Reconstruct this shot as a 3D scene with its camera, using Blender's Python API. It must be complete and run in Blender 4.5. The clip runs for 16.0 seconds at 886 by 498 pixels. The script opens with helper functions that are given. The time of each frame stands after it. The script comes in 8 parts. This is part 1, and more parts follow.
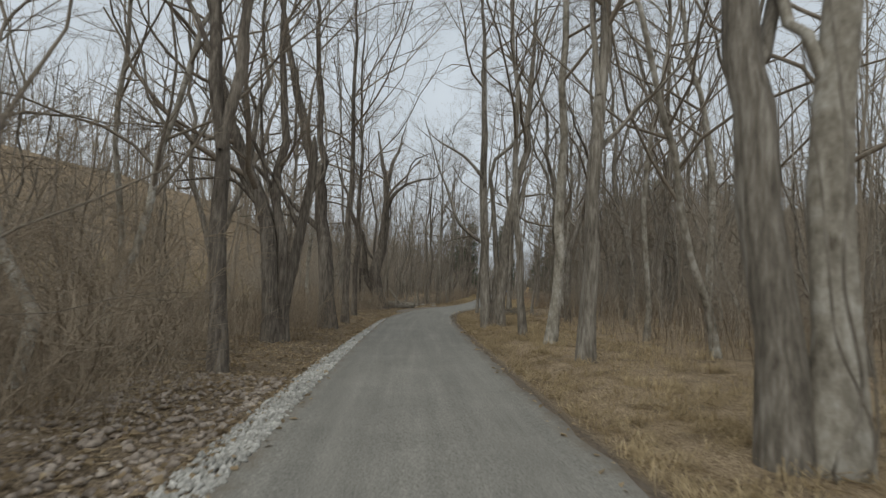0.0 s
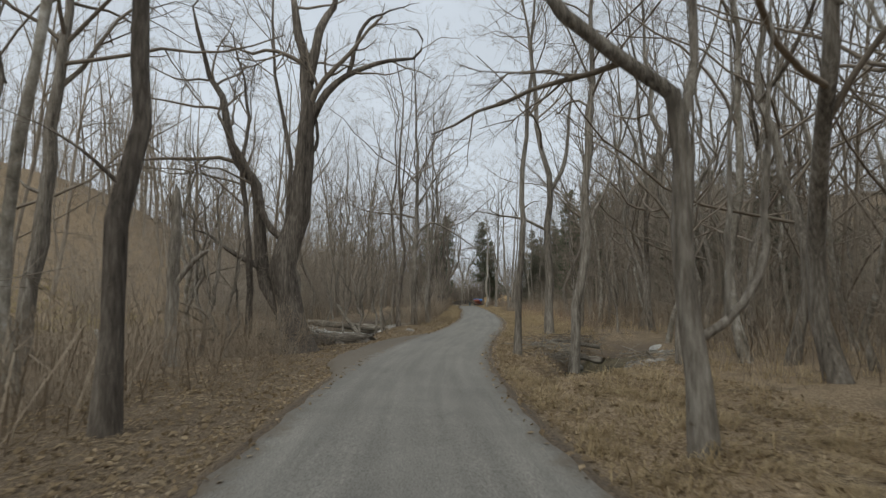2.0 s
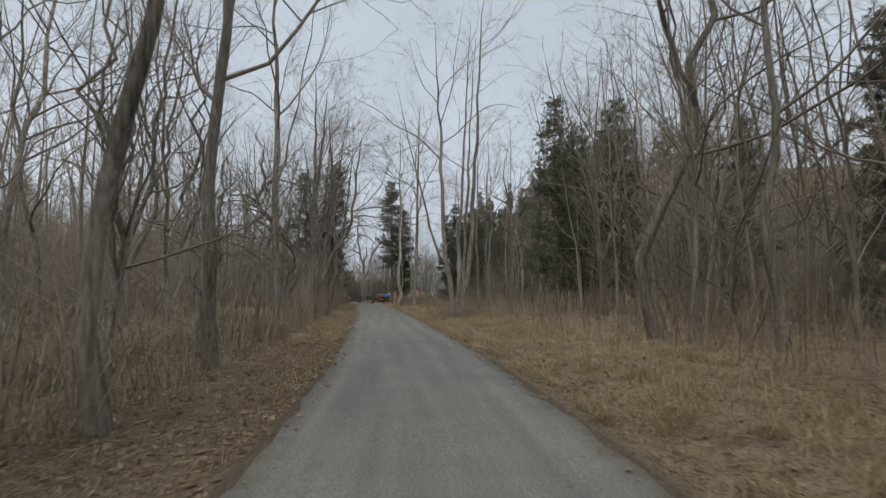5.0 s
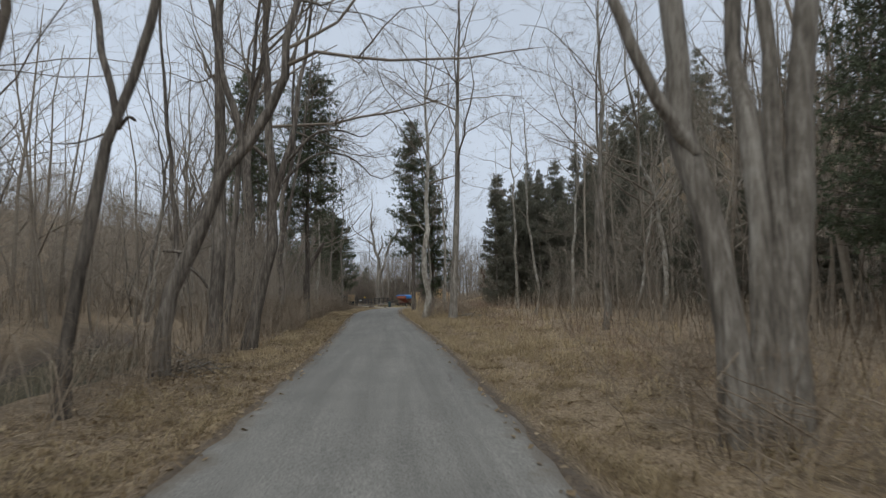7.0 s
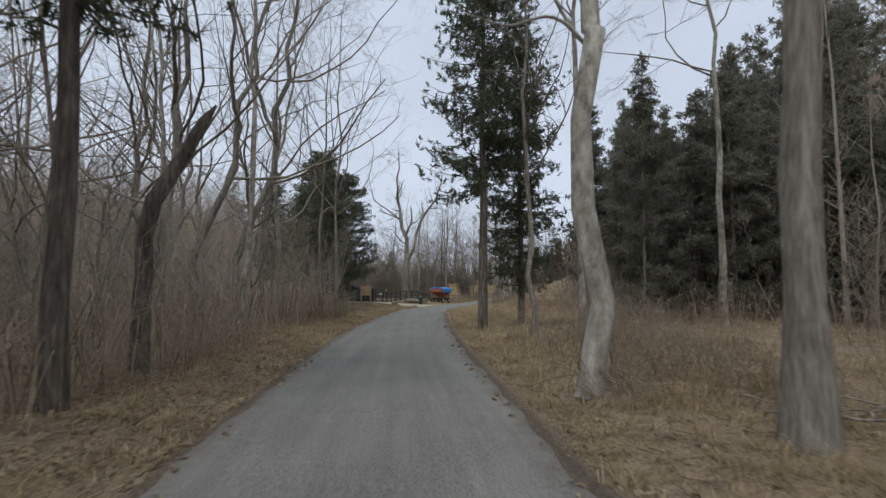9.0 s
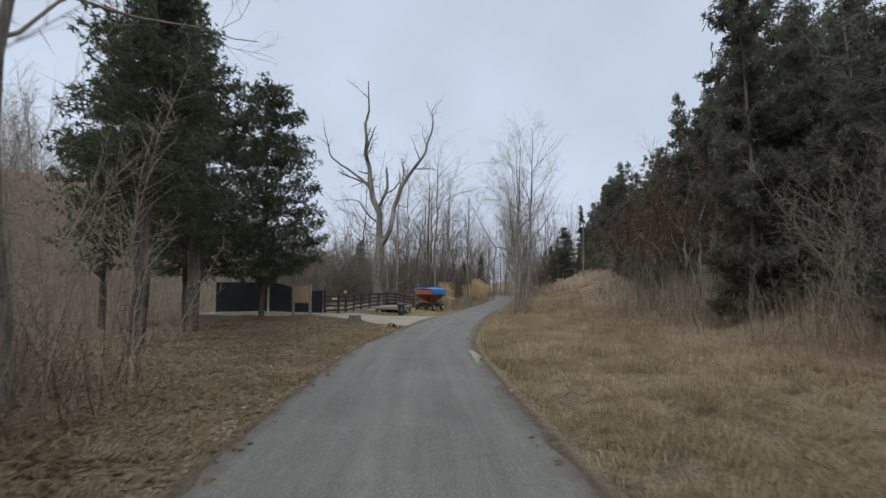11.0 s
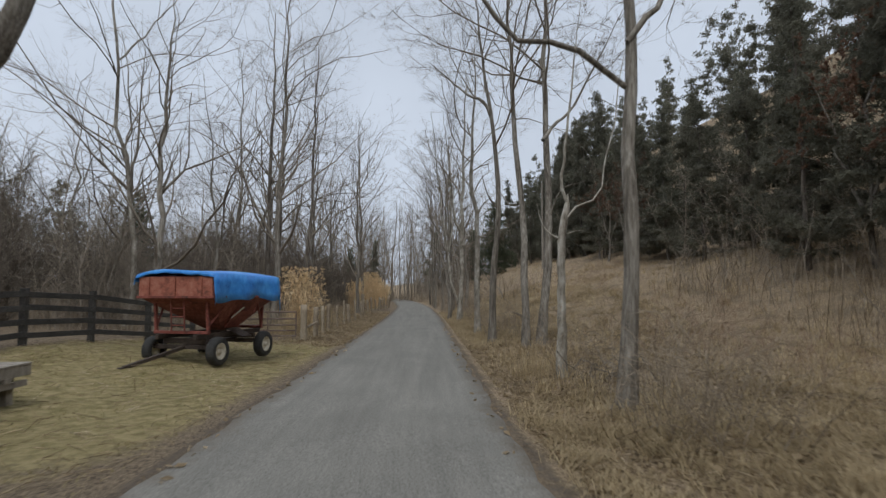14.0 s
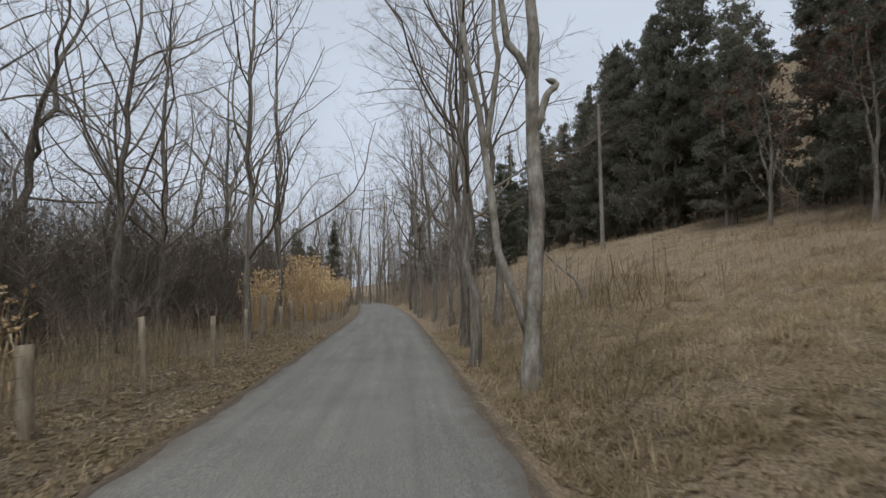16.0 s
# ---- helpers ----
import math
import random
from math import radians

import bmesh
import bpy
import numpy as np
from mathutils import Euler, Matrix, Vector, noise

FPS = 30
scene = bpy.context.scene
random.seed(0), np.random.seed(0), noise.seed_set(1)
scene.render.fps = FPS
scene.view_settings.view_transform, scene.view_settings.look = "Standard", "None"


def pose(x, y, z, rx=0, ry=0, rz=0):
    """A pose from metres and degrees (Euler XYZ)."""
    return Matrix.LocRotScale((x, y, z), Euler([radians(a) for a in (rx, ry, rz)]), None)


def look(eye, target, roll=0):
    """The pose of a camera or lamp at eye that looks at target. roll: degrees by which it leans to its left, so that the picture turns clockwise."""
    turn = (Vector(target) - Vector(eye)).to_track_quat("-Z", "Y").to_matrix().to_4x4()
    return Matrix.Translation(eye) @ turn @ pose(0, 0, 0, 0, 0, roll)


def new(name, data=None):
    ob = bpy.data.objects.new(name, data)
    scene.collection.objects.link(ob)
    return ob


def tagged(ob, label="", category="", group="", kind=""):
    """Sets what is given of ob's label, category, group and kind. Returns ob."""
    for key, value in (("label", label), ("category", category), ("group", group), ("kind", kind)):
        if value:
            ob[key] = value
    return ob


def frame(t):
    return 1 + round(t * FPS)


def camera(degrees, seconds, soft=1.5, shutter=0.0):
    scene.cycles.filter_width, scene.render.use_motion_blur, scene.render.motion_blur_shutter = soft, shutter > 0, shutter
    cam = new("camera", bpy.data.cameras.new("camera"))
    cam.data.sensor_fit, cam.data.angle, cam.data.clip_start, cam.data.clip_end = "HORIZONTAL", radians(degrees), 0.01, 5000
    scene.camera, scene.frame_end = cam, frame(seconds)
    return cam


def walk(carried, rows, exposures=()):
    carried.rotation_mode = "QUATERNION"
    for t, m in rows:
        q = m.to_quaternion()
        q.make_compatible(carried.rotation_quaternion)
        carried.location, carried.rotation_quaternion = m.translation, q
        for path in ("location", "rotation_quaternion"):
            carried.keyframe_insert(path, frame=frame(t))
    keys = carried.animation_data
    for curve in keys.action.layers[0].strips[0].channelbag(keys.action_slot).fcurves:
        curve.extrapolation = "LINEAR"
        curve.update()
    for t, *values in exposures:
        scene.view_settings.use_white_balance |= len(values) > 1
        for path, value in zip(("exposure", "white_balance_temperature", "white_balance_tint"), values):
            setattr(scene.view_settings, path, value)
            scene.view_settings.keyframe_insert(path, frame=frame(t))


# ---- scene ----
cam = camera(77.8, 16.0, soft=1.4, shutter=0.12)
walk(cam, [
    (0.0, pose(0.00, 0.00, 1.70, 94.21, -1.49, -3.07)),
    (0.5, pose(-0.12, 6.42, 1.71, 94.63, -1.27, -3.75)),
    (1.0, pose(-0.14, 12.67, 1.71, 95.03, -0.94, -4.75)),
    (1.5, pose(-0.05, 18.78, 1.74, 94.91, -1.28, -5.85)),
    (2.0, pose(0.15, 24.81, 1.78, 95.31, 0.25, -6.89)),
    (2.5, pose(0.52, 30.67, 1.78, 94.88, 1.03, -8.52)),
    (3.0, pose(1.19, 36.57, 1.76, 94.46, 0.42, -11.09)),
    (3.5, pose(2.23, 42.51, 1.72, 94.99, -0.34, -13.69)),
    (4.0, pose(3.47, 48.41, 1.60, 95.37, 1.01, -16.02)),
    (4.2, pose(4.02, 50.82, 1.59, 95.39, 1.16, -16.75)),
    (4.8, pose(5.73, 58.30, 1.63, 94.90, 0.80, -17.00)),
    (5.5, pose(7.78, 67.46, 1.75, 94.75, 0.60, -16.70)),
    (6.3, pose(10.17, 78.53, 1.86, 95.08, 1.45, -16.30)),
    (6.5, pose(10.77, 81.39, 1.88, 95.09, 1.41, -15.74)),
    (7.0, pose(12.14, 88.70, 1.89, 94.83, 0.93, -14.59)),
    (7.5, pose(13.35, 95.98, 1.89, 94.29, -0.37, -13.40)),
    (8.0, pose(14.42, 103.10, 1.93, 94.37, -1.06, -12.61)),
    (8.5, pose(15.41, 110.06, 2.00, 94.49, -0.01, -11.72)),
    (9.0, pose(16.30, 117.02, 2.10, 94.01, -0.20, -11.64)),
    (9.2, pose(16.67, 119.81, 2.13, 94.11, 0.04, -11.60)),
    (9.8, pose(17.78, 128.02, 2.19, 94.35, -0.03, -11.90)),
    (10.5, pose(19.21, 137.36, 2.25, 94.25, -0.20, -13.00)),
    (11.3, pose(21.14, 147.82, 2.25, 93.75, -0.65, -15.10)),
    (11.5, pose(21.69, 150.42, 2.21, 93.87, -1.00, -15.98)),
    (12.0, pose(23.26, 156.89, 2.06, 94.62, -1.11, -18.20)),
    (12.5, pose(25.09, 163.48, 1.88, 94.31, -0.78, -20.31)),
    (13.0, pose(27.15, 170.11, 1.76, 93.94, -0.76, -22.21)),
    (13.5, pose(29.45, 176.58, 1.69, 94.22, -0.18, -24.11)),
    (14.0, pose(31.82, 182.63, 1.58, 94.39, 0.08, -25.76)),
    (14.5, pose(34.43, 188.80, 1.48, 94.33, 0.17, -26.84)),
    (15.0, pose(37.03, 194.80, 1.47, 94.01, -0.51, -27.44)),
    (15.5, pose(39.67, 200.65, 1.43, 94.32, 0.27, -27.88)),
    (16.0, pose(42.31, 206.39, 1.42, 94.39, 0.49, -28.11)),
], [(0.0, 0.04, 6750, 5), (0.9, 0.13, 6750, 6), (2.0, 0.13, 6700, 6), (2.7, 0.04, 6650, 6), (4.2, 0.0, 6600, 7), (6.5, 0.02, 6350, 8), (7.5, 0.06, 6300, 8), (9.0, 0.14, 6250, 9), (11.5, 0.07, 6150, 9), (13.5, 0.05, 6350, 9), (16.0, 0.1, 6400, 9)])

# ---- overcast winter sky and a veiled sun ----
world = bpy.data.worlds.new("overcast_sky")
scene.world = world
world.use_nodes = True
wn, wl = world.node_tree.nodes, world.node_tree.links
sky = wn.new("ShaderNodeTexSky")
sky.sky_type, sky.sun_disc = "NISHITA", False
sky.sun_elevation, sky.sun_rotation, sky.dust_density, sky.air_density = radians(42), radians(150), 4.0, 1.0
grey = wn.new("ShaderNodeHueSaturation")
grey.inputs["Saturation"].default_value = 0.16
clouds = wn.new("ShaderNodeTexNoise")
clouds.inputs["Scale"].default_value, clouds.inputs["Detail"].default_value, clouds.inputs["Roughness"].default_value = 3.0, 5.0, 0.5
veil = wn.new("ShaderNodeMapRange")
veil.inputs["From Min"].default_value, veil.inputs["From Max"].default_value = 0.3, 0.7
veil.inputs["To Min"].default_value, veil.inputs["To Max"].default_value = 0.88, 1.06
flat = wn.new("ShaderNodeMix")
flat.data_type, flat.blend_type = "RGBA", "MIX"
flat.inputs["Factor"].default_value = 0.72
flat.inputs["B"].default_value = (5.75, 6.4, 7.5, 1)
cover = wn.new("ShaderNodeVectorMath")
cover.operation = "MULTIPLY"
wl.new(sky.outputs["Color"], grey.inputs["Color"])
wl.new(grey.outputs["Color"], flat.inputs["A"])
wl.new(clouds.outputs["Fac"], veil.inputs["Value"])
wl.new(flat.outputs["Result"], cover.inputs[0])
wl.new(veil.outputs["Result"], cover.inputs[1])
wl.new(cover.outputs["Vector"], wn["Background"].inputs["Color"])
wn["Background"].inputs["Strength"].default_value = 0.116

sun = new("sun", bpy.data.lights.new("sun", "SUN"))
sun.data.energy, sun.data.angle, sun.data.color = 1.4, radians(30), (1.0, 1.0, 0.97)
sun.matrix_world = look((0, 0, 60), (25, 28, 0))
scene.view_settings.exposure = 0.0


# ---- materials ----
def surface(name, colours, size=1.0, fine=12.0, rough=0.85, bump=0.3, metal=0.0, stretch=(1, 1, 1), spread=0.0, depth=0.02, gloss=0.5, local=False):
    """A procedural surface: two or three colours mixed by noise at two scales, with relief. size and fine are cycles per metre."""
    m = bpy.data.materials.new(name)
    m.use_nodes = True
    n, l = m.node_tree.nodes, m.node_tree.links
    shader = n["Principled BSDF"]
    where = n.new("ShaderNodeTexCoord" if local else "ShaderNodeNewGeometry")
    mapping = n.new("ShaderNodeMapping")
    mapping.inputs["Scale"].default_value = stretch
    l.new(where.outputs["Object" if local else "Position"], mapping.inputs["Vector"])
    big, small = n.new("ShaderNodeTexNoise"), n.new("ShaderNodeTexNoise")
    for node, scale, detail in ((big, size, 4), (small, fine, 6)):
        node.inputs["Scale"].default_value, node.inputs["Detail"].default_value, node.inputs["Roughness"].default_value = scale, detail, 0.65
        l.new(mapping.outputs["Vector"], node.inputs["Vector"])
    mixed = n.new("ShaderNodeMath")
    mixed.operation = "MULTIPLY_ADD"
    mixed.inputs[1].default_value = 0.55
    half = n.new("ShaderNodeMath")
    half.operation = "MULTIPLY"
    half.inputs[1].default_value = 0.45
    l.new(big.outputs["Fac"], half.inputs[0])
    l.new(small.outputs["Fac"], mixed.inputs[0])
    l.new(half.outputs[0], mixed.inputs[2])
    ramp = n.new("ShaderNodeValToRGB")
    stops = ramp.color_ramp.elements
    stops[0].position, stops[1].position = 0.36, 0.64
    stops[0].color, stops[1].color = (*colours[0], 1), (*colours[-1], 1)
    for k, colour in enumerate(colours[1:-1]):
        stops.new(0.36 + 0.28 * (k + 1) / (len(colours) - 1)).color = (*colour, 1)
    l.new(mixed.outputs[0], ramp.inputs["Fac"])
    out = ramp.outputs["Color"]
    if spread:
        info, geo = n.new("ShaderNodeObjectInfo"), n.new("ShaderNodeNewGeometry")
        vary = n.new("ShaderNodeMath")
        vary.operation = "ADD"
        l.new(info.outputs["Random"], vary.inputs[0])
        l.new(geo.outputs["Random Per Island"], vary.inputs[1])
        wide = n.new("ShaderNodeMapRange")
        wide.inputs["From Max"].default_value = 2.0
        wide.inputs["To Min"].default_value, wide.inputs["To Max"].default_value = 1 - spread, 1 + spread
        hue = n.new("ShaderNodeHueSaturation")
        l.new(vary.outputs[0], wide.inputs["Value"])
        l.new(wide.outputs["Result"], hue.inputs["Value"])
        l.new(out, hue.inputs["Color"])
        out = hue.outputs["Color"]
    l.new(out, shader.inputs["Base Color"])
    shader.inputs["Roughness"].default_value, shader.inputs["Metallic"].default_value = rough, metal
    shader.inputs["Specular IOR Level"].default_value = gloss
    if bump:
        relief_node = n.new("ShaderNodeBump")
        relief_node.inputs["Strength"].default_value, relief_node.inputs["Distance"].default_value = bump, depth
        l.new(small.outputs["Fac"], relief_node.inputs["Height"])
        l.new(relief_node.outputs["Normal"], shader.inputs["Normal"])
    return m


BARK = surface("grey_brown_bark", [(0.065, 0.055, 0.045), (0.19, 0.167, 0.138), (0.36, 0.33, 0.285)], 1.6, 16, 0.95, 1.0, stretch=(1, 1, 0.14), depth=0.05, spread=0.15, gloss=0.2)
DARK_BARK = surface("dark_damp_bark", [(0.045, 0.038, 0.031), (0.132, 0.112, 0.093), (0.285, 0.25, 0.208)], 1.6, 16, 0.95, 1.0, stretch=(1, 1, 0.14), depth=0.05, spread=0.12, gloss=0.2)
LOG_BARK = surface("grey_brown_bark_of_lying_logs", [(0.05, 0.042, 0.034), (0.15, 0.13, 0.105), (0.3, 0.27, 0.225)], 1.6, 14, 0.95, 1.0, stretch=(1, 0.14, 1), depth=0.05, spread=0.15, gloss=0.2, local=True)
PALE_BARK = surface("pale_mottled_bark", [(0.1, 0.085, 0.066), (0.25, 0.225, 0.185), (0.44, 0.415, 0.37)], 1.9, 7, 0.9, 0.5, stretch=(1, 1, 0.5), depth=0.02, spread=0.1, gloss=0.2)
WHITE_BARK = surface("white_flaking_sycamore_bark", [(0.12, 0.1, 0.076), (0.32, 0.292, 0.245), (0.52, 0.49, 0.435)], 1.9, 7, 0.9, 0.5, stretch=(1, 1, 0.5), depth=0.02, spread=0.1, gloss=0.2)
TWIG = surface("bare_twigs", [(0.14, 0.116, 0.092), (0.265, 0.226, 0.182)], 1.5, 14, 0.95, 0, spread=0.25, gloss=0.15)
SHRUB_TWIG = surface("dark_shrub_twigs", [(0.095, 0.076, 0.06), (0.18, 0.15, 0.12)], 0.6, 6, 0.95, 0, spread=0.3, gloss=0.1)
BRUSH = surface("brown_brush_stems", [(0.155, 0.118, 0.084), (0.265, 0.212, 0.155), (0.37, 0.31, 0.235)], 0.4, 6, 0.95, 0, spread=0.35, gloss=0.15)
WEED = surface("dead_red_brown_weeds", [(0.16, 0.1, 0.07), (0.25, 0.17, 0.12), (0.34, 0.24, 0.17)], 0.4, 6, 0.95, 0, spread=0.3, gloss=0.15)
NEEDLES = surface("dark_evergreen_needles", [(0.07, 0.084, 0.054), (0.12, 0.136, 0.086), (0.19, 0.2, 0.135)], 0.8, 9, 0.85, 0, spread=0.3, gloss=0.2)
HILL_NEEDLES = surface("dull_evergreen_needles", [(0.12, 0.12, 0.086), (0.185, 0.18, 0.136), (0.265, 0.25, 0.2)], 0.3, 5, 0.9, 0, spread=0.3, gloss=0.15)
# Distance haze put into the colour: paler than the twigs of near trees.
HAZED_TWIG = surface("haze_paled_twigs", [(0.215, 0.178, 0.138), (0.33, 0.285, 0.23)], 0.2, 4, 0.95, 0, spread=0.3, gloss=0.1)
RUST_LEAVES = surface("rust_brown_clinging_leaves", [(0.14, 0.082, 0.056), (0.23, 0.148, 0.104)], 1.0, 9, 0.9, 0, spread=0.3, gloss=0.15)
DRY_GRASS = surface("dry_tan_grass", [(0.19, 0.14, 0.08), (0.385, 0.3, 0.18), (0.6, 0.485, 0.315)], 0.5, 8, 0.95, 0, spread=0.3, gloss=0.1)
LEAF = surface("fallen_brown_leaves", [(0.14, 0.1, 0.062), (0.32, 0.242, 0.15), (0.52, 0.42, 0.29)], 0.6, 7, 0.9, 0, spread=0.45, gloss=0.15)
LAWN_BLADE = surface("yellowed_lawn_blades", [(0.16, 0.145, 0.06), (0.32, 0.265, 0.13), (0.46, 0.375, 0.22)], 0.9, 4, 0.9, 0, spread=0.35, gloss=0.15)
MATTED = surface("matted_dead_straw", [(0.12, 0.085, 0.05), (0.33, 0.25, 0.155), (0.6, 0.5, 0.36)], 0.7, 3, 0.95, 0, spread=0.5, gloss=0.1)
LIMESTONE = surface("pale_crushed_limestone", [(0.15, 0.145, 0.13), (0.29, 0.28, 0.255), (0.46, 0.445, 0.415)], 1.5, 14, 0.9, 0.5, spread=0.45)
RUBBLE = surface("brown_bank_rubble", [(0.11, 0.085, 0.065), (0.22, 0.18, 0.145), (0.36, 0.31, 0.26)], 1.5, 12, 0.9, 0.5, spread=0.4)
CREEK_STONE = surface("grey_creek_stone", [(0.12, 0.11, 0.095), (0.22, 0.205, 0.18), (0.33, 0.31, 0.28)], 1.5, 14, 0.85, 0.6, spread=0.25)
CONCRETE = surface("pale_concrete", [(0.22, 0.19, 0.132), (0.325, 0.285, 0.203), (0.41, 0.365, 0.268)], 0.5, 26, 0.85, 0.25, depth=0.005)



def let_light_through(m, share):
    """Thin leaves and needles pass part of the light on to their other side."""
    n, l = m.node_tree.nodes, m.node_tree.links
    shader = n["Principled BSDF"]
    thin, both = n.new("ShaderNodeBsdfTranslucent"), n.new("ShaderNodeMixShader")
    l.new(shader.inputs["Base Color"].links[0].from_socket, thin.inputs["Color"])
    both.inputs["Fac"].default_value = share
    l.new(shader.outputs["BSDF"], both.inputs[1])
    l.new(thin.outputs["BSDF"], both.inputs[2])
    l.new(both.outputs["Shader"], n["Material Output"].inputs["Surface"])


for thin_material in (NEEDLES, HILL_NEEDLES, RUST_LEAVES, DRY_GRASS, LAWN_BLADE, LEAF):
    let_light_through(thin_material, 0.55 if thin_material in (NEEDLES, HILL_NEEDLES) else 0.45)


def asphalt_material():
    """Old chip-sealed asphalt: stone grain, lengthwise wear, patches and dirt creeping in from the edges."""
    m = bpy.data.materials.new("worn_grey_asphalt")
    m.use_nodes = True
    n, l = m.node_tree.nodes, m.node_tree.links
    shader = n["Principled BSDF"]
    geo, lane = n.new("ShaderNodeNewGeometry"), n.new("ShaderNodeAttribute")
    lane.attribute_name = "lane"

    def noise_at(source, scale, detail, stretch=(1, 1, 1)):
        mapping, node = n.new("ShaderNodeMapping"), n.new("ShaderNodeTexNoise")
        mapping.inputs["Scale"].default_value = stretch
        node.inputs["Scale"].default_value, node.inputs["Detail"].default_value, node.inputs["Roughness"].default_value = scale, detail, 0.65
        l.new(source, mapping.inputs["Vector"])
        l.new(mapping.outputs["Vector"], node.inputs["Vector"])
        return node.outputs["Fac"]

    def ranged(source, a, b, lo, hi):
        node = n.new("ShaderNodeMapRange")
        for key, value in (("From Min", a), ("From Max", b), ("To Min", lo), ("To Max", hi)):
            node.inputs[key].default_value = value
        l.new(source, node.inputs["Value"])
        return node.outputs["Result"]

    def math_of(kind, a, b):
        node = n.new("ShaderNodeMath")
        node.operation = kind
        for socket, value in zip(node.inputs, (a, b)):
            if isinstance(value, float):
                socket.default_value = value
            else:
                l.new(value, socket)
        return node.outputs[0]

    grain = noise_at(geo.outputs["Position"], 42, 4)
    patch = noise_at(geo.outputs["Position"], 0.7, 4)
    streak = noise_at(lane.outputs["Vector"], 1.0, 4, (0.12, 2.6, 1))
    ramp = n.new("ShaderNodeValToRGB")
    e = ramp.color_ramp.elements
    e[0].position, e[1].position, e[0].color, e[1].color = 0.3, 0.72, (0.098, 0.092, 0.08, 1), (0.285, 0.27, 0.238, 1)
    l.new(grain, ramp.inputs["Fac"])
    tone = math_of("MULTIPLY", ranged(streak, 0.3, 0.7, 0.82, 1.16), ranged(patch, 0.3, 0.7, 0.9, 1.1))
    hue = n.new("ShaderNodeHueSaturation")
    l.new(tone, hue.inputs["Value"])
    l.new(ramp.outputs["Color"], hue.inputs["Color"])
    parts = n.new("ShaderNodeSeparateXYZ")
    l.new(lane.outputs["Vector"], parts.inputs["Vector"])
    edge = math_of("ADD", math_of("ABSOLUTE", parts.outputs["Y"], 0.0), ranged(noise_at(geo.outputs["Position"], 2.4, 5), 0.2, 0.8, -0.35, 0.35))
    dirt = n.new("ShaderNodeMix")
    dirt.data_type = "RGBA"
    l.new(ranged(edge, 1.55, 1.95, 0.0, 0.75), dirt.inputs["Factor"])
    l.new(hue.outputs["Color"], dirt.inputs["A"])
    dirt.inputs["B"].default_value = (0.13, 0.103, 0.074, 1)
    l.new(dirt.outputs["Result"], shader.inputs["Base Color"])
    shader.inputs["Roughness"].default_value, shader.inputs["Specular IOR Level"].default_value = 0.9, 0.3
    bumps = n.new("ShaderNodeBump")
    bumps.inputs["Strength"].default_value, bumps.inputs["Distance"].default_value = 0.7, 0.008
    l.new(grain, bumps.inputs["Height"])
    l.new(bumps.outputs["Normal"], shader.inputs["Normal"])
    return m


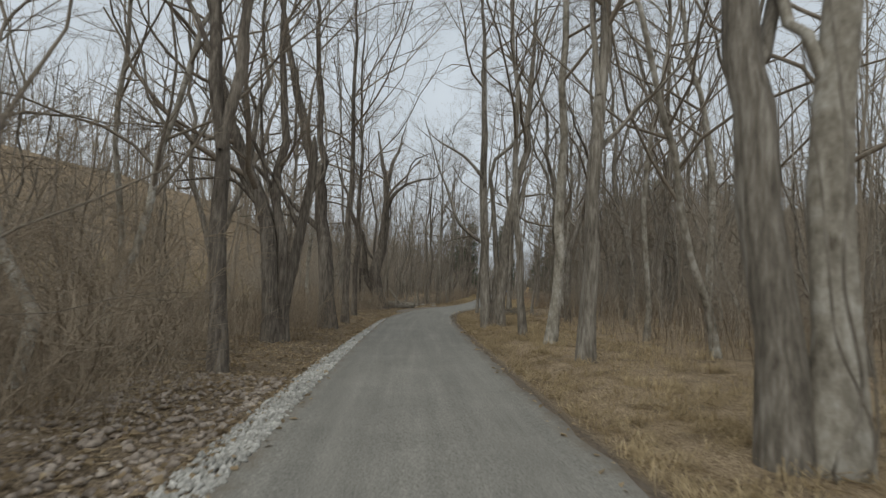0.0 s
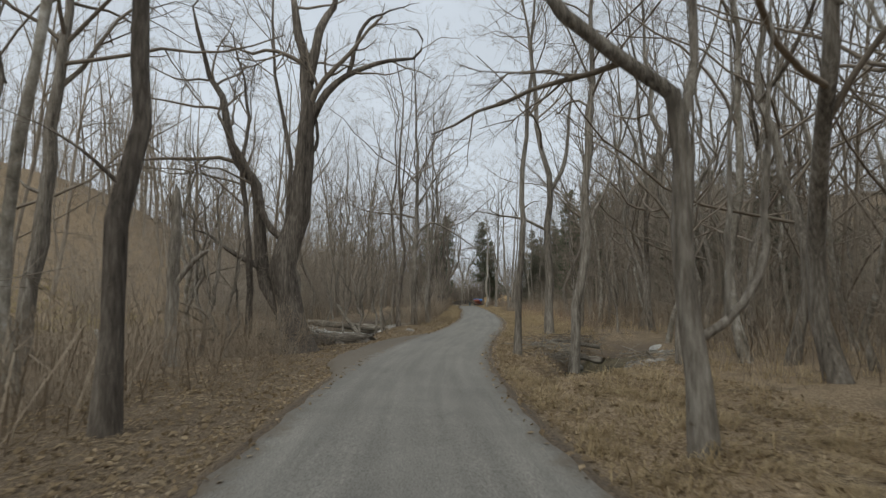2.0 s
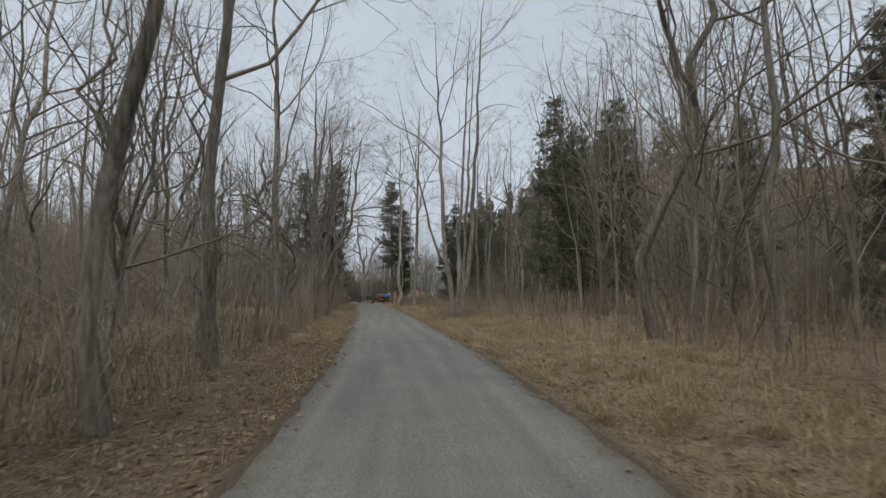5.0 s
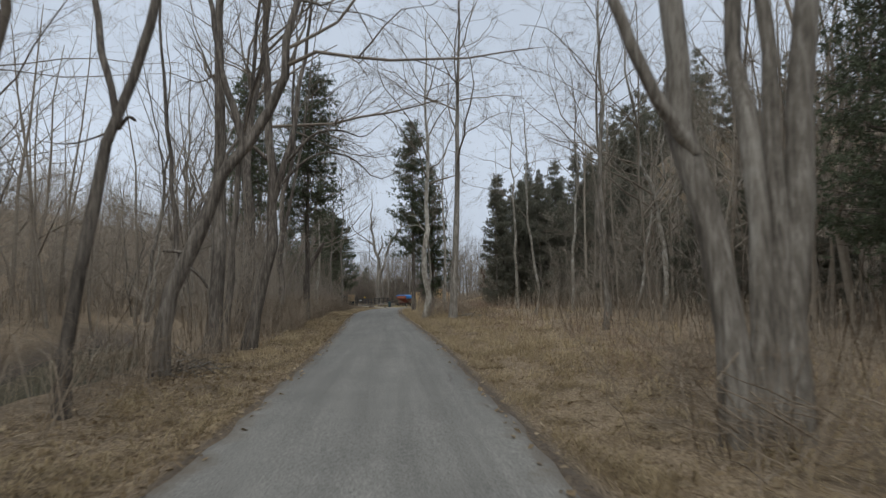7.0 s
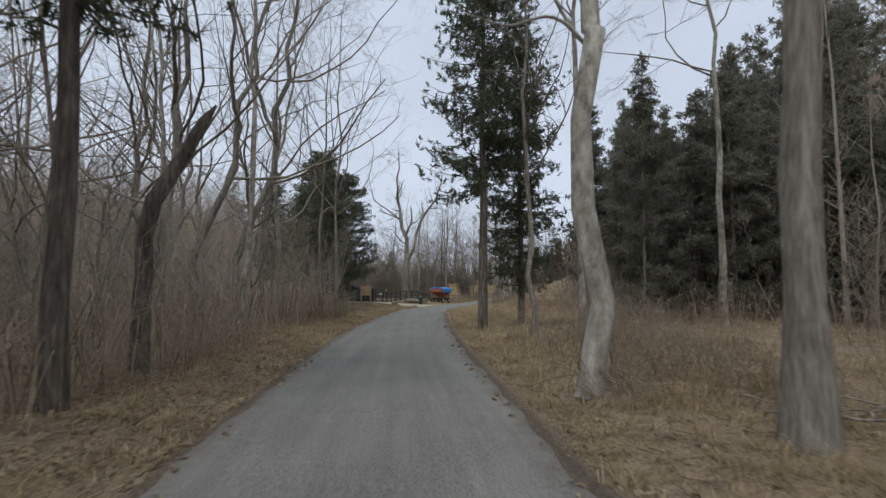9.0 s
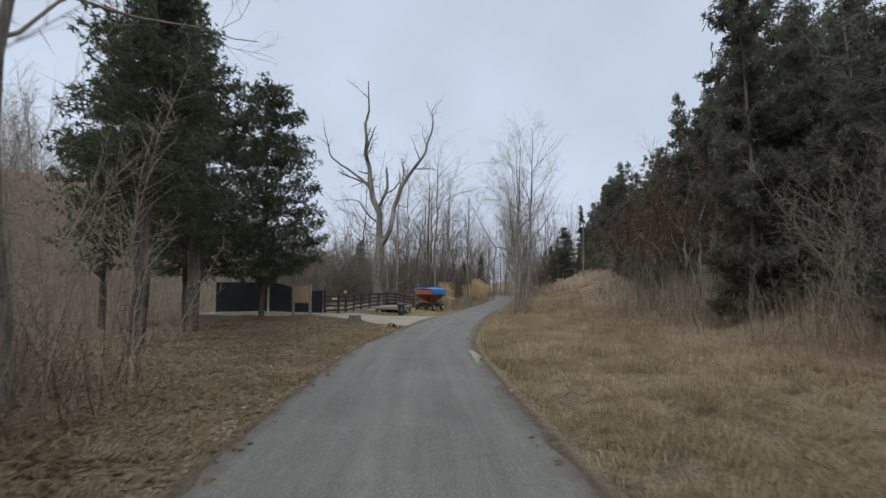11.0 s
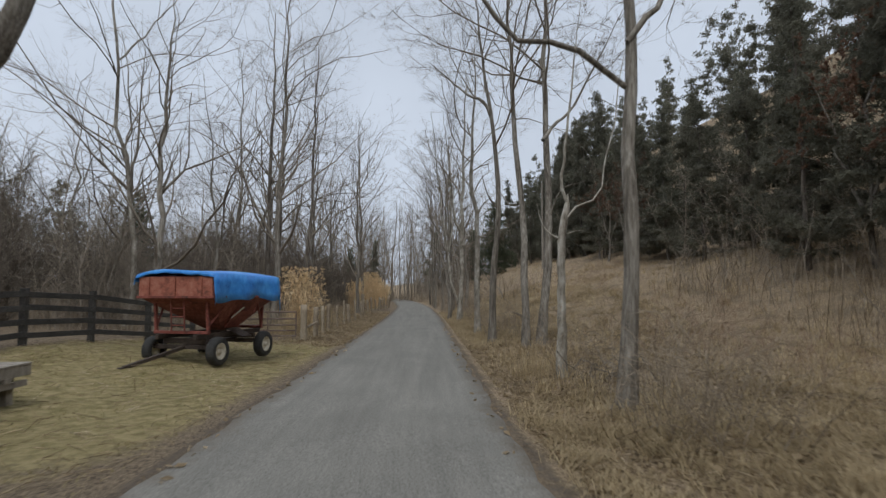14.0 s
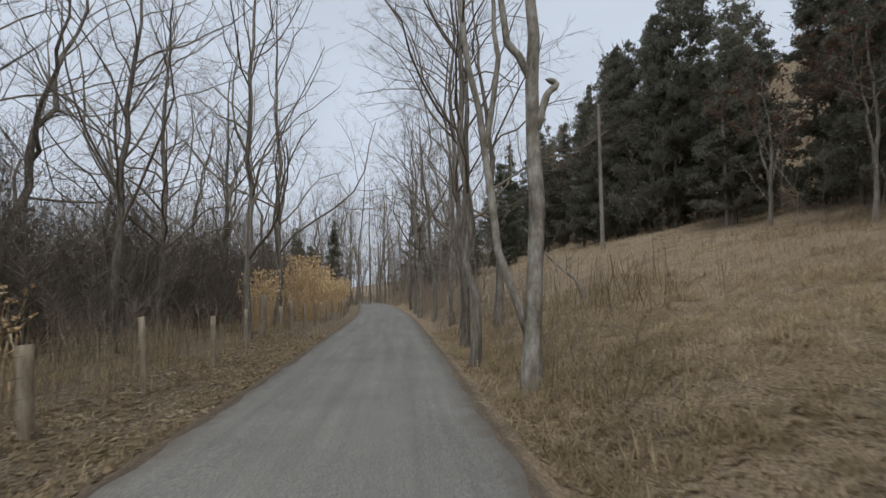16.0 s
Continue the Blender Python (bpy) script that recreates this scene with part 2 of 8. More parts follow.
def ground_material():
    """Leaf litter, dry grass, bare soil and mown lawn, laid out by the kinds of ground stored on the mesh."""
    m = bpy.data.materials.new("winter_ground")
    m.use_nodes = True
    n, l = m.node_tree.nodes, m.node_tree.links
    shader = n["Principled BSDF"]
    geo = n.new("ShaderNodeNewGeometry")
    kinds = n.new("ShaderNodeVertexColor")
    kinds.layer_name = "kinds"
    parts = n.new("ShaderNodeSeparateColor")
    l.new(kinds.outputs["Color"], parts.inputs["Color"])

    def noise_at(scale, detail=5):
        node = n.new("ShaderNodeTexNoise")
        node.inputs["Scale"].default_value, node.inputs["Detail"].default_value, node.inputs["Roughness"].default_value = scale, detail, 0.7
        l.new(geo.outputs["Position"], node.inputs["Vector"])
        return node.outputs["Fac"]

    def ramp_of(source, a, b, lo=0.38, hi=0.64):
        node = n.new("ShaderNodeValToRGB")
        e = node.color_ramp.elements
        e[0].position, e[1].position, e[0].color, e[1].color = lo, hi, (*a, 1), (*b, 1)
        l.new(source, node.inputs["Fac"])
        return node.outputs["Color"]

    def mix_of(fac, a, b):
        node = n.new("ShaderNodeMix")
        node.data_type = "RGBA"
        l.new(fac, node.inputs["Factor"])
        l.new(a, node.inputs["A"])
        l.new(b, node.inputs["B"])
        return node.outputs["Result"]

    fine, mid, wide = noise_at(26, 6), noise_at(5, 6), noise_at(0.9)
    litter = ramp_of(fine, (0.06, 0.044, 0.03), (0.33, 0.255, 0.175))
    straw = ramp_of(fine, (0.13, 0.09, 0.055), (0.46, 0.355, 0.235))
    lawn = ramp_of(mid, (0.19, 0.16, 0.07), (0.36, 0.29, 0.155))
    soil = ramp_of(mid, (0.055, 0.043, 0.034), (0.15, 0.122, 0.096))
    edge = n.new("ShaderNodeMath")
    edge.operation = "MULTIPLY_ADD"
    edge.inputs[1].default_value, edge.inputs[2].default_value = 0.9, -0.45
    l.new(mid, edge.inputs[0])

    def mask(channel):
        add = n.new("ShaderNodeMath")
        l.new(parts.outputs[channel], add.inputs[0])
        l.new(edge.outputs[0], add.inputs[1])
        sharp = n.new("ShaderNodeMapRange")
        sharp.inputs["From Min"].default_value, sharp.inputs["From Max"].default_value = 0.35, 0.65
        l.new(add.outputs[0], sharp.inputs["Value"])
        return sharp.outputs["Result"]

    clumps = n.new("ShaderNodeMapRange")
    clumps.inputs["From Min"].default_value, clumps.inputs["From Max"].default_value, clumps.inputs["To Max"].default_value = 0.5, 0.64, 0.75
    l.new(wide, clumps.inputs["Value"])
    dull = ramp_of(fine, (0.08, 0.062, 0.042), (0.23, 0.175, 0.12))
    straw = mix_of(clumps.outputs["Result"], straw, dull)
    base = mix_of(mask("Red"), litter, straw)
    base = mix_of(mask("Green"), base, lawn)
    base = mix_of(mask("Blue"), base, soil)
    l.new(base, shader.inputs["Base Color"])
    shader.inputs["Roughness"].default_value = 0.95
    shader.inputs["Specular IOR Level"].default_value = 0.15
    bumps = n.new("ShaderNodeBump")
    bumps.inputs["Strength"].default_value, bumps.inputs["Distance"].default_value = 0.8, 0.06
    l.new(fine, bumps.inputs["Height"])
    l.new(bumps.outputs["Normal"], shader.inputs["Normal"])
    return m


GROUND = ground_material()
ASPHALT = asphalt_material()

# The lane: its centre line (x, y, height), about every ten metres.
ROAD = [(0.97, -39.99, -0.00), (0.62, -19.99, 0.00), (0.28, 0.00, 0.01), (0.13, 10.00, 0.02), (0.14, 19.99, 0.04), (0.37, 29.99, 0.05), (1.39, 39.96,
        0.01), (3.51, 49.75, -0.03), (6.21, 59.39, -0.01), (8.50, 69.13, 0.06), (10.33, 78.97, 0.14), (13.51, 98.71, 0.23), (15.01, 108.60, 0.31),
        (17.51, 128.44, 0.48), (19.07, 138.33, 0.51), (23.05, 157.96, 0.32), (25.84, 167.58, 0.14), (32.76, 186.39, -0.14), (36.71, 195.60, -0.22),
        (44.79, 213.89, -0.28), (48.75, 223.08, -0.28), (56.45, 241.54, -0.28), (61.38, 254.66, -0.28), (66.2, 268.09, -0.28), (70.9, 281.87,
        -0.28), (75.2, 295.84, -0.28), (79.0, 309.83, -0.28)]


def dense_line(points, step=0.5):
    """A smooth line through the points, its arc length from the third point on, and slow unit tangents."""
    p = np.array(points, float)
    q = np.vstack([2 * p[0] - p[1], p, 2 * p[-1] - p[-2]])
    out = []
    for i in range(1, len(q) - 2):
        u = np.linspace(0, 1, 40, endpoint=False)[:, None]
        a, b, c, d = q[i - 1], q[i], q[i + 1], q[i + 2]
        out.append(0.5 * (2 * b + (c - a) * u + (2 * a - 5 * b + 4 * c - d) * u**2 + (3 * b - a - 3 * c + d) * u**3))
    line = np.vstack(out + [p[-1:]])
    arc = np.r_[0, np.cumsum(np.hypot(*np.diff(line[:, :2], axis=0).T))]
    even = np.arange(0, arc[-1], step)
    line = np.stack([np.interp(even, arc, line[:, k]) for k in range(3)], 1)
    start = np.argmin(np.hypot(*(line[:, :2] - p[2, :2]).T))
    turn = np.gradient(line[:, :2], axis=0)
    kernel = np.exp(-0.5 * (np.arange(-80, 81) * step / 12) ** 2)
    kernel /= kernel.sum()
    turn = np.stack([np.convolve(np.pad(turn[:, k], 80, "edge"), kernel, "valid") for k in range(2)], 1)
    turn /= np.hypot(*turn.T)[:, None]
    return line, even - even[start], turn


LINE, ARC, AHEAD = dense_line(ROAD)


def loc(s, d):
    """The x, y of a place s metres along the lane and d metres to the right of its centre."""
    s, d = np.asarray(s, float), np.asarray(d, float)
    over, near = s - np.clip(s, ARC[0], ARC[-1]), np.clip(d, -50, 50)
    tx, ty = np.interp(s, ARC, AHEAD[:, 0]), np.interp(s, ARC, AHEAD[:, 1])
    x = np.interp(s, ARC, LINE[:, 0]) + near * ty + over * tx + (d - near) * 0.97
    return x, np.interp(s, ARC, LINE[:, 1]) - near * tx + over * ty - (d - near) * 0.24


def step01(x, a, b):
    u = np.clip((np.asarray(x, float) - a) / (b - a), 0, 1)
    return u * u * (3 - 2 * u)


def band(x, a, b, soft):
    return step01(x, a - soft, a + soft) * (1 - step01(x, b - soft, b + soft))


def waves(s, d):
    """Soft unevenness of the ground, -1 to 1."""
    return (np.sin(0.31 * s + 0.5 * np.sin(0.23 * d)) * np.sin(0.37 * d + 1.3 + 0.4 * np.sin(0.17 * s)) + 0.5 * np.sin(0.93 * s + 1.1 * d) * np.sin(0.71 * d - 0.4 * s)
            + 0.3 * np.sin(2.3 * s - 1.1 * d) * np.sin(1.9 * d + 0.7 * s)) / 1.6


def creek_left(s):
    """Offset of the creek's middle on the left of the lane, which it follows there."""
    return np.interp(s, [46.5, 49, 53, 58, 66, 80, 95, 110, 125, 140], [-1, -4.5, -7.5, -9.5, -10.5, -10, -9.5, -10.5, -15, -24])


def creek_right(s):
    """Offset of the creek's middle on the right, where it comes slantwise to the lane."""
    return np.interp(s, [37, 38.5, 40, 41.6, 43, 44.5, 46, 49, 53, 58, 66, 80], [1.8, 3.3, 4.25, 4.75, 5.2, 5.8, 6.4, 7.2, 9.0, 12.5, 17.5, 22])


def creek_bed(s, d):
    """1 in the creek's bed, 0 outside it."""
    s, d = np.asarray(s, float), np.asarray(d, float)
    half = np.interp(s, [50, 54, 63, 70], [2.6, 3.5, 3.5, 2.8])
    left = np.exp(-((d - creek_left(s)) / half) ** 4) * band(s, 51, 128, 4) * step01(-d, 3.2, 5.4) * (1 - 0.45 * band(s, 66, 69, 1.2))
    wide = np.interp(s, [39, 41.6, 44.5, 48], [1.0, 1.1, 1.6, 1.6]) + 0.15 * np.sin(1.9 * s) + 0.18 * np.sin(4.3 * s + 1.0 + 0.6 * d)
    right = np.exp(-((d - creek_right(s)) / wide) ** 4) * band(s, 39.4, 54, 1.0) * step01(d, 2.3, 3.5) * (1 - 0.45 * step01(s + 0.5 * np.sin(2 * d), 47, 52))
    return np.maximum(left, right)


def creek_clearing(s, d):
    """1 on the open banks where the creek lies free of brush, 0 elsewhere."""
    s, d = np.asarray(s, float), np.asarray(d, float)
    return np.maximum(band(s, 46, 63, 1.5) * band(-d, 2, 14, 1), np.maximum(band(s, 39, 52, 1) * band(d, 2, 9, 1), 0.3 * band(s, 98, 110, 2) * band(-d, 4.5, 12, 1)))


def relief(s, d):
    """Height of the ground above or below the lane."""
    s, d = np.asarray(s, float), np.asarray(d, float)
    edge = np.abs(d) - 1.8
    z = -0.05 * step01(edge, -0.1, 0.5)
    z = z + 0.16 * waves(s, d) * step01(edge, 0.6, 5)
    # shallow ditch beside the lane, and a low bank behind it on the right early on
    z = z - 0.12 * band(edge, 0.5, 1.4, 0.5) * (1 - band(s, 172, 204, 4) * (d < 0))
    # ground rises a little towards the fenced yard
    z = z + band(s, 176, 206, 5) * 0.38 * step01(-d, 3, 9) + band(s, 196, 240, 8) * 0.4 * step01(-d, 8, 14)
    # left hillside beyond the trees
    left = -d
    z = z + band(s, -60, 150, 14) * (1.0 * step01(left, 14, 26) + np.interp(s, [90, 140], [15, 6]) * step01(left, 22, 50))
    z = z + band(s, 152, 230, 12) * (14 * step01(left, 19, 50)) + step01(s, 215, 260) * 3 * step01(left, 30, 70)
    # right: gentle wooded rise, then the steep hill
    z = z + (1 - step01(s, 120, 160)) * (4 * step01(d, 24, 75))
    z = z + band(s, 160, 310, 13) * (26 * step01(d - 5 * step01(s, 200, 228), 11.5, 50)) + step01(s, 130, 170) * 5 * step01(d, 60, 160)
    # grassy bank on the right near the end
    z = z + step01(s, 196, 222) * (0.7 * step01(d, 2.5, 6) + (3.1 + 1.6 * step01(s, 224, 248)) * step01(d, 3.5, 19))
    return z - (1.35 - 0.2 * (d > 0)) * creek_bed(s, d)


def lane_z(s):
    return np.interp(s, ARC, LINE[:, 2])


def ground_z(s, d):
    return lane_z(s) + relief(s, d)




# ---- mesh helpers ----
def mesh_of(name, verts, faces, material, smooth=False):
    """A mesh from an array of places and one array of faces of one size (or a list of such arrays)."""
    groups = faces if isinstance(faces, list) else [faces]
    me = bpy.data.meshes.new(name)
    verts = np.asarray(verts, np.float32)
    me.vertices.add(len(verts))
    me.vertices.foreach_set("co", verts.ravel())
    loops = np.concatenate([np.asarray(g, np.int32).ravel() for g in groups])
    sizes = np.concatenate([np.full(len(g), np.asarray(g).shape[1], np.int32) for g in groups])
    me.loops.add(len(loops))
    me.loops.foreach_set("vertex_index", loops)
    me.polygons.add(len(sizes))
    me.polygons.foreach_set("loop_start", np.r_[0, np.cumsum(sizes)[:-1]].astype(np.int32))
    if smooth:
        me.polygons.foreach_set("use_smooth", np.ones(len(sizes), bool))
    me.materials.append(material)
    me.update(calc_edges=True)
    return me


def grid_faces(rows, cols):
    a = (np.arange(rows - 1)[:, None] * cols + np.arange(cols - 1)[None]).ravel()
    return np.stack([a, a + 1, a + cols + 1, a + cols], 1)


def unit(v):
    return v / np.maximum(np.linalg.norm(v, axis=-1, keepdims=True), 1e-9)


def tubes(paths, radii, sides):
    """Vertices and faces of many tubes at once: paths (n, k, 3), radii (n, k)."""
    n, k = radii.shape
    along = unit(np.gradient(paths, axis=1))
    helper = np.where(np.abs(along[..., 2:3]) > 0.9, np.array([1.0, 0, 0]), np.array([0, 0, 1.0]))
    helper = np.broadcast_to(helper[:, :1], along.shape)
    side = unit(np.cross(along, helper))
    up = np.cross(side, along)
    a = np.arange(sides) * 2 * np.pi / sides
    ring = side[:, :, None] * np.cos(a)[None, None, :, None] + up[:, :, None] * np.sin(a)[None, None, :, None]
    verts = paths[:, :, None] + ring * radii[:, :, None, None]
    base = (np.arange(n) * k * sides)[:, None, None] + (np.arange(k - 1) * sides)[None, :, None]
    i, j = np.arange(sides), (np.arange(sides) + 1) % sides
    quads = np.stack([base + i, base + j, base + sides + j, base + sides + i], -1).reshape(-1, 4)
    return verts.reshape(-1, 3), quads


def spikes(start, end, radius):
    """Many thin three-sided twigs, each tapering to a point."""
    n = len(start)
    along = unit(end - start)
    side = unit(np.cross(along, np.array([0.3, 0.5, 0.8])))
    up = np.cross(side, along)
    r = radius[:, None]
    verts = np.stack([start + side * r, start - side * r * 0.5 + up * r * 0.87, start - side * r * 0.5 - up * r * 0.87, end], 1)
    faces = (np.arange(n) * 4)[:, None, None] + np.array([[0, 1, 3], [1, 2, 3], [2, 0, 3]])[None]
    return verts.reshape(-1, 3), faces.reshape(-1, 3)


def merged(pieces):
    verts, faces, offset = [], [], 0
    for v, f in pieces:
        verts.append(v)
        faces.append(f + offset)
        offset += len(v)
    groups = [np.concatenate([f for f in faces if f.shape[1] == k]) for k in (4, 3) if any(f.shape[1] == k for f in faces)]
    return np.concatenate(verts), groups


def part(name, bm, material, parent, label=""):
    """Links a bmesh as one mesh object under a thing or a part."""
    me = bpy.data.meshes.new(name)
    bm.normal_update()
    bm.to_mesh(me)
    bm.free()
    me.materials.append(material)
    ob = new(name, me)
    ob.parent = parent
    return tagged(ob, label)


def part_of(name, me, parent, label=""):
    ob = new(name, me)
    ob.parent = parent
    return tagged(ob, label)


def place(s, d, up=0.0):
    x, y = loc(s, d)
    return Vector((float(x), float(y), float(ground_z(s, d)) + up))


def heading(s):
    """Turn about z by which a thing's +y points along the lane."""
    return math.atan2(-float(np.interp(s, ARC, AHEAD[:, 0])), float(np.interp(s, ARC, AHEAD[:, 1])))


def thing(name, s, d, turn=0.0, up=0.0, **tags):
    """An empty on the ground at a place beside the lane; +y points along the lane, +x to the right, turned by degrees."""
    ob = new(name)
    ob.empty_display_size = 0.2
    ob.matrix_world = Matrix.Translation(place(s, d, up)) @ Matrix.Rotation(heading(s) + radians(turn), 4, "Z")
    return tagged(ob, **tags)


# ---- ground ----
def build_ground():
    s = np.r_[-400, -250, -160, -110, -80, np.arange(-60, 330, 1.0), 340, 355, 380, 420, 480, 560, 700, 900, 1300]
    near = np.r_[0, 0.9, 1.5, 1.7, 1.8, 1.95, 2.15, 2.4, 2.7, 3.0, 3.4, 3.8, 4.3, np.arange(4.8, 16, 0.6), np.arange(16, 30, 1.2), np.arange(30, 60, 2.5), 64, 70, 78, 88, 100, 120, 150, 200, 300, 500, 900]
    d = np.r_[-near[:0:-1], near]
    ss, dd = np.meshgrid(s, d, indexing="ij")
    x, y = loc(ss, dd)
    z = ground_z(ss, dd) - 0.06 * (1 - step01(np.abs(dd), 1.6, 2.0))
    rough = np.random.default_rng(3).normal(0, 1, z.shape) * 0.02 * step01(np.abs(dd), 2.0, 4.0) * (np.abs(dd) < 25)
    me = mesh_of("ground", np.stack([x, y, z + rough], -1).reshape(-1, 3), grid_faces(len(s), len(d)), GROUND, True)
    # kinds of ground: straw, lawn, bare soil; leaf litter where none of them is
    left, right = np.maximum(-dd, 0), np.maximum(dd, 0)
    straw = 0.25 + 0.55 * (dd > 0) * step01(np.abs(dd), 1.8, 2.6) * (1 - 0.6 * band(ss, 40, 62, 5)) + 0.5 * step01(left, 16, 24) * (1 - step01(ss, 70, 95)) + 0.3 * band(ss, 90, 172, 10) * (dd < 0) - 0.15 * band(ss, 165, 182, 5) * (dd < 0)
    straw = straw + 0.35 * step01(ss, 140, 160) * (dd > 0) - 0.8 * step01(dd, 16, 24) * (ss < 210)
    lawn = 0.95 * band(ss, 192, 208, 2) * band(left, 2.4, 9, 1.0)
    soil = 0.75 * creek_bed(ss, dd) ** 0.5 + 0.56 * band(np.abs(dd), 1.7, 2.12, 0.2)
    colour = np.stack([straw, lawn, soil, np.ones_like(soil)], -1).reshape(-1, 4).clip(0, 1).astype(np.float32)
    layer = me.color_attributes.new("kinds", "FLOAT_COLOR", "POINT")
    layer.data.foreach_set("color", colour.ravel())
    return tagged(new("ground", me), "leaf litter, dry grass and bare winter soil", "ground", kind="structure")


def lane_edges(s):
    """Left and right edge of the asphalt, from the lane's centre."""
    ragged = 0.05 * np.sin(1.7 * s) * np.sin(0.63 * s + 1) + 0.04 * np.sin(4.1 * s + 2)
    left = -1.82 - 1.2 * band(s, 40, 53, 3.5) - 0.5 * band(s, 177, 189.5, 3) - ragged
    right = 1.82 + 0.05 * np.sin(1.3 * s + 0.7) * np.sin(0.47 * s) + 0.04 * np.sin(3.7 * s)
    return left, right


def build_road():
    s = np.arange(-60, 330, 0.5)
    left, right = lane_edges(s)
    across = np.array([-0.03, 0, 0.08, 0.25, 0.5, 0.75, 0.92, 1, 1.03])
    dd = left[:, None] + (right - left)[:, None] * across[None]
    ss = np.broadcast_to(s[:, None], dd.shape)
    x, y = loc(ss, dd)
    crown = 0.03 * (1 - (2 * across - 1) ** 2) + 0.012
    crown[[0, -1]] = -0.12
    z = lane_z(ss) + crown[None] + 0.002 * np.sin(0.23 * ss + 1.1 * dd)
    me = mesh_of("road", np.stack([x, y, z], -1).reshape(-1, 3), grid_faces(len(s), len(across)), ASPHALT, True)
    layer = me.attributes.new("lane", "FLOAT_VECTOR", "POINT")
    layer.data.foreach_set("vector", np.stack([ss, dd, 0 * ss], -1).astype(np.float32).ravel())
    return tagged(new("road", me), "narrow worn grey asphalt lane without markings", "road", kind="structure")


build_ground()
ROAD_SHEET = build_road()


# ---- trees ----
def bent(points, count):
    """A smooth path of count places through a few given ones."""
    p = np.array(points, float)
    q = np.vstack([2 * p[0] - p[1], p, 2 * p[-1] - p[-2]])
    out = []
    for i in range(1, len(q) - 2):
        u = np.linspace(0, 1, 12, endpoint=False)[:, None]
        a, b, c, e = q[i - 1], q[i], q[i + 1], q[i + 2]
        out.append(0.5 * (2 * b + (c - a) * u + (2 * a - 5 * b + 4 * c - e) * u**2 + (3 * b - a - 3 * c + e) * u**3))
    line = np.vstack(out + [p[-1:]])
    arc = np.r_[0, np.cumsum(np.linalg.norm(np.diff(line, axis=0), axis=1))]
    even = np.linspace(0, arc[-1], count)
    return np.stack([np.interp(even, arc, line[:, k]) for k in range(3)], 1)


def sprout(rng, paths, radii, count, lo, hi, angle, share, wiggle, lift, rings, thick=0.62, keep=0.35, least=0.25):
    """Side branches of many branches at once."""
    n, k, _ = paths.shape
    length = np.linalg.norm(np.diff(paths, axis=1), axis=2).sum(1)
    who = rng.choice(n, count, p=length / length.sum())
    u = lo + (hi - lo) * rng.random(count) ** 0.85
    at = u * (k - 1)
    i = np.clip(at.astype(int), 0, k - 2)
    w = (at - i)[:, None]
    start = paths[who, i] * (1 - w) + paths[who, i + 1] * w
    r = radii[who, i] * (1 - w[:, 0]) + radii[who, i + 1] * w[:, 0]
    axis = unit(paths[who, i + 1] - paths[who, i])
    other = unit(np.cross(axis, rng.normal(size=(count, 3))))
    a = np.radians(rng.normal(angle, angle * 0.28, count))[:, None]
    way = unit(axis * np.cos(a) + other * np.sin(a))
    size = np.maximum(length[who] * share * (1.15 - keep * u * 1.6) * rng.uniform(0.55, 1.25, count), least)
    step = (size / (rings - 1))[:, None]
    out = [start]
    for _ in range(rings - 1):
        out.append(out[-1] + way * step)
        way = unit(way + rng.normal(size=(count, 3)) * wiggle + np.array([0, 0, lift]))
    first = np.maximum(np.minimum(r * thick, size * 0.035 + 0.004), 0.0035)
    return np.stack(out, 1), first[:, None] * np.linspace(1, 0.28, rings)[None]


def stem_path(rng, base, top, count=14, wander=0.03):
    """A trunk's path from base to top, with slow wandering."""
    base, top = np.array(base, float), np.array(top, float)
    u = np.linspace(0, 1, count)[:, None]
    size = np.linalg.norm(top - base)
    off = np.cumsum(rng.normal(size=(count, 3)) * wander * size / 4, axis=0) * np.array([1, 1, 0.1])
    off -= u * off[-1:]
    return base + (top - base) * u + off


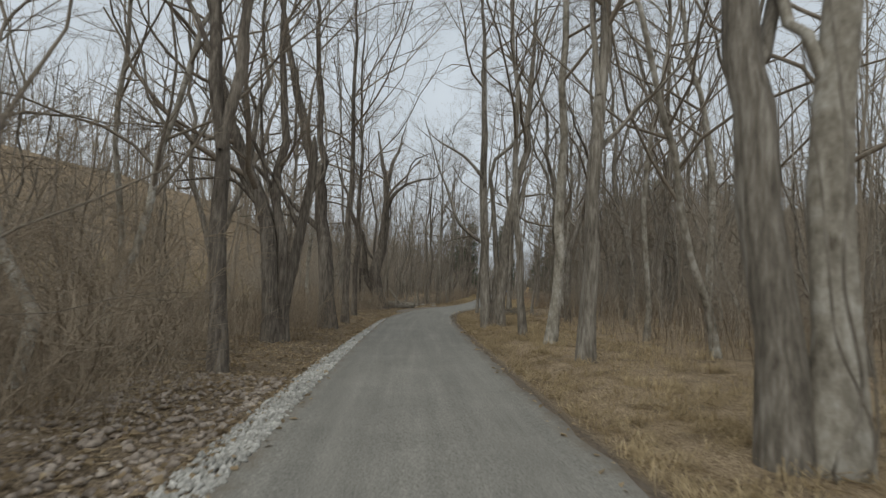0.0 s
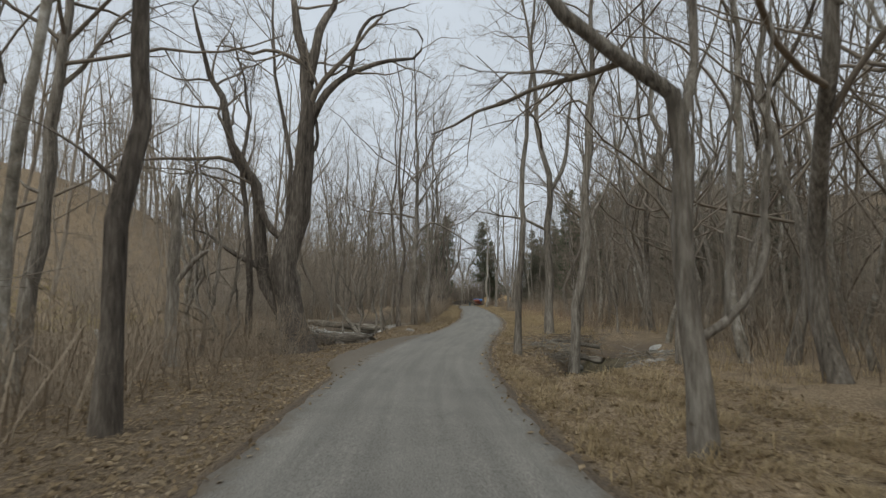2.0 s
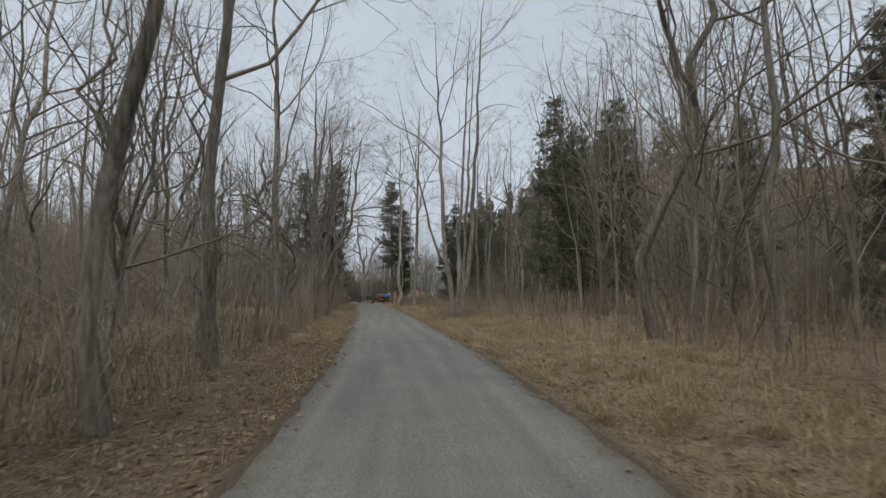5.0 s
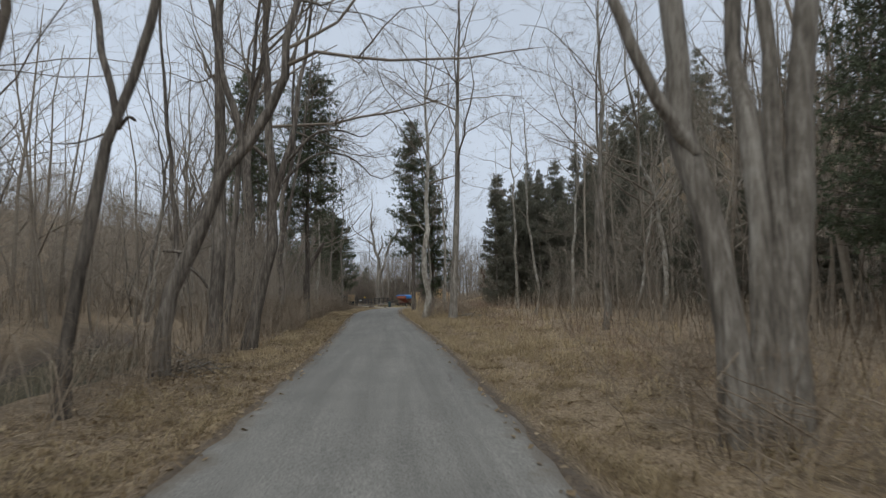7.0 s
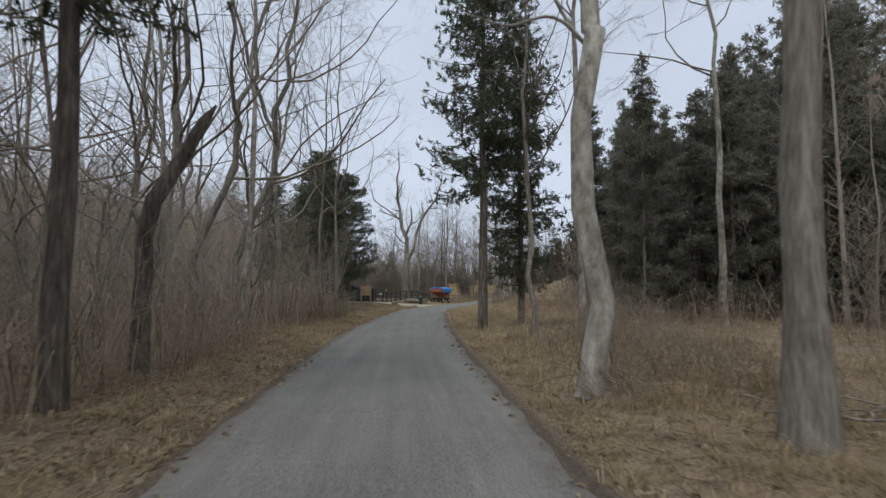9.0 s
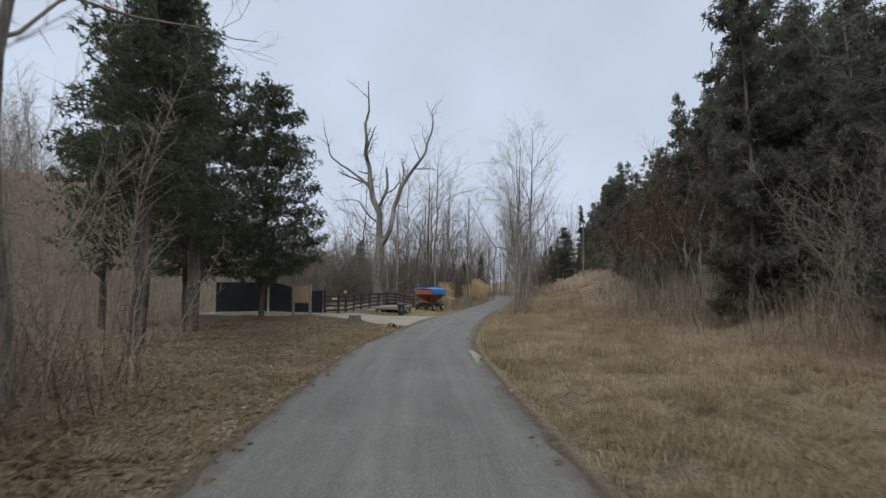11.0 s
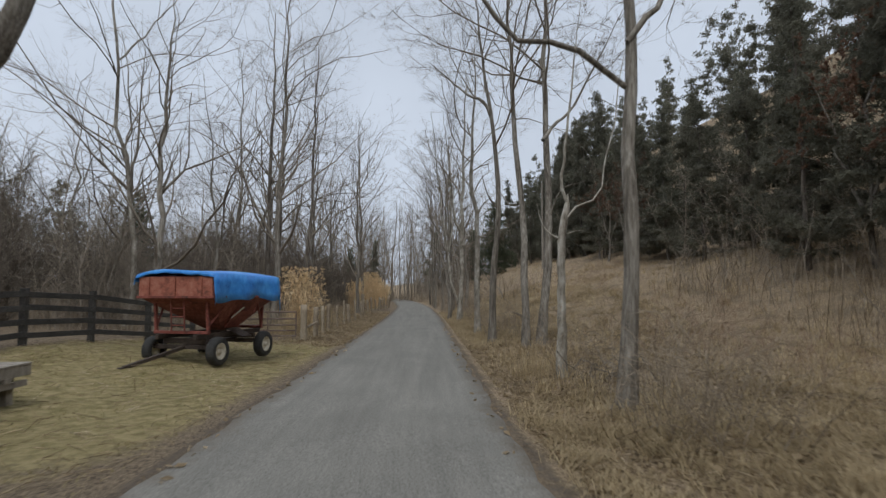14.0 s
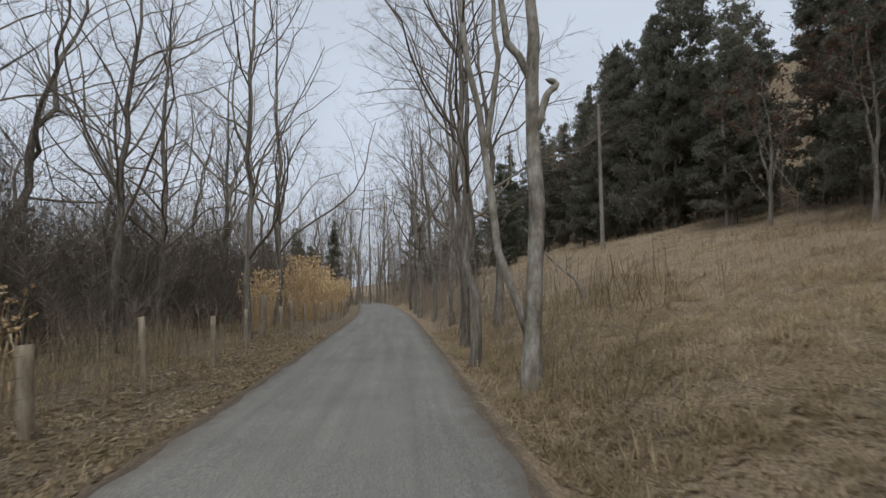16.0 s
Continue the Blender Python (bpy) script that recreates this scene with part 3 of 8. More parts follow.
def tree_meshes(rng, stems, thick, counts=(14, 60, 200, 380), lo=0.3, droop=0.05, bark=BARK, twig=TWIG, flare=0.32, spread=48, reach=0.42, broken=(), sides=9, jag=0.05):
    """Trunk and crown of a bare tree; stems: paths in the tree's own axes; thick: their radii at the foot."""
    k = 16
    stems = [[tuple(q) for q in p] for p in stems]
    for i, p in enumerate(stems[1:], 1):
        # a limb springs from the middle of the stem that it grows on
        if p[0][2] > 0.4:
            near = np.concatenate([bent(q, 40) for q in stems[:i]])
            gap = np.linalg.norm((near - np.array(p[0])) * np.array([1, 1, 0.8]), axis=1)
            if gap.min() < 1.0:
                p[0] = tuple(near[gap.argmin()])
    paths = np.stack([bent(p, k) for p in stems])
    paths[:, 2:, :2] += rng.normal(size=(len(stems), k - 2, 2)) * jag * (np.linalg.norm(paths[:, -1] - paths[:, 0], axis=1) / 18)[:, None, None]
    u = np.linspace(0, 1, k)
    radii = np.stack([r * (1 - 0.9 * u**1.15) for r in thick])
    for b in broken:
        radii[b] = thick[b] * (1 - 0.35 * u)
        radii[b, -2:] *= np.array([0.85, 0.12])
    low = np.array([p[0][2] < 0.4 for p in stems])
    height = np.maximum(paths[:, :, 2], 0)
    radii = radii * (1 + flare * np.exp(-height / 0.35) * low[:, None])
    radii *= 1 + 0.05 * np.sin(height * 2.1 + 1.0)
    if sides > 8:
        sides = 15
    verts, faces = tubes(paths, radii, sides)
    if sides > 8:
        # ridges and furrows of old bark
        ridge = rng.normal(size=(len(stems), 1, sides)) * 0.06 + rng.normal(size=(len(stems), k, sides)) * 0.035
        verts = verts.reshape(len(stems), k, sides, 3)
        verts = (verts + (verts - paths[:, :, None]) * ridge[..., None]).reshape(-1, 3)
    trunk = mesh_of("trunk", verts, faces, bark, True)
    whole = [i for i in range(len(stems)) if i not in broken] or [0]
    pieces, level, lr = [], paths[whole], radii[whole]
    plan = [(counts[0], lo, 0.98, spread, reach, 0.19, droop, 8, 5), (counts[1], 0.15, 1.0, 46, 0.5, 0.22, droop, 6, 3), (counts[2], 0.15, 1.0, 42, 0.5, 0.17, 0.03, 4, 3), (counts[3] * 3, 0.08, 1.0, 38, 0.62, 0.1, 0.02, 2, 3)]
    for number, (count, a, b, angle, share, wiggle, lift, rings, ring_sides) in enumerate(plan):
        if count < 1:
            break
        level, lr = sprout(rng, level, lr, count, a, b, angle, share, wiggle, lift, rings, 0.6 if number else 0.5)
        pieces.append(tubes(level, lr, ring_sides) if rings > 2 else spikes(level[:, 0], level[:, 1], lr[:, 0]))
    crown = mesh_of("crown", *merged(pieces), twig, True) if pieces else None
    return trunk, crown


def add_tree(name, s, d, trunk, crown, label, category="tree", group="", turn=0.0, sink=0.08):
    tree = thing(name, s, d, turn, -sink, label=label, category=category, group=group)
    part_of("trunk", trunk, tree)
    if crown:
        part_of("crown", crown, tree, "bare crown of fine twigs")
    return tree


def bare_tree(s, d, dia, h, lean=(0, 0), seed=1, forks=(), counts=(14, 60, 200, 380), lo=0.32, wander=0.03, bark=None, label="bare grey-brown deciduous tree beside the lane", stems=None, thick=None, **more):
    """A bare tree. lean: how far its top stands to the right and ahead of its foot. forks: (height, right, ahead, share of girth) of further leaders' tops."""
    rng = np.random.default_rng(seed)
    if stems is None:
        main = stem_path(rng, (0, 0, 0), (lean[0], lean[1], h), wander=wander)
        stems, thick = [main], [dia / 2]
        for height, right, ahead, share in forks:
            k = int(np.clip(np.searchsorted(main[:, 2], height), 1, 12))
            start = main[k]
            end = np.array([right, ahead, h * rng.uniform(0.82, 1.0)])
            mid = start + (end - start) * np.array([0.55, 0.55, 0.4])
            stems.append(stem_path(rng, start, end, wander=wander * 0.6) * 0.5 + bent([start, mid, end], 14) * 0.5)
            thick.append(dia / 2 * share * (1 - 0.8 * main[k][2] / h))
    trunk, crown = tree_meshes(rng, stems, thick, counts, lo, bark=bark or BARK, **more)
    return add_tree("bare_tree", s, d, trunk, crown, label)


# trees right beside the lane, in the order in which the lane passes them
DETAIL = (18, 80, 280, 480)
bare_tree(5.6, 3.75, 0.49, 12, stems=[[(0, 0, 0), (0, 0.07, 1.09), (-0.12, 0.15, 2.6), (-0.25, 0.22, 4.01), (-0.27, 0.3, 4.84), (-0.49, 0.7, 20)], [(-0.41, 0, 4.12), (0, 0.3, 4.85), (0.47, 0.6, 5.73), (2.97, 1, 17)]], thick=[0.246, 0.0877], seed=11, counts=DETAIL, lo=0.3, label="thick grey tree trunk hung with a dead vine")
bare_tree(5.42, 4.12, 0.5, 12, stems=[[(-0.01, 0, 0), (0.1, 0.1, 1.42), (0.19, 0.2, 3.24), (0.3, 0.3, 4.81), (1.02, 0.7, 22)], [(0.08, 0, 4.28), (-0.03, 0.3, 4.93), (-0.14, 0.6, 5.62), (-1.04, 1, 15)]], thick=[0.25, 0.0739], seed=12, counts=DETAIL, lo=0.3, bark=PALE_BARK, label="thick grey tree trunk, one of a close pair")
bare_tree(13.7, 4.25, 0.42, 12, stems=[[(-0.01, 0, 0), (0.15, 0.07, 3.52), (0.27, 0.15, 6.05), (0.48, 0.22, 8.07), (0.6, 0.3, 9.67), (1.11, 0.7, 21)], [(0.37, 0, 5.35), (1.41, 0.2, 6.72), (2.58, 0.4, 7.93), (3.56, 0.6, 9.66), (3.85, 1, 10.5)], [(0.34, 0, 7.21), (0.21, 0.25, 8.68), (0.31, 0.5, 9.76), (0.71, 0.9, 17)]], thick=[0.212, 0.0706, 0.0847], seed=213, counts=DETAIL, lo=0.4, label="straight grey tree with one long limb slanting outwards")
bare_tree(220.5, -8.75, 0.36, 12, stems=[[(-0.1, 0, 0), (-0.14, 0.1, 3.44), (-0.15, 0.2, 6.4), (-0.15, 0.3, 9.49), (-0.15, 0.7, 20)], [(-0.02, 0, 6.93), (1.13, 0.1, 7.29), (2.21, 0.2, 7.21), (3.6, 0.3, 7.59), (5.81, 0.4, 7.22)], [(-0.07, 0, 5.89), (0.57, 0.15, 6.55), (1.15, 0.3, 7.53)], [(0.04, 0, 8.58), (1.34, -0.15, 8.85), (2.8, -0.3, 9.12)], [(-0.05, 0, 6.33), (-0.72, 0.15, 7.41), (-1.44, 0.3, 8.52), (-1.63, 0.7, 9)]], thick=[0.181, 0.0419, 0.0419, 0.0419, 0.0558], seed=471, counts=DETAIL, lo=0.28, bark=DARK_BARK, label="straight grey tree with level branches behind the reeds")
bare_tree(217.5, -5.83, 0.24, 12, stems=[[(-0.28, 0, 0), (-0.12, 0.1, 2.88), (0.04, 0.2, 5.49), (0.12, 0.3, 7.99), (0.29, 0.7, 17)], [(0.12, 0, 4.84), (0.79, 0.15, 5.73), (1.6, 0.3, 7.29), (2.44, 0.7, 10)], [(0.05, 0, 3.91), (0.75, 0.1, 4.4), (1.95, 0.2, 4.56)], [(0.24, 0, 6.86), (1.08, 0.13, 7.38), (2.19, 0.27, 7.54), (4.07, 0.4, 7.52)]], thick=[0.122, 0.0334, 0.0278, 0.0334], seed=472, counts=DETAIL, lo=0.28, bark=DARK_BARK, label="leaning grey tree with level branches behind the reeds")
bare_tree(224.85, -9.21, 0.31, 12, stems=[[(-0.05, 0, 0), (-0.16, 0.1, 4.36), (-0.1, 0.2, 7.85), (-0.06, 0.3, 11.88), (-0.02, 0.7, 18)], [(-0.04, 0, 5.87), (1.21, 0.15, 6.89), (2.42, 0.3, 7.94)]], thick=[0.156, 0.0459], seed=473, counts=DETAIL, lo=0.3, bark=DARK_BARK, label="slim grey tree behind the reeds")
bare_tree(18, 4.35, 0.37, 12, stems=[[(0.05, 0, 0), (0.28, 0.1, 1.92), (0.24, 0.2, 3.57), (0.32, 0.3, 4.83), (1.05, 0.7, 24)]], thick=[0.184], seed=13, counts=DETAIL, lo=0.4, bark=PALE_BARK, label="tall straight tree with pale grey bark")
bare_tree(20.9, 4.05, 0.31, 12, stems=[[(0.01, 0, 0), (-0.1, 0.07, 1.22), (-0.2, 0.15, 3.43), (-0.31, 0.22, 5.77), (-0.36, 0.3, 6.77), (-0.82, 0.7, 22)], [(-0.36, 0, 4.84), (0.06, 0.25, 6.08), (0.3, 0.5, 6.92), (1.69, 0.9, 15)]], thick=[0.153, 0.0509], seed=14, counts=DETAIL, lo=0.35, label="slim grey tree bending slightly over the verge")
bare_tree(26.4, 3.6, 0.5, 12, stems=[[(-0.26, 0, 0), (-0.39, 0.07, 2.91), (-0.52, 0.15, 5.11), (-0.48, 0.22, 6.63), (-0.58, 0.3, 9.77), (-0.78, 0.7, 20)], [(-0.56, 0, 7.15), (-1.5, 0.13, 8.25), (-3, 0.27, 9.21), (-3.38, 0.4, 9.74)], [(0.27, 0, 0), (0.43, 0.08, 2.93), (0.7, 0.16, 5.14), (0.98, 0.24, 6.67), (1.47, 0.32, 8.26), (1.62, 0.4, 9.89), (2.12, 0.8, 19)], [(0.23, 0, 1.36), (0.06, 0.15, 3.65), (-0.2, 0.3, 7.43), (0.37, 0.45, 8.61), (1.27, 0.6, 9.67), (3.77, 1, 15)], [(1.1, 0, 6.07), (1.78, 0.17, 6.44), (2.44, 0.33, 6.56), (3.26, 0.5, 6.2)], [(0.02, 0, 0), (0.14, 0.2, 2.5), (0.87, 0.4, 4.75), (1.16, 0.6, 5.56), (1.68, 1, 8)]], thick=[0.252, 0.0979, 0.28, 0.14, 0.063, 0.112], seed=15, counts=(22, 95, 320, 520), lo=0.35, broken=(5,), label="tree of several crossing stems with rough brown bark")
bare_tree(31.3, 3.55, 0.29, 12, stems=[[(-0.04, 0, 0), (-0.05, 0.06, 1.4), (-0.15, 0.11, 2.42), (-0.12, 0.17, 4), (-0.26, 0.23, 4.68), (-1.03, 0.29, 5.15), (-1.45, 0.34, 5.56), (-1.69, 0.4, 5.98), (-3.75, 0.8, 12)], [(-0.17, 0, 3.73), (0.19, 0.3, 4.87), (0.36, 0.6, 5.96), (1.11, 1, 14)], [(-0.05, 0, 1.23), (0.39, 0.1, 1.63), (0.83, 0.2, 2.14), (1.07, 0.3, 3.16), (1.61, 0.7, 7)], [(0.3, 0, 1.66), (0.47, 0.15, 2.63), (0.61, 0.3, 3.3), (1.07, 0.7, 7)]], thick=[0.145, 0.0592, 0.0592, 0.0362], seed=16, counts=DETAIL, lo=0.35, label="crooked tree leaning over the lane")
bare_tree(44.7, 4.95, 0.36, 12, stems=[[(-0.13, 0, 0), (0.08, 0.1, 2.18), (0.35, 0.2, 4.35), (0.53, 0.3, 6.11), (1.44, 0.7, 21)], [(0.3, 0, 5.34), (0.82, 0.3, 6.3), (1.32, 0.6, 7.03), (3.82, 1, 14)]], thick=[0.179, 0.0571], seed=35, counts=DETAIL, lo=0.45, label="straight tree at the edge of the creek")
bare_tree(44.7, 3, 0.24, 12, stems=[[(-0.11, 0, 0), (-0.06, 0.06, 1.29), (0, 0.12, 2.12), (0.16, 0.18, 4.28), (0.1, 0.24, 5.64), (0.22, 0.3, 6.5), (1.18, 0.7, 18)], [(0.12, 0, 5.41), (0.48, 0.15, 5.53), (0.89, 0.3, 5.63)]], thick=[0.118, 0.0326], seed=36, counts=DETAIL, lo=0.4, label="slim grey tree beside the creek bank")
bare_tree(55.2, 4.6, 0.45, 12, stems=[[(-0.02, 0, 0), (0.08, 0.07, 5.08), (0.29, 0.15, 8.05), (-0.09, 0.22, 10.51), (-0.35, 0.3, 12.2), (-1.25, 0.7, 22)], [(-0.08, 0, 5.42), (-1.3, 0.12, 6.38), (-2.64, 0.25, 6.63), (-3.61, 0.38, 6.88), (-4.4, 0.5, 6.78)], [(-2.56, 0, 6.55), (-3.07, 0.17, 7.01), (-2.81, 0.33, 7.96), (-3.38, 0.5, 8.84)], [(0.26, 0, 8), (1.05, 0.3, 9.5), (1.41, 0.6, 11.91), (1.87, 1, 17)], [(-1.51, 0, 6.45), (-1.86, 0.2, 7.1), (-2.31, 0.4, 7.97)]], thick=[0.225, 0.0843, 0.0374, 0.122, 0.0374], seed=17, counts=DETAIL, lo=0.45, label="straight tree with one long limb reaching over the lane")
bare_tree(42.0, 9.6, 0.3, 20, (0.5, 1), 18, bark=PALE_BARK, label="pale-barked tree beside the creek")
bare_tree(40.5, 7.2, 0.2, 9, (0.8, 0.5), 19, counts=(9, 35, 110, 200), label="small leaning tree at the creek bank")
bare_tree(62.0, 7.0, 0.3, 20, (0.6, -0.5), 20, label="slim bare tree at the edge of the woods")
bare_tree(75.1, 9.6, 0.28, 20, (0.4, 0.5), 37, label="slim bare tree at the edge of the woods")
bare_tree(96, 4.4, 0.36, 12, stems=[[(-0.22, 0, 0), (-0.24, 0.06, 1.53), (-0.33, 0.12, 2.6), (-0.47, 0.18, 3.44), (-0.57, 0.24, 4.38), (-0.62, 0.3, 5.51), (-0.98, 0.7, 19)], [(-0.59, 0, 3.46), (-1, 0.07, 4.17), (-1.21, 0.13, 4.89), (-1.41, 0.2, 5.42), (-3.58, 0.6, 15)], [(-0.01, 0, 0), (0.32, 0.15, 2.47), (0.35, 0.3, 3.48), (0.32, 0.45, 4.49), (0.46, 0.6, 5.72), (1.44, 1, 20)], [(0.18, 0, 0), (0.52, 0.17, 2.61), (0.64, 0.33, 4.08), (0.83, 0.5, 5.68), (1.78, 0.9, 19)], [(0.42, 0, 0), (0.56, 0.1, 1.51), (0.86, 0.2, 3.32), (1.15, 0.3, 5.58), (2.41, 0.7, 22)]], thick=[0.18, 0.0838, 0.129, 0.122, 0.174], seed=21, counts=(24, 95, 320, 520), lo=0.42, label="clump of tall grey stems from one root")
bare_tree(127.4, 3.5, 0.42, 12, stems=[[(-0.16, 0, 0), (0.05, 0.07, 1.31), (0.03, 0.13, 2.34), (-0.13, 0.2, 3.01), (-0.15, 0.27, 4.28), (-0.01, 0.33, 6.31), (0, 0.4, 6.86), (0.17, 0.8, 22)], [(-0.18, 0, 6.05), (-0.68, 0.17, 6.41), (-1.43, 0.33, 6.32), (-2.1, 0.5, 6.58)], [(-0.14, 0, 6.54), (-0.85, 0.25, 7.05), (-1.6, 0.5, 7.07)]], thick=[0.209, 0.0364, 0.0364], seed=22, counts=DETAIL, lo=0.42, bark=WHITE_BARK, label="pale crooked sycamore beside the lane")
bare_tree(124.5, 4.75, 0.45, 12, stems=[[(-0.01, 0, 0), (0.09, 0.13, 1.91), (0.19, 0.27, 3.6), (0.31, 0.4, 5.42), (1.05, 0.8, 24)]], thick=[0.224], seed=23, counts=DETAIL, lo=0.42, label="thick straight tree with rough grey bark")
bare_tree(136.9, 4.4, 0.2, 16, (0.1, 0.4), 38, lo=0.3, label="slender dark tree in the roadside brush")
bare_tree(134.7, 5.6, 0.24, 17, (0.3, 0.3), 39, lo=0.3, bark=PALE_BARK, label="slender pale tree in the roadside brush")
bare_tree(140, 12.5, 0.3, 20, (0.3, 0), 24, bark=PALE_BARK, lo=0.35, label="slim pale tree in the dry grass")
bare_tree(128.7, 11.5, 0.22, 17, (-0.8, 0), 140, bark=PALE_BARK, lo=0.4, label="slim leaning pale tree before the evergreens")
bare_tree(131.2, 15.3, 0.26, 19, (0.3, 0), 141, bark=PALE_BARK, lo=0.4, label="slim pale tree before the evergreens")
bare_tree(118.0, 12.0, 0.24, 19, (0.3, 0), 142, lo=0.4, label="slim bare tree before the evergreens")
bare_tree(112.0, 9.5, 0.22, 18, (0.2, 0), 143, lo=0.4, label="slim bare tree before the evergreens")
bare_tree(194.8, 4, 0.26, 12, stems=[[(-0.08, 0, 0), (0.09, 0.1, 2.48), (0.14, 0.2, 4.35), (0.22, 0.3, 6.23), (0.6, 0.7, 15.8)], [(0.16, 0, 5.98), (0.6, 0.25, 6.61), (1.08, 0.5, 7.26), (3.58, 0.9, 13)], [(0.08, 0, 5.13), (-0.71, 0.13, 5.83), (-1.24, 0.27, 6.07), (-1.98, 0.4, 6.51), (-4.48, 0.8, 11)]], thick=[0.131, 0.0524, 0.0524], seed=25, counts=DETAIL, lo=0.45, label="straight grey tree rising from a thicket")
bare_tree(198, 3.7, 0.21, 12, stems=[[(-0.01, 0, 0), (0.01, 0.05, 1.89), (0.07, 0.1, 2.99), (0.15, 0.15, 3.49), (0.25, 0.2, 4.06)], [(0.07, 0, 3.44), (0.38, 0.1, 3.76), (0.85, 0.2, 4.01), (1.16, 0.3, 4.85), (2.08, 0.7, 9)], [(-0.03, 0, 3.05), (-0.19, 0.07, 3.15), (-0.37, 0.13, 3.41), (-0.46, 0.2, 3.86)], [(0.11, 0, 3.91), (0.06, 0.15, 4.38), (0.2, 0.3, 4.94), (0.81, 0.7, 9)], [(0.07, 0, 3.19), (0.35, 0.05, 3.22), (0.56, 0.1, 3.25)]], thick=[0.103, 0.0233, 0.0207, 0.0362, 0.0129], seed=26, counts=(12, 50, 160, 300), lo=0.5, bark=WHITE_BARK, broken=(0,), label="pale white-barked sycamore with ragged branch stubs")
bare_tree(204.3, 4.6, 0.3, 12, stems=[[(-0.03, 0, 0), (0.27, 0.47, 2.13), (0.45, 0.95, 4.49), (0.63, 1.42, 6.96), (0.7, 1.9, 8.77), (0.96, 2.3, 20)], [(0.14, 0, 6.87), (0.9, 1, 7.82), (1.83, 2, 8.86), (4.05, 2.4, 13)], [(0.17, 0, 4.4), (0.9, 0.7, 5.29), (2.04, 1.4, 5.79)]], thick=[0.152, 0.0641, 0.0291], seed=27, counts=DETAIL, lo=0.42, label="thick tree with a pale scar on its bark")
bare_tree(203.8, 3.85, 0.24, 12, stems=[[(0.13, 0, 0), (0.25, 0.47, 2.42), (0.28, 0.95, 4.31), (0.16, 1.42, 6.53), (0.08, 1.9, 8.82), (-0.11, 2.3, 18)], [(-0.07, 0, 4.68), (-0.25, 0.65, 4.79), (-0.46, 1.3, 5.35)]], thick=[0.122, 0.0444], seed=28, counts=DETAIL, lo=0.42, label="slim tree leaning towards the lane")
bare_tree(206.6, 3.3, 0.26, 12, stems=[[(-0.05, 0, 0), (0.05, 0.07, 2.76), (0.24, 0.15, 4.64), (0.15, 0.22, 7.95), (-0.03, 0.3, 9.05), (-0.81, 0.7, 15)], [(0.16, 0, 8.6), (-0.32, 0.2, 9.22), (-0.88, 0.4, 9.54), (-2.41, 0.8, 11)], [(0.18, 0, 5.19), (-0.15, 0.15, 5.59), (-0.4, 0.3, 6.6)]], thick=[0.132, 0.0626, 0.0417], seed=29, counts=DETAIL, lo=0.42, label="slender straight tree with grey bark")
bare_tree(211.5, 3.2, 0.29, 12, stems=[[(0, 0, 0), (0, 0.07, 3), (0.02, 0.15, 5.19), (-0.25, 0.22, 7.05), (-0.18, 0.3, 8.57), (0.03, 0.7, 14)], [(-0.02, 0, 5.4), (0.28, 0.15, 5.98), (0.98, 0.3, 6.65)], [(-0.3, 0, 6.95), (-0.89, 0.15, 7.39), (-1.52, 0.3, 6.96)], [(-0.21, 0, 6.43), (0.29, 0.2, 7.32), (1.02, 0.4, 7.85)]], thick=[0.147, 0.0429, 0.0368, 0.0368], seed=144, counts=DETAIL, lo=0.45, bark=PALE_BARK, label="slender crooked tree with flaking bark at its foot")
bare_tree(222, 3.1, 0.34, 12, stems=[[(-0.07, 0, 0), (0.07, 0.07, 2.82), (0.18, 0.15, 4.83), (0.07, 0.22, 6.38), (0.14, 0.3, 7.42), (0.53, 0.7, 17)], [(0.19, 0, 4.73), (0.35, 0.03, 5.44), (0.55, 0.07, 5.67), (0.35, 0.1, 5.78)], [(0, 0, 5.84), (-0.26, 0.2, 6.58), (-0.37, 0.4, 7.23), (-1.06, 0.8, 14)], [(-0.45, 0, 1.1), (-0.6, 0.13, 2.82), (-0.81, 0.27, 4.95), (-1.09, 0.4, 6.53), (-1.88, 0.8, 14)], [(-0.7, 0, 4.56), (-0.54, 0.2, 6.02), (-0.59, 0.4, 7.45), (-0.71, 0.8, 13)]], thick=[0.169, 0.0847, 0.0697, 0.0797, 0.0498], seed=33, counts=DETAIL, lo=0.4, bark=PALE_BARK, broken=(1,), label="thick pale tree with a broken limb stub")
for k, (along, right) in enumerate(((226, 2.7), (230, 3.0), (234.3, 3.3), (239, 3.4), (245, 2.9), (250.9, 2.6), (258, 2.8), (266, 3.2), (232, 4.4))):
    bare_tree(along, right, 0.24 + 0.03 * (k % 3), 13.5 + k % 4, (-0.6 + 0.2 * (k % 4), 0.5), 40 + k, lo=0.25, label="slim bare tree in a row along the lane")

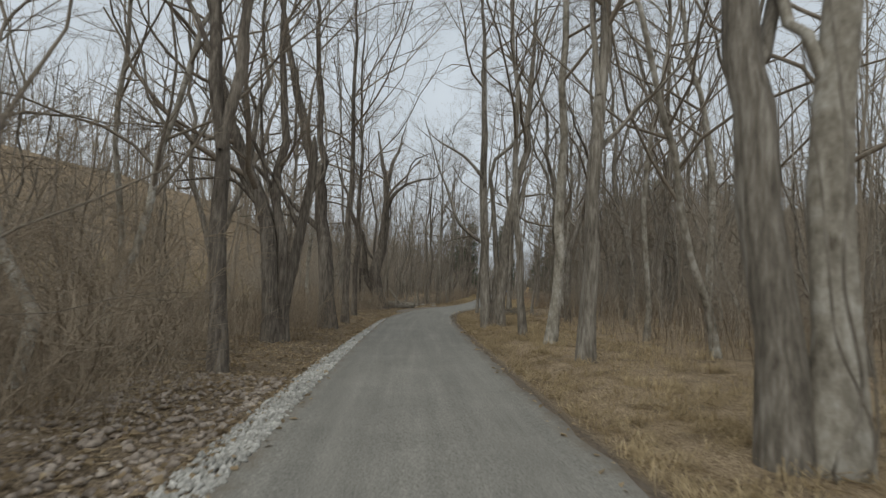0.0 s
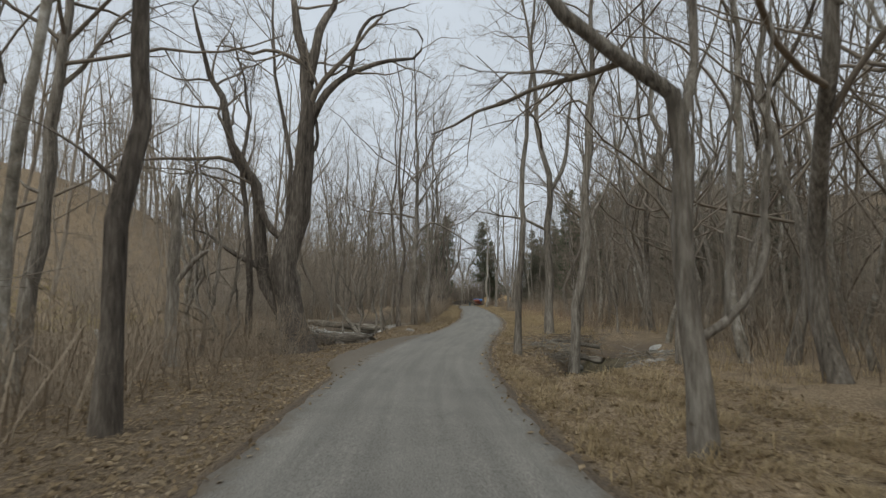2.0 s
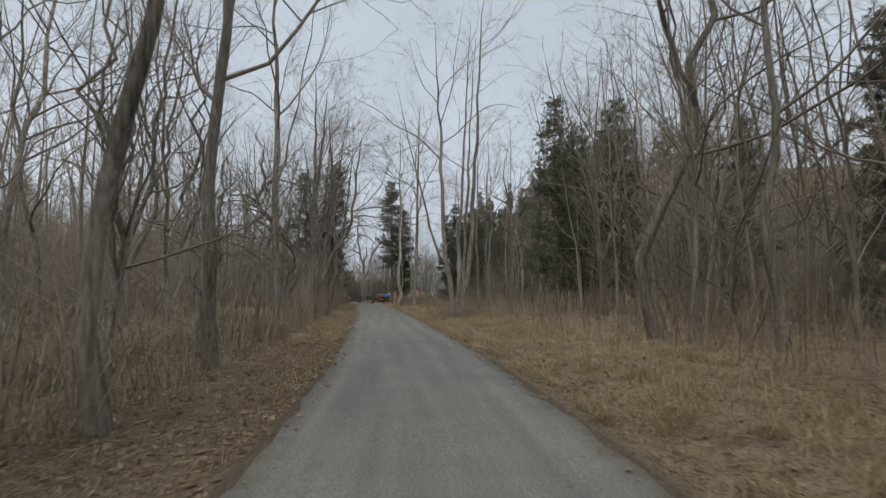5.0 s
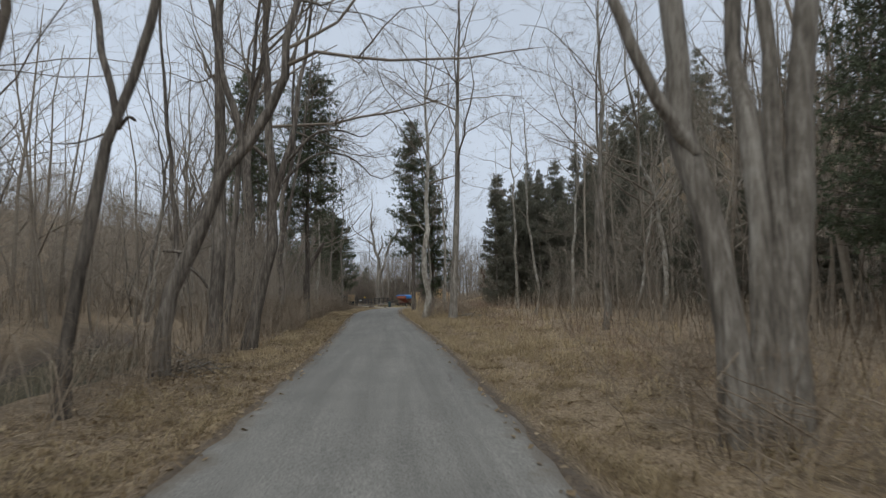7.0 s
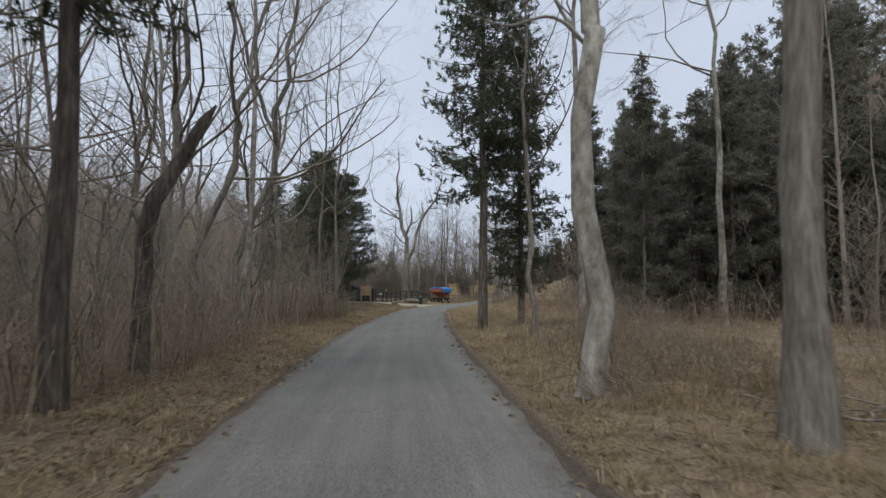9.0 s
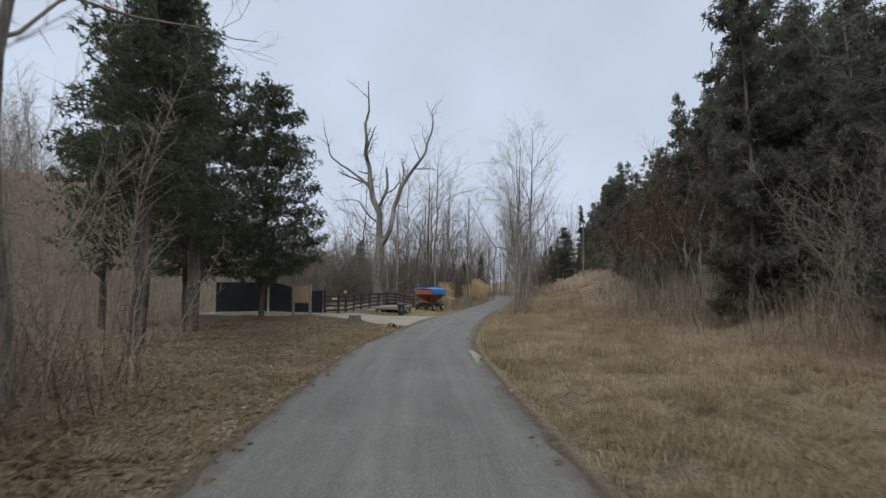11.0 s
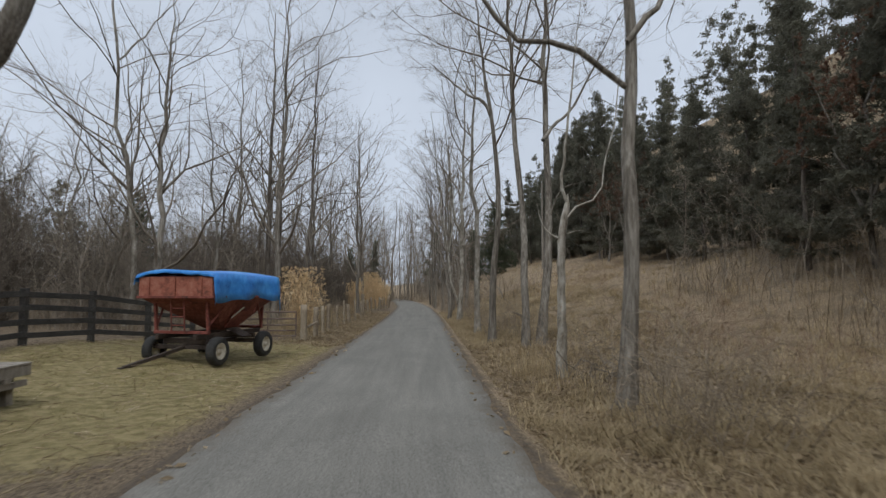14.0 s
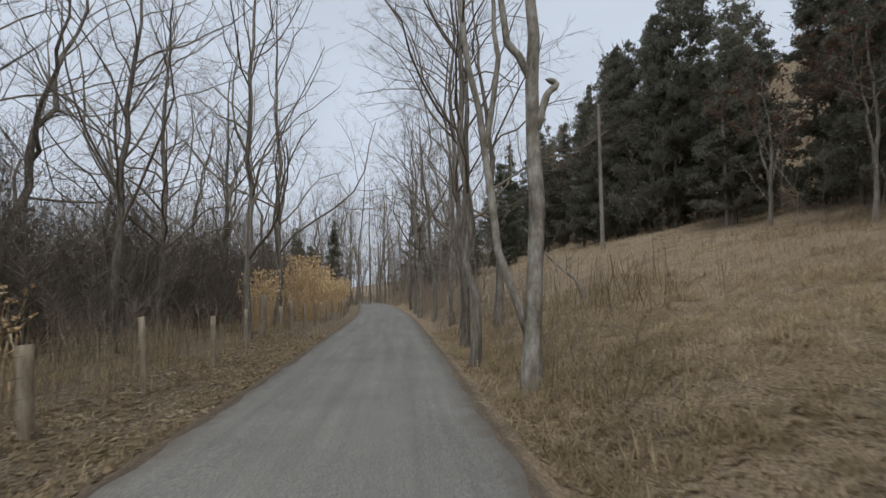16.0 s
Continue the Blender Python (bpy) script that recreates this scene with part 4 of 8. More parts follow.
bare_tree(11, -3.96, 0.34, 12, stems=[[(0.09, 0, 0), (-0.04, 0.1, 2.39), (-0.15, 0.2, 4.7), (-0.41, 0.3, 6.99), (-1.43, 0.7, 22)], [(-0.06, 0, 4.76), (0.14, 0.2, 6.25), (0.17, 0.4, 7.81), (0.28, 0.8, 17)], [(-0.24, 0, 6.03), (-0.76, 0.15, 7.26), (-1.09, 0.3, 8.05), (-2.58, 0.7, 14)]], thick=[0.17, 0.11, 0.0548], seed=51, counts=DETAIL, lo=0.28, bark=DARK_BARK, label="dark straight tree above the brush")
bare_tree(17, -4.3, 0.59, 12, stems=[[(-0.05, 0, 0), (-0.21, 0.06, 2.23), (-0.43, 0.12, 3.64), (-0.82, 0.18, 4.76), (-1.42, 0.24, 6.12), (-1.98, 0.3, 7.53), (-3.28, 0.7, 13)], [(0.23, 0, 0), (0.09, 0.12, 2.78), (-0.22, 0.25, 4.35), (-0.03, 0.38, 6.36), (-0.18, 0.5, 7.73), (-0.72, 0.9, 16)], [(0.56, 0, 0.65), (0.46, 0.07, 2.46), (0.63, 0.15, 3.68), (0.85, 0.22, 4.95), (0.91, 0.3, 6.6)], [(-0.54, 0, 4.17), (-1.42, -0.13, 4.97), (-2.43, -0.27, 4.95), (-3.43, -0.4, 4.76)], [(-0.68, 0, 4.49), (-1.65, 0.13, 5.5), (-2.82, 0.27, 5.73), (-4.12, 0.4, 6.08)], [(-0.16, 0, 4.07), (-0.75, 0.2, 6.14), (-0.85, 0.4, 7.28), (-1.1, 0.8, 12)], [(0.69, 0, 3.55), (-0.01, -0.1, 4.82), (-0.54, -0.2, 5.64), (-0.97, -0.3, 6.58), (-2.18, 0.1, 11)], [(0.83, 0, 4.54), (1.27, 0.2, 5.53), (1.03, 0.4, 7.01), (0.54, 0.8, 12)]], thick=[0.294, 0.189, 0.179, 0.084, 0.0735, 0.063, 0.0683, 0.0525], seed=52, counts=(46, 230, 760, 950), lo=0.25, bark=DARK_BARK, broken=(2,), label="large dark spreading tree with heavy low limbs")
bare_tree(23, -3.8, 0.64, 12, stems=[[(0.1, 0, 0), (-0.08, 0.08, 2.54), (-0.29, 0.16, 4.16), (-0.49, 0.24, 5.74), (-0.74, 0.32, 6.8), (-1.08, 0.4, 7.65), (-3.32, 0.8, 17)], [(-0.39, 0, 5.77), (-0.39, 0.25, 6.9), (-0.5, 0.5, 7.73), (-1.48, 0.9, 20)], [(-0.28, 0, 4.13), (-1.11, 0.07, 4.8), (-2.05, 0.15, 5.66), (-2.89, 0.22, 6.45), (-3.77, 0.3, 7.49), (-5.04, 0.7, 10)], [(-0.52, 0, 4.28), (-1.33, -0.1, 4.66), (-2.3, -0.2, 4.74), (-3.73, -0.3, 4.57)], [(-0.11, 0, 5.33), (0.45, 0.1, 5.27), (0.97, 0.2, 4.87), (1.08, 0.3, 4.23)], [(1.27, 0, 4.17), (0.97, 0.15, 4.69), (0.78, 0.3, 5.01)]], thick=[0.318, 0.144, 0.123, 0.0668, 0.0411, 0.0205], seed=53, counts=DETAIL, lo=0.42, bark=DARK_BARK, label="thick dark tree with a long limb slanting out")
bare_tree(26.5, -3.6, 0.35, 12, stems=[[(0.14, 0, 0), (0.11, 0.1, 1.94), (0.09, 0.2, 3.56), (0.09, 0.3, 5.12), (0.08, 0.4, 6.22), (-0.01, 0.8, 22)], [(0.11, 0, 3.84), (-0.2, 0.2, 5.06), (-0.34, 0.4, 6.2), (-1.14, 0.8, 17)]], thick=[0.175, 0.0608], seed=55, counts=DETAIL, lo=0.36, bark=DARK_BARK, label="straight dark tree close to the lane")
bare_tree(32.5, -4.05, 0.3, 12, stems=[[(0.01, 0, 0), (0.01, 0.13, 2.77), (0.05, 0.27, 4.45), (0.02, 0.4, 5.9), (-0.18, 0.8, 22)], [(0.15, 0, 3.63), (-0.39, -0.1, 3.93), (-0.89, -0.2, 4.26), (-1.44, -0.3, 4.5)]], thick=[0.152, 0.0304], seed=54, counts=DETAIL, lo=0.36, bark=DARK_BARK, label="straight tree with dark furrowed bark")
bare_tree(40.3, -11.45, 0.48, 12, stems=[[(-0.06, 0, 0), (0.13, 0.1, 3.29), (0.32, 0.2, 7.03), (0.63, 0.3, 11.16), (0.94, 0.7, 18)], [(0.24, 0, 4.94), (-0.29, 0.1, 5.3), (-0.66, 0.2, 5.67)]], thick=[0.241, 0.0723], seed=56, counts=DETAIL, lo=0.4, label="leaning slim tree in the dry grass")
bare_tree(33.9, -8.4, 0.42, 2.6, stems=[[(0, 0, 0), (0.05, 0, 1.2), (-0.1, 0.05, 2.5)]], thick=[0.2], seed=57, counts=(0, 0, 0, 0), broken=(0,), bark=DARK_BARK, label="broken-off dead tree stump")
bare_tree(39.4, -6.6, 0.34, 5.0, stems=[[(0, 0, 0), (-0.05, 0, 2), (0.0, 0, 3.4), (-0.05, 0.05, 5.0)], [(0, 0, 2.2), (0.5, 0.05, 2.9), (0.9, 0.1, 3.2)]], thick=[0.17, 0.08], seed=157, counts=(0, 0, 0, 0), broken=(0, 1), label="splintered dead trunk beside the old tree")
bare_tree(44.3, -5.2, 1, 12, stems=[[(0.21, 0, 0), (-0.11, 0.06, 3.18), (0.24, 0.12, 5.25), (0.49, 0.18, 7.8), (0.42, 0.24, 10.43), (-0.19, 0.3, 12.94), (-0.49, 0.7, 15)], [(0.5, 0, 10.11), (0.81, 0.3, 12), (1.26, 0.6, 13.28), (1.83, 1, 16)], [(0.77, 0, 8.49), (1.45, 0.07, 9.9), (2.49, 0.13, 10.5), (3.54, 0.2, 10.81), (4.55, 0.27, 10.98), (4.69, 0.33, 11.89), (4.19, 0.4, 12.21)], [(2.1, 0, 10.28), (2.57, 0.17, 12.21), (3.51, 0.33, 12.82), (4.57, 0.5, 13.21)], [(-0.65, 0, 0.65), (-1.05, 0.07, 2.98), (-1.37, 0.13, 6.12), (-2.3, 0.2, 7.44), (-2.94, 0.27, 9.44), (-3.82, 0.33, 11.27), (-4.05, 0.4, 13.6), (-4.07, 0.8, 14)], [(-1.02, 0, 2.98), (-2.38, -0.07, 3.8), (-3, -0.13, 4.32), (-3.82, -0.2, 4.53)], [(-0.21, 0, 3.79), (-0.8, -0.17, 4.7), (-1.51, -0.33, 6.65), (-2.32, -0.5, 8.08), (-2.97, -0.1, 10)], [(0.63, 0, 6.9), (0.86, 0.15, 7.78), (0.67, 0.3, 8.92)], [(-1.48, 0, 0.75), (-1.54, -0.1, 4.2), (-1.89, -0.2, 6.69), (-1.59, -0.3, 8.76), (-2.28, -0.4, 11.76), (-2.31, 0, 12)]], thick=[0.502, 0.201, 0.151, 0.0904, 0.261, 0.11, 0.141, 0.0803, 0.131], seed=58, counts=(34, 130, 400, 640), lo=0.35, bark=DARK_BARK, broken=(7,), flare=0.6, jag=0.1, label="big old tree with snaking limbs over the lane")
bare_tree(46.6, -6.4, 0.24, 19, (-0.6, 0.5), 158, lo=0.3, bark=DARK_BARK)
bare_tree(57.8, -5.2, 0.09, 4.2, (-0.4, 0), 59, counts=(6, 14, 30, 0), bark=PALE_BARK, label="thin dead pole at the creek bank")
bare_tree(66.0, -4.8, 0.34, 22, stems=[[(0, 0, 0), (0.05, 0, 5), (0.2, 0.2, 10), (0, 0.5, 22)], [(0.1, 0.1, 6.6), (1.2, 0.3, 7.8), (2.4, 0.5, 7.4), (4.2, 0.8, 6.2), (5.0, 1, 5.6)], [(0.1, 0, 6.2), (-1.6, 0, 9), (-3, 0, 12.5)], [(0.15, 0.1, 9), (1.8, 0.4, 11.5), (3.2, 0.8, 13)]], thick=[0.2, 0.11, 0.1, 0.1], seed=60, counts=(24, 105, 340, 540), lo=0.3, label="straight tree with a long drooping limb over the lane")
bare_tree(69.0, -4.0, 0.26, 20, (0.4, 0.5), 61, lo=0.25)
bare_tree(70.2, -7.4, 0.3, 21, (0.2, 0.5), 161, lo=0.3, bark=DARK_BARK)
bare_tree(74.8, -4.4, 0.3, 20, (0.2, 0.4), 62, forks=[(4, 1.2, 0.4, 0.7)], lo=0.25)
bare_tree(63.3, -5.6, 0.3, 21, (-0.3, 0.4), 63, forks=[(7, 1, 1, 0.6)], lo=0.35, bark=DARK_BARK)
bare_tree(74.9, -17.5, 0.4, 24, (0.2, 0.5), 162, forks=[(11, 2, 1, 0.6)], lo=0.4, label="tall straight tree on the far creek bank")
bare_tree(91.3, -5.9, 0.44, 23, (-0.1, 0.6), 64, forks=[(6, 2.6, 0.4, 0.35)], counts=DETAIL, lo=0.4, wander=0.012, label="straight thick tree on the creek bank")
bare_tree(98.3, -6.25, 0.54, 12, stems=[[(0.09, 0, 0), (0.01, 0.03, 0.62), (-0.08, 0.05, 1.6), (0.23, 0.08, 2.43), (0.61, 0.11, 3.36), (0.69, 0.13, 3.99), (0.22, 0.16, 4.79), (-0.41, 0.19, 5.92), (-1.18, 0.21, 6.72), (-1.8, 0.24, 7.37), (-2.13, 0.27, 8.02), (-1.86, 0.29, 8.53), (-1.41, 0.32, 9.06), (-1.54, 0.35, 9.4), (-1.81, 0.37, 10.25), (-1.76, 0.4, 10.77), (-1.69, 0.8, 12)], [(-0.08, 0, 1.52), (-0.3, -0.05, 2.36), (-0.34, -0.1, 3.2), (-0.79, -0.15, 3.81), (-1.64, -0.2, 4.42), (-2.46, -0.25, 4.72), (-3.54, -0.3, 5.16)], [(-1.25, 0, 8.88), (-0.82, 0.07, 9.29), (-0.17, 0.15, 9.19), (0.42, 0.22, 9.07), (0.94, 0.3, 8.53)], [(-1.96, 0, 7.92), (-2.69, -0.07, 8.2), (-3.5, -0.13, 8.23), (-4.16, -0.2, 8.41)], [(-1.46, 0, 7.05), (-2.63, 0.15, 7.4), (-3.58, 0.3, 7.36)], [(-0.81, 0, 9.22), (-0.68, 0.07, 9.96), (-0.27, 0.15, 10.32), (0.17, 0.22, 10.16), (0.38, 0.3, 9.61)], [(-0.06, 0, 1.83), (-0.02, -0.03, 2.89), (0.3, -0.05, 3.35), (0.45, -0.08, 3.66), (0.26, -0.1, 4.2)]], thick=[0.272, 0.121, 0.068, 0.0755, 0.0529, 0.0604, 0.0831], seed=65, counts=(30, 90, 280, 420), lo=0.35, bark=DARK_BARK, label="dark tree with a snaking crooked trunk")
bare_tree(98.5, -4.45, 0.19, 12, stems=[[(-0.02, 0, 0), (-0.01, 0.03, 1.08), (0.02, 0.07, 1.73), (0.16, 0.1, 2.48), (0.28, 0.13, 3.08), (0.38, 0.17, 3.87), (0.57, 0.2, 4.59), (0.7, 0.23, 5.42), (0.89, 0.27, 6.18), (0.98, 0.3, 6.57), (2.15, 0.7, 15)], [(0.64, 0, 4.48), (0.33, 0.2, 5.48), (-0.01, 0.4, 6.59), (-1.37, 0.8, 14)], [(0.59, 0, 4.35), (-0.09, 0.15, 4.17), (-0.74, 0.3, 4.26)], [(0.62, 0, 4.48), (0.74, 0.05, 4.56), (0.84, 0.1, 4.51)]], thick=[0.0969, 0.0565, 0.0202, 0.0364], seed=66, counts=DETAIL, lo=0.5, bark=DARK_BARK, broken=(3,), label="slender leaning tree at the water's edge")
bare_tree(103, -4.75, 0.39, 12, stems=[[(-0.14, 0, 0), (-0.07, 0.03, 1.43), (0.21, 0.07, 2.36), (0.59, 0.1, 3.22), (0.79, 0.13, 4.05), (1.03, 0.17, 4.69), (1.58, 0.2, 5.3), (1.94, 0.23, 5.92), (2.35, 0.27, 6.72), (2.48, 0.3, 7.42), (3.21, 0.7, 14)], [(0.42, 0, 2.66), (0.25, 0.05, 2.86), (-0.21, 0.1, 2.9)], [(0.51, 0, 2.61), (0.66, 0.05, 2.31), (0.83, 0.1, 2.01)], [(1.64, 0, 5.23), (1.31, 0.15, 6.3), (0.98, 0.3, 7.34), (-0.1, 0.7, 13)], [(0.2, 0, 2.31), (-0.01, 0.2, 4.06), (-0.34, 0.4, 6.24), (-0.51, 0.6, 7.44), (-0.98, 1, 13)]], thick=[0.193, 0.0435, 0.0435, 0.087, 0.058], seed=67, counts=DETAIL, lo=0.5, bark=DARK_BARK, broken=(1, 2), label="dark tree leaning to the lane")
bare_tree(108.2, -5.3, 0.44, 12, stems=[[(-0.06, 0, 0), (0.05, 0.1, 1.89), (0.02, 0.2, 4.64), (-0.03, 0.3, 6.85), (-0.22, 0.7, 21)], [(0.11, 0, 5.37), (0.3, 0.2, 6.59), (0.71, 0.4, 7.65), (2.18, 0.8, 14)]], thick=[0.22, 0.0523], seed=163, counts=DETAIL, lo=0.4, bark=DARK_BARK, label="straight dark tree above the creek")
bare_tree(109.8, -5.6, 0.24, 12, stems=[[(0.24, 0, 0), (0.37, 0.1, 3.99), (0.62, 0.2, 7.01), (0.8, 0.3, 8.41), (1.54, 0.7, 18)]], thick=[0.121], seed=68, counts=DETAIL, lo=0.35, bark=DARK_BARK, label="slim dark leaning tree")
bare_tree(108.9, -4.2, 0.41, 12, stems=[[(-0.2, 0, 0), (0.11, 0.06, 1.86), (0.41, 0.12, 3.5), (0.55, 0.18, 4.83), (0.44, 0.24, 6.32), (0.3, 0.3, 7.97), (-0.21, 0.7, 18)], [(0.63, 0, 4.9), (0.92, 0.2, 6.44), (1.23, 0.4, 8.07), (2.02, 0.8, 15)], [(0.51, 0, 6.22), (-0.07, 0.15, 6.87), (-0.86, 0.3, 7.9), (-2.75, 0.7, 12)], [(0.98, 0, 6.3), (1.91, 0.1, 7.38), (2.85, 0.2, 7.55), (3.58, 0.3, 7.38), (4.32, 0.4, 7.99)], [(0.83, 0, 5.51), (1.92, 0.15, 6.66), (3.11, 0.3, 6.65), (4.1, 0.45, 5.91), (5.12, 0.6, 6.4)]], thick=[0.203, 0.113, 0.0733, 0.0621, 0.0451], seed=69, counts=DETAIL, lo=0.4, bark=DARK_BARK, label="dark leaning tree with mossy rough bark")
bare_tree(116.0, -6.2, 0.56, 22, (1.4, 0.8), 70, forks=[(8, 3.5, 1, 0.6)], counts=DETAIL, lo=0.35, bark=DARK_BARK, label="thick dark tree leaning over the brush")
bare_tree(119.4, -5.4, 0.34, 18, (1.0, 0.5), 164, forks=[(3.5, 2.2, 0.6, 0.7)], lo=0.3, bark=DARK_BARK, label="dark leaning tree with peeling bark")
bare_tree(130.2, -5.0, 0.4, 5.5, stems=[[(0, 0, 0), (-0.02, 0, 1.6), (0, 0, 3.1), (0.5, 0, 4.2), (1.3, 0, 5.6)], [(0, 0, 2.9), (-0.35, 0, 3.4)]], thick=[0.2, 0.08], seed=72, counts=(0, 0, 0, 0), broken=(0, 1), bark=DARK_BARK, label="dead snag broken off slantwise")
bare_tree(136.9, -5.0, 0.2, 20, (0.5, 0.5), 73, bark=PALE_BARK, lo=0.4, label="slim pale straight tree")
bare_tree(151.1, -4.6, 0.2, 20, (0.1, 0.5), 74, lo=0.3, label="slender upright tree in the brush")
bare_tree(154.1, -6.2, 0.22, 21, (0.1, 0.5), 165, lo=0.3, label="slender upright tree in the brush")
bare_tree(147.4, -6.9, 0.24, 21, (0.1, 0.5), 166, lo=0.35, bark=PALE_BARK, label="slender pale upright tree in the brush")
bare_tree(198.6, -9.5, 0.89, 12, stems=[[(0.02, 0, 0), (-0.02, 0.06, 3.82), (-0.02, 0.12, 7.34), (-0.41, 0.18, 10.39), (-0.98, 0.24, 12.36), (-1.41, 0.3, 15.51), (-1.53, 0.7, 23)], [(0.26, 0, 5.69), (1.09, 0.1, 7.49), (1.69, 0.2, 10.41), (3.15, 0.3, 13.41), (4.73, 0.4, 15.61), (5.6, 0.6, 20.5)], [(-0.12, 0, 9.77), (0.8, 0.1, 11.76), (0.6, 0.2, 14.05)], [(-0.32, 0, 7.99), (-1.22, -0.05, 9.34), (-2.06, -0.1, 10.49), (-3.4, -0.15, 10.66), (-4.58, -0.2, 10.54)], [(-0.87, 0, 12.04), (-1.99, 0.1, 12.86), (-3.32, 0.2, 13.88), (-5.26, 0.3, 15.48), (-6.16, 0.5, 19.5)], [(1.44, 0, 10.07), (2.17, 0.15, 11.23), (1.9, 0.3, 13.83)], [(1.85, 0, 10.07), (2.79, 0.05, 9.82), (3.03, 0.1, 10.25)], [(0.72, 0, 11.16), (1.6, 0.15, 11.79), (2.61, 0.3, 13.27)]], thick=[0.447, 0.263, 0.184, 0.105, 0.132, 0.105, 0.0526, 0.0789], seed=75, counts=(26, 60, 100, 70), lo=0.4, bark=BARK, broken=(2,), twig=DARK_BARK, reach=0.2, jag=0.12, label="big half-dead sycamore with few branches behind the fence")
for k, (along, right, high) in enumerate(((230.5, -8.2, 15), (236.5, -9.4, 16), (243.5, -8.6, 15), (233, -4.6, 17), (224.8, -19.5, 19), (210.2, -10.8, 15), (232, -14.5, 22), (240.4, -5.2, 18), (216.0, -7.2, 20))):
    bare_tree(along, right, 0.28 + 0.02 * (k % 3), high, (0.4 - 0.2 * (k % 4), 0.5), 80 + k, counts=(24, 75, 240, 400), lo=0.15, spread=38, wander=0.015, label="tall bare tree with upswept branches behind the fence")


# ---- woods: some kinds of tree, each built once and copied ----
def wood_kinds():
    kinds = []
    for k, (dia, h, forks, counts, lo, bark) in enumerate([
            (0.27, 17, [(7, 1.8, 0.5, 0.7)], (18, 55, 150, 190), 0.2, BARK), (0.33, 19, [(6, -1.6, 0.8, 0.75), (9, 1.2, -1.5, 0.5)], (18, 58, 150, 190), 0.22, BARK),
            (0.19, 15, [(8, 1.0, -1.2, 0.6)], (20, 56, 140, 180), 0.14, PALE_BARK), (0.16, 12, [(3, 0.9, 0.6, 0.8)], (18, 50, 130, 170), 0.12, BARK),
            (0.24, 18, [(10, -1.2, 1.0, 0.7)], (16, 48, 130, 170), 0.3, PALE_BARK), (0.12, 9, [(1.2, -1.0, 0.3, 0.8), (0.8, 0.9, 0.8, 0.8)], (20, 56, 130, 170), 0.08, BARK)]):
        rng = np.random.default_rng(100 + k)
        main = stem_path(rng, (0, 0, 0), (rng.normal() * 0.9, rng.normal() * 0.9, h), wander=0.055)
        stems, thick = [main], [dia / 2]
        for height, right, ahead, share in forks:
            i = int(np.clip(np.searchsorted(main[:, 2], height), 1, 12))
            stems.append(stem_path(rng, main[i], (right * 1.8, ahead * 1.8, h * 0.9), wander=0.04))
            thick.append(dia / 2 * share * (1 - 0.8 * main[i][2] / h))
        kinds.append(tree_meshes(rng, stems, thick, counts, lo, bark=bark, sides=7))
    return kinds


def plant_woods():
    kinds, rng, made = wood_kinds(), np.random.default_rng(7), []
    zones = [(-2, 58, -15, -6.5, 20), (58, 150, -17, -6.5, 46), (0, 82, 7.0, 17, 38), (82, 98, 13, 17, 5), (28, 72, 8.5, 20, 20), (98, 128, 13.5, 18, 5), (128, 158, -18, -8, 12), (206, 290, -22, -10, 13), (240, 300, 5, 12, 8), (285, 322, -12, 14, 16)]
    for s0, s1, d0, d1, count in zones:
        placed = 0
        while placed < count:
            s, d = rng.uniform(s0, s1), rng.uniform(d0, d1)
            if creek_bed(s, d) > 0.1 or creek_clearing(s, d) > 0.4 or any((s - a) ** 2 + (d - b) ** 2 < 4.0 for a, b in made):
                placed += 0.05
                continue
            if 284 < s and abs(d) < 3.2:
                continue
            made.append((s, d))
            placed += 1
            trunk, crown = kinds[rng.choice(6, p=[0.2, 0.18, 0.2, 0.16, 0.12, 0.14])]
            tree = add_tree("bare_tree", s, d, trunk, crown, "bare tree in the winter woods", group="trees of the roadside woods", turn=rng.uniform(0, 360))
            tree.scale = (rng.uniform(0.95, 1.3),) * 2 + (rng.uniform(0.95, 1.4) * (0.85 if s > 200 and d < 0 else 1),)


plant_woods()


def far_woods(name, label, zones, seed, high=(9, 16)):
    """Thin bare trees that nobody could count, as one mesh."""
    rng, spots = np.random.default_rng(seed), []
    for s0, s1, d0, d1, count in zones:
        spots.append(np.stack([rng.uniform(s0, s1, count), rng.uniform(d0, d1, count)], 1))
    sd = np.concatenate(spots)
    n = len(sd)
    x, y = loc(sd[:, 0], sd[:, 1])
    foot = np.stack([x, y, ground_z(sd[:, 0], sd[:, 1]) - 0.1], 1)
    h = rng.uniform(*high, n)
    k = 6
    u = np.linspace(0, 1, k)
    lean = rng.normal(size=(n, 2)) * 0.1 * h[:, None]
    paths = foot[:, None] + np.concatenate([lean[:, None] * u[None, :, None] ** 1.5, (h[:, None] * u)[..., None]], 2)
    paths[:, 1:, :2] += np.cumsum(rng.normal(size=(n, k - 1, 2)) * 0.2, 1)
    radii = (h * rng.uniform(0.004, 0.009, n))[:, None] * (1 - 0.85 * u)[None]
    pieces = [tubes(paths, radii, 4)]
    a, ar = sprout(rng, paths, radii, n * 12, 0.12, 1.0, 45, 0.3, 0.16, 0.06, 4, 0.5)
    pieces.append(tubes(a, np.maximum(ar, 0.012), 3))
    b, br = sprout(rng, a, ar, n * 62, 0.12, 1.0, 44, 0.5, 0.16, 0.05, 2, 0.6, least=0.7)
    pieces.append(spikes(b[:, 0], b[:, 1], np.maximum(br[:, 0], 0.01)))
    me = mesh_of(name, *merged(pieces), HAZED_TWIG)
    return tagged(new(name, me), label, "woods", kind="stuff")


